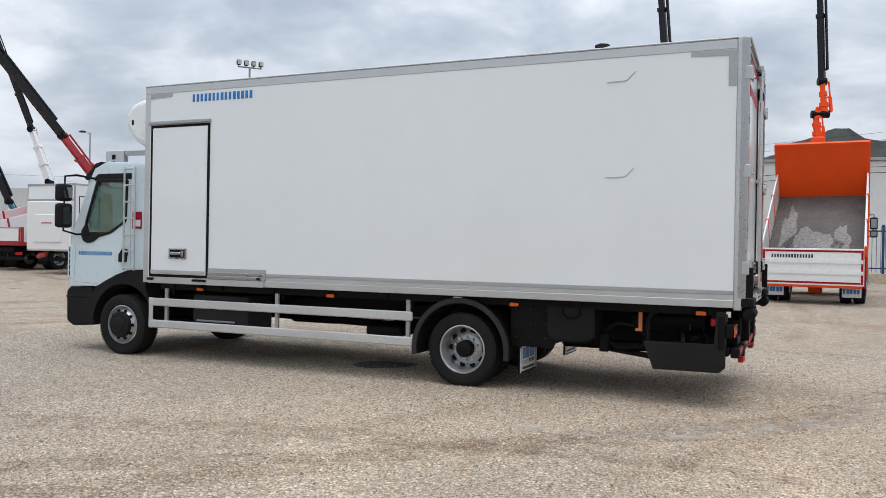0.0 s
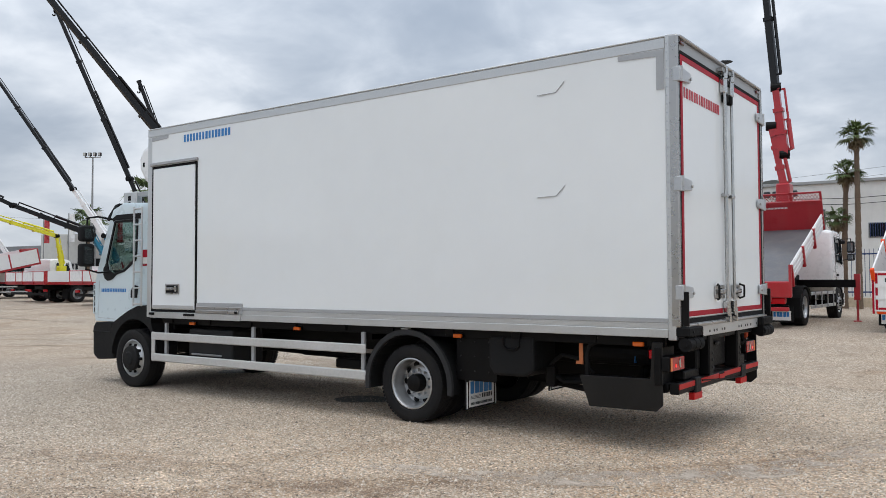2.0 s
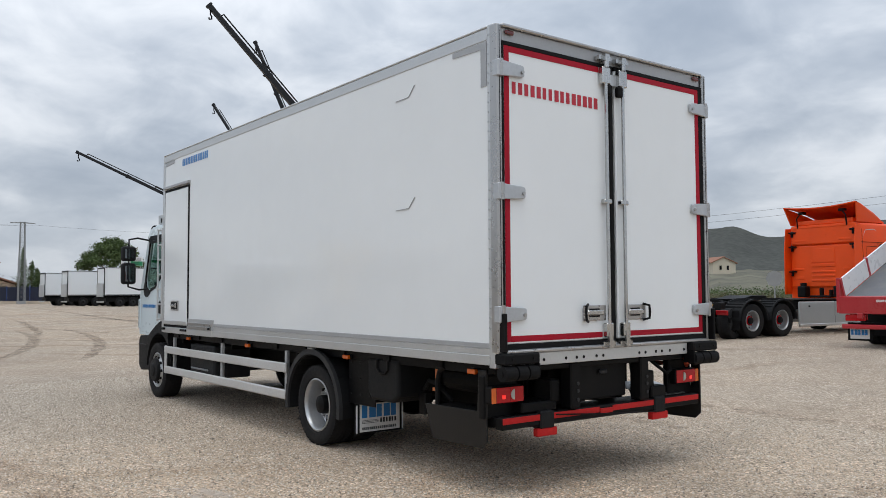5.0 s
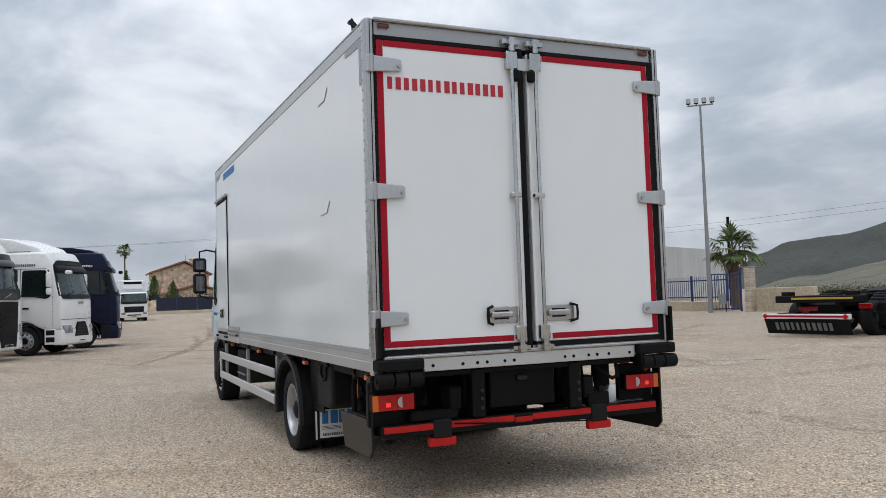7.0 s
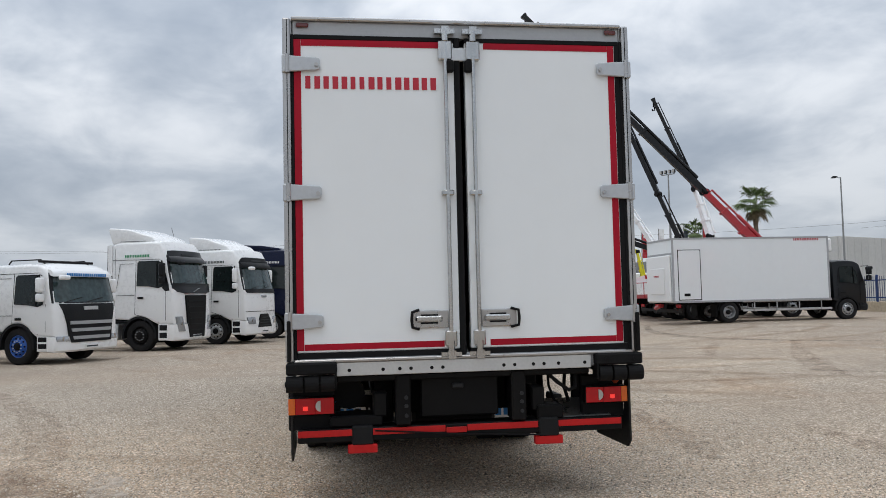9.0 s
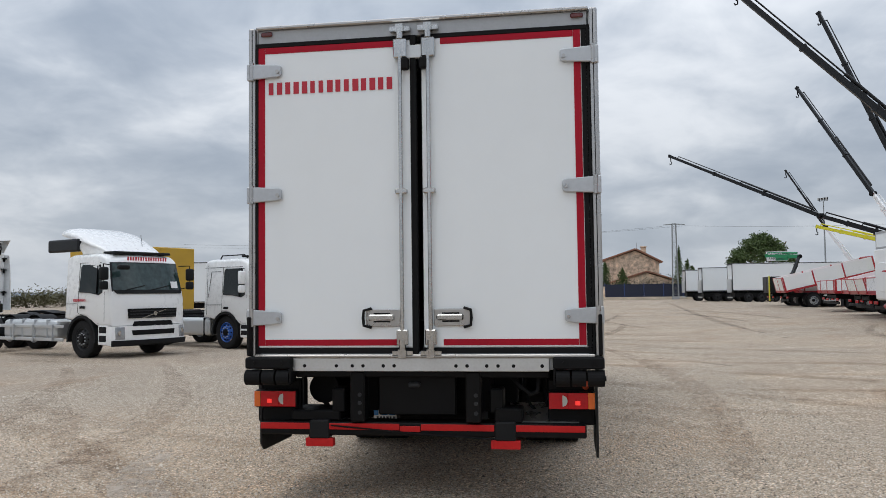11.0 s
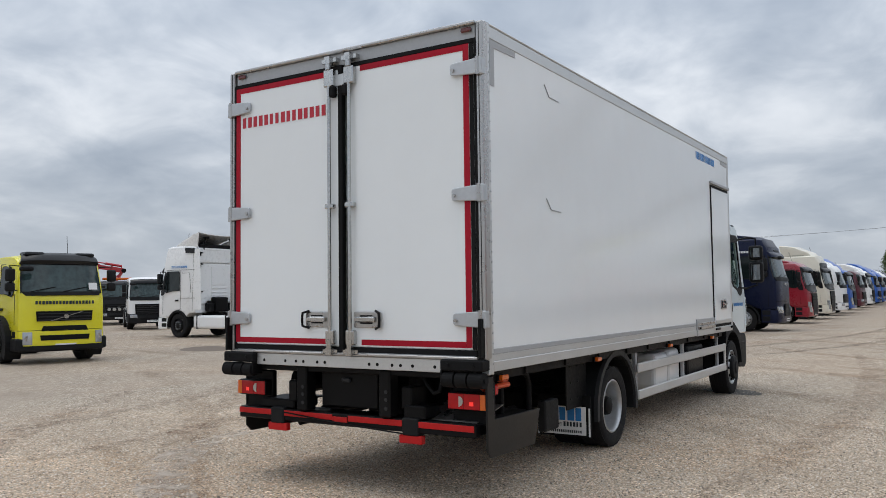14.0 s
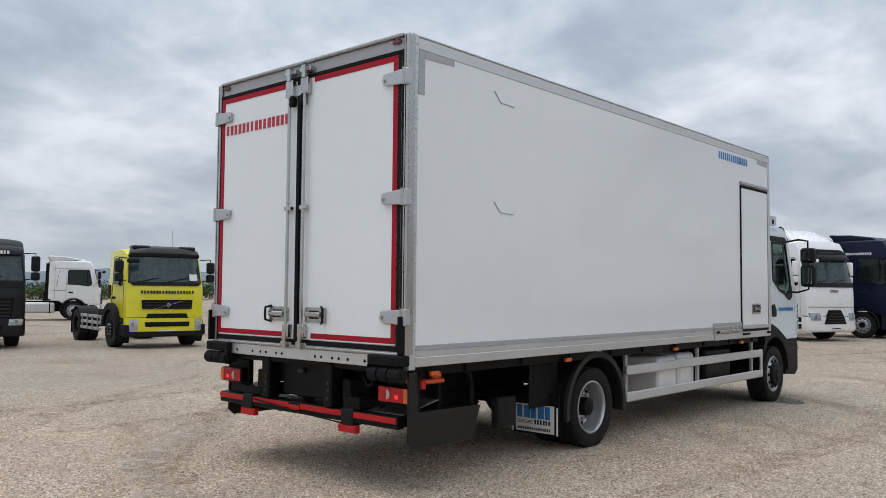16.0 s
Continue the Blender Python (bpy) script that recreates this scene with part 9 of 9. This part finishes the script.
for i in range(3):
    K = thing("kiosk", "small red and white roadside hut behind the trucks", "kiosk", pose(-66 + 4 * i, 36, gz(-66, 36)), "roadside huts")
    part("wall", rounded(0.03, (-1.5, 1.5, -1, 1, 0, 2.6)), RENDER_WHITE, K)
    part("front_panel", rounded(0.03, (-1.3, 1.3, -1.06, -1.01, 1.4, 2.7)), RED_PAINT if i != 1 else DARK_VINYL, K)


# blue picket fence on a low rendered wall, with gate pillar
CRACKED = mat("cracked_beige_render", (0.52, 0.43, 0.31), 0.95, vary=0.35, scale=1.1, bump=0.8, bscale=2.2, dirt=0.3)
def picket_fence(name, label, x0, x1, y, z_wall=0.5, top=1.9):
    T = thing(name, label, "fence", pose(x0, y, gz((x0 + x1) / 2, y)), kind="structure")
    L = x1 - x0
    wall = part("low_wall", rounded(0.02, (0, L, -0.15, 0.15, -0.1, z_wall)), CRACKED, T, "low cracked beige rendered wall")
    n_ = int(L / 2.5)
    for i in range(n_ + 1):
        x = L * i / n_
        part("post", rounded(0.01, (x - 0.05, x + 0.05, -0.05, 0.05, z_wall, top)), FENCE_BLUE, T)
    for z in (z_wall + 0.2, top - 0.3):
        part("rail", rounded(0.005, (0, L, -0.03, 0.03, z, z + 0.06)), FENCE_BLUE, T)
    me = as_mesh(rounded(0.0, (-0.012, 0.012, -0.012, 0.012, z_wall + 0.05, top - 0.06)), "picket", mat("grey_blue_picket", (0.10, 0.13, 0.2), 0.5))
    n2 = int(L / 0.17)
    for i in range(n2):
        part("picket", me, None, T, m=pose(L * (i + 0.5) / n2, 0, 0))


picket_fence("fence", "blue picket fence on a low cracked wall", -52.0, -27.6, 27.4)
picket_fence("fence", "blue picket fence before the white building", -9.5, 16.0, 30.0, 0.4, 2.5)
G = thing("gate_pillar", "square beige stone gate pillar", "pillar", pose(-25.8, 27.2, gz(-26, 27)), kind="structure")
for i in range(9):
    part("stone_course", rounded(0.02, (-0.2, 0.2, -0.2, 0.2, i * 0.24, i * 0.24 + 0.235)), STONE, G)
part("cap", rounded(0.03, (-0.23, 0.23, -0.23, 0.23, 2.16, 2.22)), CONCRETE, G)
GT = thing("gate", "blue steel gate standing open beside the pillar", "gate", pose(-26.35, 27.1, gz(-26, 27), 0, 0, 60), kind="structure")
part("gate_post", rounded(0.01, (-0.05, 0.05, -0.05, 0.05, 0, 2.15)), FENCE_BLUE, GT)
part("gate_frame", rounded(0.006, (-1.5, -0.06, -0.025, 0.025, 0.12, 0.18), (-1.5, -0.06, -0.025, 0.025, 1.86, 1.92), (-1.55, -1.48, -0.03, 0.03, 0.1, 1.95)), FENCE_BLUE, GT)
for i in range(9):
    part("gate_bar", rounded(0.0, (-1.4 + i * 0.15, -1.375 + i * 0.15, -0.012, 0.012, 0.18, 1.86)), FENCE_BLUE, GT)
BN = thing("litter_bin", "small grey litter bin on a post beside the mast", "bin", pose(-25.95, 25.75, gz(-26, 26)))
part("post", tube([(0, 0, 0), (0, 0, 0.9)], 0.025, 8), GREY_PLASTIC, BN)
part("bucket", lathe([(0.005, 0.32), (0.15, 0.33), (0.19, 0.8), (0.175, 0.8), (0.14, 0.36), (0.005, 0.35)], 20), POLE, BN, m=Matrix.Translation((0.0, -0.22, 0.1)) @ Matrix.Rotation(radians(90), 4, "X"))
UP = thing("utility_pole", "dark wooden utility pole behind the palm", "pole", pose(-36.57, 36.0, gz(-38, 41)))
part("shaft", cyl(bmesh.new(), (0, 0, 0), (0, 0, 5.89), 0.13, 10, 0.09), BLACK, UP)
RW = thing("garden_wall", "rough grey-brown low wall beyond the gate pillar", "wall", pose(-25.5, 27.35, gz(-25, 27)), kind="structure")
part("wall", rounded(0.03, (0, 3.6, -0.12, 0.12, -0.1, 1.15)), CRACKED, RW)
P = thing("tall_post", "tall blue steel post beside the tipper", "post", pose(4.0, 20.5, gz(4, 20)))
part("shaft", rounded(0.02, (-0.12, 0.12, -0.12, 0.12, 0, 3.4)), FENCE_BLUE, P)
part("upper_shaft", rounded(0.02, (-0.09, 0.09, -0.09, 0.09, 3.4, 5.6)), GREY_PLASTIC, P)
S = thing("road_sign", "round grey back of a road sign on a post", "road sign", pose(*bearing(4.7, -5.5, 30.8, 44), 0, 0, 0, 30))
part("post", tube([(0, 0, 0), (0, 0, 2.4)], 0.035, 8), POLE, S)
part("disc", lathe([(0.005, -0.02), (0.4, -0.02), (0.4, 0.0), (0.005, 0.0)], 8), POLE, S, m=pose(0, -0.04, 2.2))
ob = new("field", as_mesh(rounded(0.0, (-60, -9.8, 31, 130, -0.2, 0.02)), "field", FIELD))
tagged(ob, "dry grass field beyond the gate", "field", kind="structure")


# lattice pylon with wires
def pylon(x, y, h):
    T = thing("pylon", "grey lattice electricity pylon with cross arm", "pylon", pose(x, y, gz(x, y)))
    b = bmesh.new()
    for sx in (-1, 1):
        for sy in (-1, 1):
            beam(b, (sx * 0.42, sy * 0.42, 0), (sx * 0.26, sy * 0.26, h), 0.075, 0.075)
    n_ = 16
    for i in range(n_):
        z0, z1 = h * i / n_, h * (i + 1) / n_
        w0, w1 = 0.42 - 0.16 * i / n_, 0.42 - 0.16 * (i + 1) / n_
        for sx, sy, tx, ty in ((-1, -1, 1, -1), (1, -1, 1, 1), (1, 1, -1, 1), (-1, 1, -1, -1)):
            beam(b, (sx * w0, sy * w0, z0), (tx * w1, ty * w1, z1), 0.03, 0.03)
            beam(b, (sx * w1, sy * w1, z1), (tx * w1, ty * w1, z1), 0.03, 0.03)
    part("lattice", b, POLE, T)
    part("cross_arm", solid([(-1.6, h - 0.2), (-1.5, h - 0.1), (0, h + 0.02), (1.5, h - 0.1), (1.6, h - 0.2), (0, h - 0.14)], -0.06, 0.06), POLE, T, m=pose(0, 0, 0, 0, 0, 90))
    part("footing", rounded(0.02, (-0.5, 0.5, -0.5, 0.5, 0, 0.4)), CONCRETE, T)


pylon(-117, 16.2, 11.0)
pylon(-83.2, -78.3, 9.8)


def wire(a, b, sag, name="overhead_wire"):
    bm = bmesh.new()
    a, b = Vector(a), Vector(b)
    side, rings = (b - a).cross(Vector((0, 0, 1))).normalized() * 0.014, []
    for i in range(13):
        t = i / 12
        p = a.lerp(b, t) - Vector((0, 0, sag * 4 * t * (1 - t)))
        rings.append([bm.verts.new(p + d) for d in (side, Vector((0, 0, 0.02)), -side)])
    for r0, r1 in zip(rings, rings[1:]):
        for k in range(3):
            bm.faces.new((r0[k - 1], r0[k], r1[k], r1[k - 1]))
    ob = new(name, as_mesh(bm, name, BLACK))
    return tagged(ob, "thin black overhead wire between poles", "wire", "overhead wires")


wire((-117, 14.7, 11.0), (-130, -70, 10.4), 1.2)
wire((-117, 17.7, 11.0), (-130, -66, 10.8), 1.2)
wire((-117, 17.7, 11.0), (-80, 60, 9.0), 0.8)
wire((-80, 60, 9.0), (10, 75, 13.0), 1.5)
wire((-80, 60, 8.4), (10, 74, 12.2), 1.5)


# trailers in the far row
def trailer(x, y, h, label):
    T = thing("trailer", label, "trailer", pose(x, y, gz(x, y), 0, 0, 90), "parked box trailers")
    L = 13.4
    part("cargo_box", rounded(0.03, (0, L, -1.28, 1.28, 1.15, h)), WHITE_GRP, T)
    e = bmesh.new()
    for s in (-1, 1):
        for z in (1.2, h - 0.05):
            bx(e, 0, L, s * 1.28 - 0.02, s * 1.28 + 0.02, z - 0.035, z + 0.035)
        bx(e, -0.02, 0.05, s * 1.26 - 0.05, s * 1.26 + 0.05, 1.1, h)
    bx(e, -0.03, 0.02, -1.25, 1.25, h - 0.16, h)
    part("frame_trim", e, GREY_PLASTIC, T)
    part("lift_platform", rounded(0.02, (-0.12, -0.04, -1.15, 1.15, 1.0, 2.4)), ALU, T)
    part("chassis", rounded(0.02, (0.2, L - 0.3, -0.6, 0.6, 0.75, 1.12), (0.2, 4.6, -1.2, 1.2, 0.5, 0.9)), BLACK, T)
    for wx in (1.6, 2.9, 4.2):
        for s in (-1, 1):
            wheel(T, wx, s * 1.08, 0.48, 0.48, 0.36, s, 0.6, nuts=False, rim_mat=GREY_PLASTIC)
    for s in (-1, 1):
        part("landing_leg", rounded(0.01, (L - 3.0, L - 2.85, s * 0.7 - 0.07, s * 0.7 + 0.07, 0.0, 1.1)), BLACK, T)
    part("rear_bar", rounded(0.01, (-0.1, 0.0, -1.2, 1.2, 0.42, 0.56)), ALU, T)


trailer(-83.5, 17.6, 4.0, "white box trailer with grey frame and tail lift")
trailer(-90.0, 15.6, 3.8, "white box trailer parked behind another")
trailer(-96.0, 14.6, 3.7, "white box trailer at the end of the row")
trailer(-50.5, -32.4, 4.05, "pale box trailer behind the row of tractors")
SG = thing("parking_sign", "white parking sign board on two posts", "sign", pose(-113, 29.4, gz(-97, 25), 0, 0, 90) @ Matrix.Scale(1.17, 4))
for s in (-1, 1):
    part("post", tube([(s * 1.0, 0, 0), (s * 1.0, 0, 5.5)], 0.05, 8), POLE, SG)
part("board", rounded(0.01, (-1.25, 1.25, -0.06, -0.01, 4.45, 5.55)), WHITE_VINYL, SG)


def text_mesh(body, size, material):
    cu = bpy.data.curves.new("wording", "FONT")
    cu.body, cu.size, cu.extrude = body, size, 0.01
    ob_ = new("wording", cu)
    me = bpy.data.meshes.new_from_object(ob_)
    bpy.data.objects.remove(ob_)
    me.materials.clear()
    me.materials.append(material)
    return me


part("green_panel", rounded(0.004, (-0.2, 1.22, -0.066, -0.0605, 4.48, 5.0)), GREEN, SG, "green lower field of the sign")
part("wording", text_mesh("CAMIONES", 0.43, DARK_VINYL), None, SG, m=pose(-1.12, -0.075, 5.05, 90))
part("wording", text_mesh("PARKING", 0.43, DARK_VINYL), None, SG, m=pose(-0.98, -0.075, 4.58, 90))
# dark hook-lift truck with a green folded crane
HK = flatbed("dark low-sided truck with a yellow post", -61.0, 16.2, 90, BLACK_PAINT, BLACK_PAINT, BLACK_PAINT, 5.0, gate=1.1, name="crane_truck")
part("yellow_post", rounded(0.02, (-0.12, -0.05, -1.2, -1.0, 0.4, 2.3)), YELLOW, HK)
GRC = thing("loader_crane", "green loader crane with black column beyond the dark truck", "crane", pose(-68.4, 19.7, gz(-68, 20)))
part("crane_column", rounded(0.04, (-0.25, 0.25, -0.3, 0.3, 0.0, 1.9)), BLACK_PAINT, GRC)
boom(GRC, [(0, 0, 1.8), (-0.8, 1.1, 4.1), (-3.2, -1.1, 4.3)], (0.36, 0.42), (BLACK_PAINT, GREEN))
D2 = flatbed("tilted white and red dropside truck", -55.6, 15.9, 90, WHITE_PAINT, WHITE_PAINT, RED_PAINT, 6.2, gate=0.95, tilt=13)
crane_on(D2, [(-53.4, 22.9, 2.6), (-53.4, 22.5, 4.7), (-53.9, 18.0, 5.9)], (0.3, 0.34), (YELLOW, YELLOW))
# low skeletal trailer beside the orange tractor
SK = thing("trailer", "low black skeletal trailer with striped rear bar", "trailer", pose(-9.36, 12.98, gz(-9, 13), 0, 0, 96))
part("rear_bar", rounded(0.01, (-0.05, 0.05, -1.22, 1.22, 0.44, 0.56)), WHITE_VINYL, SK, "white bar with red band")
part("red_band", rounded(0.003, (-0.056, -0.05, -1.2, 1.2, 0.475, 0.525)), RED_TAPE, SK)
fl_ = part("rear_flap", solid([(-0.02, 0.43), (0.0, 0.43), (0.14, 0.06), (0.12, 0.06)], -1.18, 1.18), RUBBER, SK, "wide black rubber flap with pale lettering")
part("flap_lettering", blocks(1.65, 0.2, 11, seed=12), mat("faded_grey_print", (0.15, 0.16, 0.155), 0.7), fl_, m=pose(0.035, 0.85, 0.16, 20, 0, -90))
for s in (-1, 1):
    part("bar_arm", rounded(0.008, (0.0, 0.9, s * 0.75 - 0.04, s * 0.75 + 0.04, 0.5, 0.58)), BLACK, SK)
    part("frame_beam", rounded(0.02, (0.5, 6.2, s * 0.55 - 0.08, s * 0.55 + 0.08, 0.72, 1.0)), BLACK, SK)
    part("twist_lock", rounded(0.015, (0.5, 0.7, s * 0.9 - 0.14, s * 0.9 + 0.14, 0.98, 1.1)), BLACK, SK)
    part("tail_lamp", cyl(bmesh.new(), (-0.06, s * 1.12, 0.5), (0.02, s * 1.12, 0.5), 0.06, 14), RED_LENS, SK)
    for wx in (1.3, 2.6):
        wheel(SK, wx, s * 1.0, 0.42, 0.42, 0.34, s, 0.6, nuts=False, rim_mat=GREY_PLASTIC)
part("rear_cross_beam", rounded(0.02, (0.45, 0.75, -1.2, 1.2, 0.82, 1.0)), BLACK, SK)
part("yellow_strip", rounded(0.004, (0.44, 0.449, -1.0, 0.7, 0.9, 0.95)), MATS["ochre_strip"], SK)
part("suspension", rounded(0.04, (0.8, 2.2, -0.5, 0.5, 0.4, 0.8)), BLACK, SK)
part("air_tank", tube([(0.9, 0.2, 0.66), (0.9, 0.75, 0.66)], 0.12, 12), RED_PAINT, SK)
for y in (-0.7, 0.58):
    part("support_leg", rounded(0.01, (5.4, 5.55, y, y + 0.12, 0.0, 0.75)), BLACK, SK)
# yellow box body among the south-western trucks
YB = thing("box_truck", "yellow box body on a dark chassis", "truck", pose(-31, -17.6, gz(-31, -18), 0, 0, 70))
part("cargo_box", rounded(0.03, (-6, 0, -1.25, 1.25, 1.0, 3.95)), mat("ochre_box_paint", (0.55, 0.33, 0.03), 0.4, vary=0.1), YB)
part("chassis", rounded(0.02, (-5.9, 1.2, -0.5, 0.5, 0.6, 1.0)), BLACK, YB)
for wx in (-4.6, 0.9):
    for s in (-1, 1):
        wheel(YB, wx, s * 1.05, 0.48, 0.48, 0.3, s, 0.6, nuts=False)
# dark crane truck in the south, facing the yard
CT = flatbed("dark crane truck with folded red crane and roof beacons", -31.2, -46.8, 60, BLACK_PAINT, BLACK_PAINT, BLACK_PAINT, 5.0, gate=1.0)
crane_on(CT, [(-28.9, -43.2, 2.4), (-29.4, -42.6, 3.5), (-27.6, -44.0, 3.9)], (0.3, 0.4), (RED_PAINT, RED_PAINT))
part("beacon_bar", rounded(0.05, (6.2, 6.45, -0.9, 0.9, 2.85, 3.0), seg=2), AMBER, CT, "amber roof beacon bar")
for i in range(5):
    part("bumper_lamp", cyl(bmesh.new(), (7.62, -0.6 + 0.3 * i, 1.0), (7.70, -0.6 + 0.3 * i, 1.0), 0.1, 12), CLEAR_LENS, CT)


# ---- stains and litter on the ground ----
def stain(x, y, rx, ry, turn, seed, color, label):
    rnd = random.Random(seed)
    bm = bmesh.new()
    vs = []
    for i in range(40):
        a = 2 * math.pi * i / 40
        k = 1 + 0.25 * noise.noise((math.cos(a) * 1.3, math.sin(a) * 1.3, seed)) + 0.08 * rnd.uniform(-1, 1)
        px, py = rx * k * math.cos(a), ry * k * math.sin(a)
        vs.append((px, py))
    t = radians(turn)
    pts = [(x + a * math.cos(t) - b * math.sin(t), y + a * math.sin(t) + b * math.cos(t)) for a, b in vs]
    bm.faces.new([bm.verts.new((a, b, gz(a, b) + 0.004)) for a, b in pts])
    ob_ = new("stain", as_mesh(bm, "stain", mat("stain_" + str(seed), color, 0.9, vary=0.35, scale=8, bump=0.6, bscale=55)))
    tagged(ob_, label, "stain", kind="stuff")


stain(-4.5, -0.25, 0.42, 0.3, 30, 2, (0.09, 0.085, 0.08), "dark oil stain on the gravel")
stain(-13.1, -16.2, 1.5, 0.8, 55, 3, (0.17, 0.13, 0.10), "brown damp stain on the gravel")
stain(-8.3, 1.1, 0.55, 0.3, 60, 5, (0.10, 0.092, 0.08), "small dark oil stain on the gravel")


# ---- wheel marks pressed into the gravel ----
def track_material(name, color, strength):
    m = bpy.data.materials.new(name)
    m.use_nodes = True
    n, l = m.node_tree.nodes, m.node_tree.links
    p = n["Principled BSDF"]
    p.inputs["Base Color"].default_value, p.inputs["Roughness"].default_value = (*color, 1), 0.95
    tc, a, r = n.new("ShaderNodeTexCoord"), n.new("ShaderNodeTexNoise"), n.new("ShaderNodeMapRange")
    a.inputs["Scale"].default_value, a.inputs["Detail"].default_value, a.inputs["Roughness"].default_value = 4.0, 6, 0.75
    r.inputs["From Min"].default_value, r.inputs["From Max"].default_value = 0.42, 0.62
    r.inputs["To Min"].default_value, r.inputs["To Max"].default_value = 0.0, strength
    l.new(tc.outputs["Object"], a.inputs["Vector"]), l.new(a.outputs[0], r.inputs[0]), l.new(r.outputs[0], p.inputs["Alpha"])
    return m


DARK_TRACK = track_material("damp_wheel_mark", (0.19, 0.14, 0.10), 0.55)
RED_TRACK = track_material("reddish_wheel_mark", (0.30, 0.20, 0.135), 0.27)
PALE_TRACK = track_material("dusty_wheel_mark", (0.62, 0.54, 0.45), 0.6)


def wheel_mark(a, b, c, width, material, seed, gauge=0.0):
    """A ragged strip that bends from a past b to c; with a gauge, a pair of them."""
    rnd = random.Random(seed)
    bm = bmesh.new()
    a, b, c = Vector(a), Vector(b), Vector(c)
    b = 2 * b - (a + c) / 2
    n_ = max(10, int((c - a).length / 0.4))
    for off in ((0,) if not gauge else (-gauge / 2, gauge / 2)):
        last = None
        for i in range(n_ + 1):
            k = i / n_
            p = a * (1 - k) ** 2 + b * 2 * k * (1 - k) + c * k * k
            d = ((b - a) * (1 - k) + (c - b) * k).normalized()
            q = Vector((-d.y, d.x))
            w = width * (0.35 + 0.65 * math.sin(math.pi * min(1, k * 1.6 + 0.1) * 0.5)) * 0.5 * (1 - 0.6 * k ** 6)
            l_, r_ = p + q * (off + w * rnd.uniform(0.7, 1.2)), p + q * (off - w * rnd.uniform(0.7, 1.2))
            now = [bm.verts.new((v.x, v.y, gz(v.x, v.y) + 0.005 + 0.0005 * (seed % 5))) for v in (l_, r_)]
            if last:
                bm.faces.new((last[0], last[1], now[1], now[0]))
            last = now
    bmesh.ops.recalc_face_normals(bm, faces=bm.faces[:])
    tagged(new("wheel_mark", as_mesh(bm, "wheel_mark", material)), "faint sweeping tyre mark in the gravel", "tyre mark", kind="stuff")


wheel_mark((-92, 11.9), (-36, 8.2), (-22, 7.9), 0.45, DARK_TRACK, 1)
wheel_mark((-69, 6.3), (-40.6, 3.1), (-29, 1.0), 0.4, DARK_TRACK, 2)
wheel_mark((-40, 2.6), (-28, 5.2), (-22.5, 8.6), 0.4, DARK_TRACK, 3)
wheel_mark((-11.5, 6.7), (-8.0, 6.9), (-4.0, 7.6), 0.16, DARK_TRACK, 4)
wheel_mark((-10.5, 6.7), (-8.0, 7.8), (-6.0, 9.6), 0.14, DARK_TRACK, 5)
wheel_mark((-57, 7.5), (-49, 9.4), (-34, 10.2), 0.5, DARK_TRACK, 6, 2.0)
wheel_mark((-36, 2.6), (-26, 1.5), (-17, -1.2), 0.4, DARK_TRACK, 7, 2.0)
wheel_mark((-36, 3.4), (-33, 4.8), (-24, 5.0), 0.35, PALE_TRACK, 8)
wheel_mark((-2.0, -3.0), (0.2, -1.9), (1.6, 1.0), 0.5, PALE_TRACK, 12)
wheel_mark((-14, 3.0), (-9, 5.2), (-3, 5.0), 0.3, DARK_TRACK, 13)
wheel_mark((-15, 10.6), (-6.5, 6.4), (1.5, 5.2), 0.55, RED_TRACK, 14, 2.0)
wheel_mark((-4.5, -7.0), (0.6, -2.8), (2.6, 1.8), 0.55, RED_TRACK, 16, 2.0)
wheel_mark((-18, 1.9), (-9, 3.0), (-1.2, 2.5), 0.5, RED_TRACK, 17)
wheel_mark((-12, -9.5), (-5.0, -5.6), (0.5, -4.6), 0.5, RED_TRACK, 18, 2.0)
wheel_mark((-26, 12.0), (-18.5, 10.2), (-12, 12.6), 0.45, DARK_TRACK, 19)
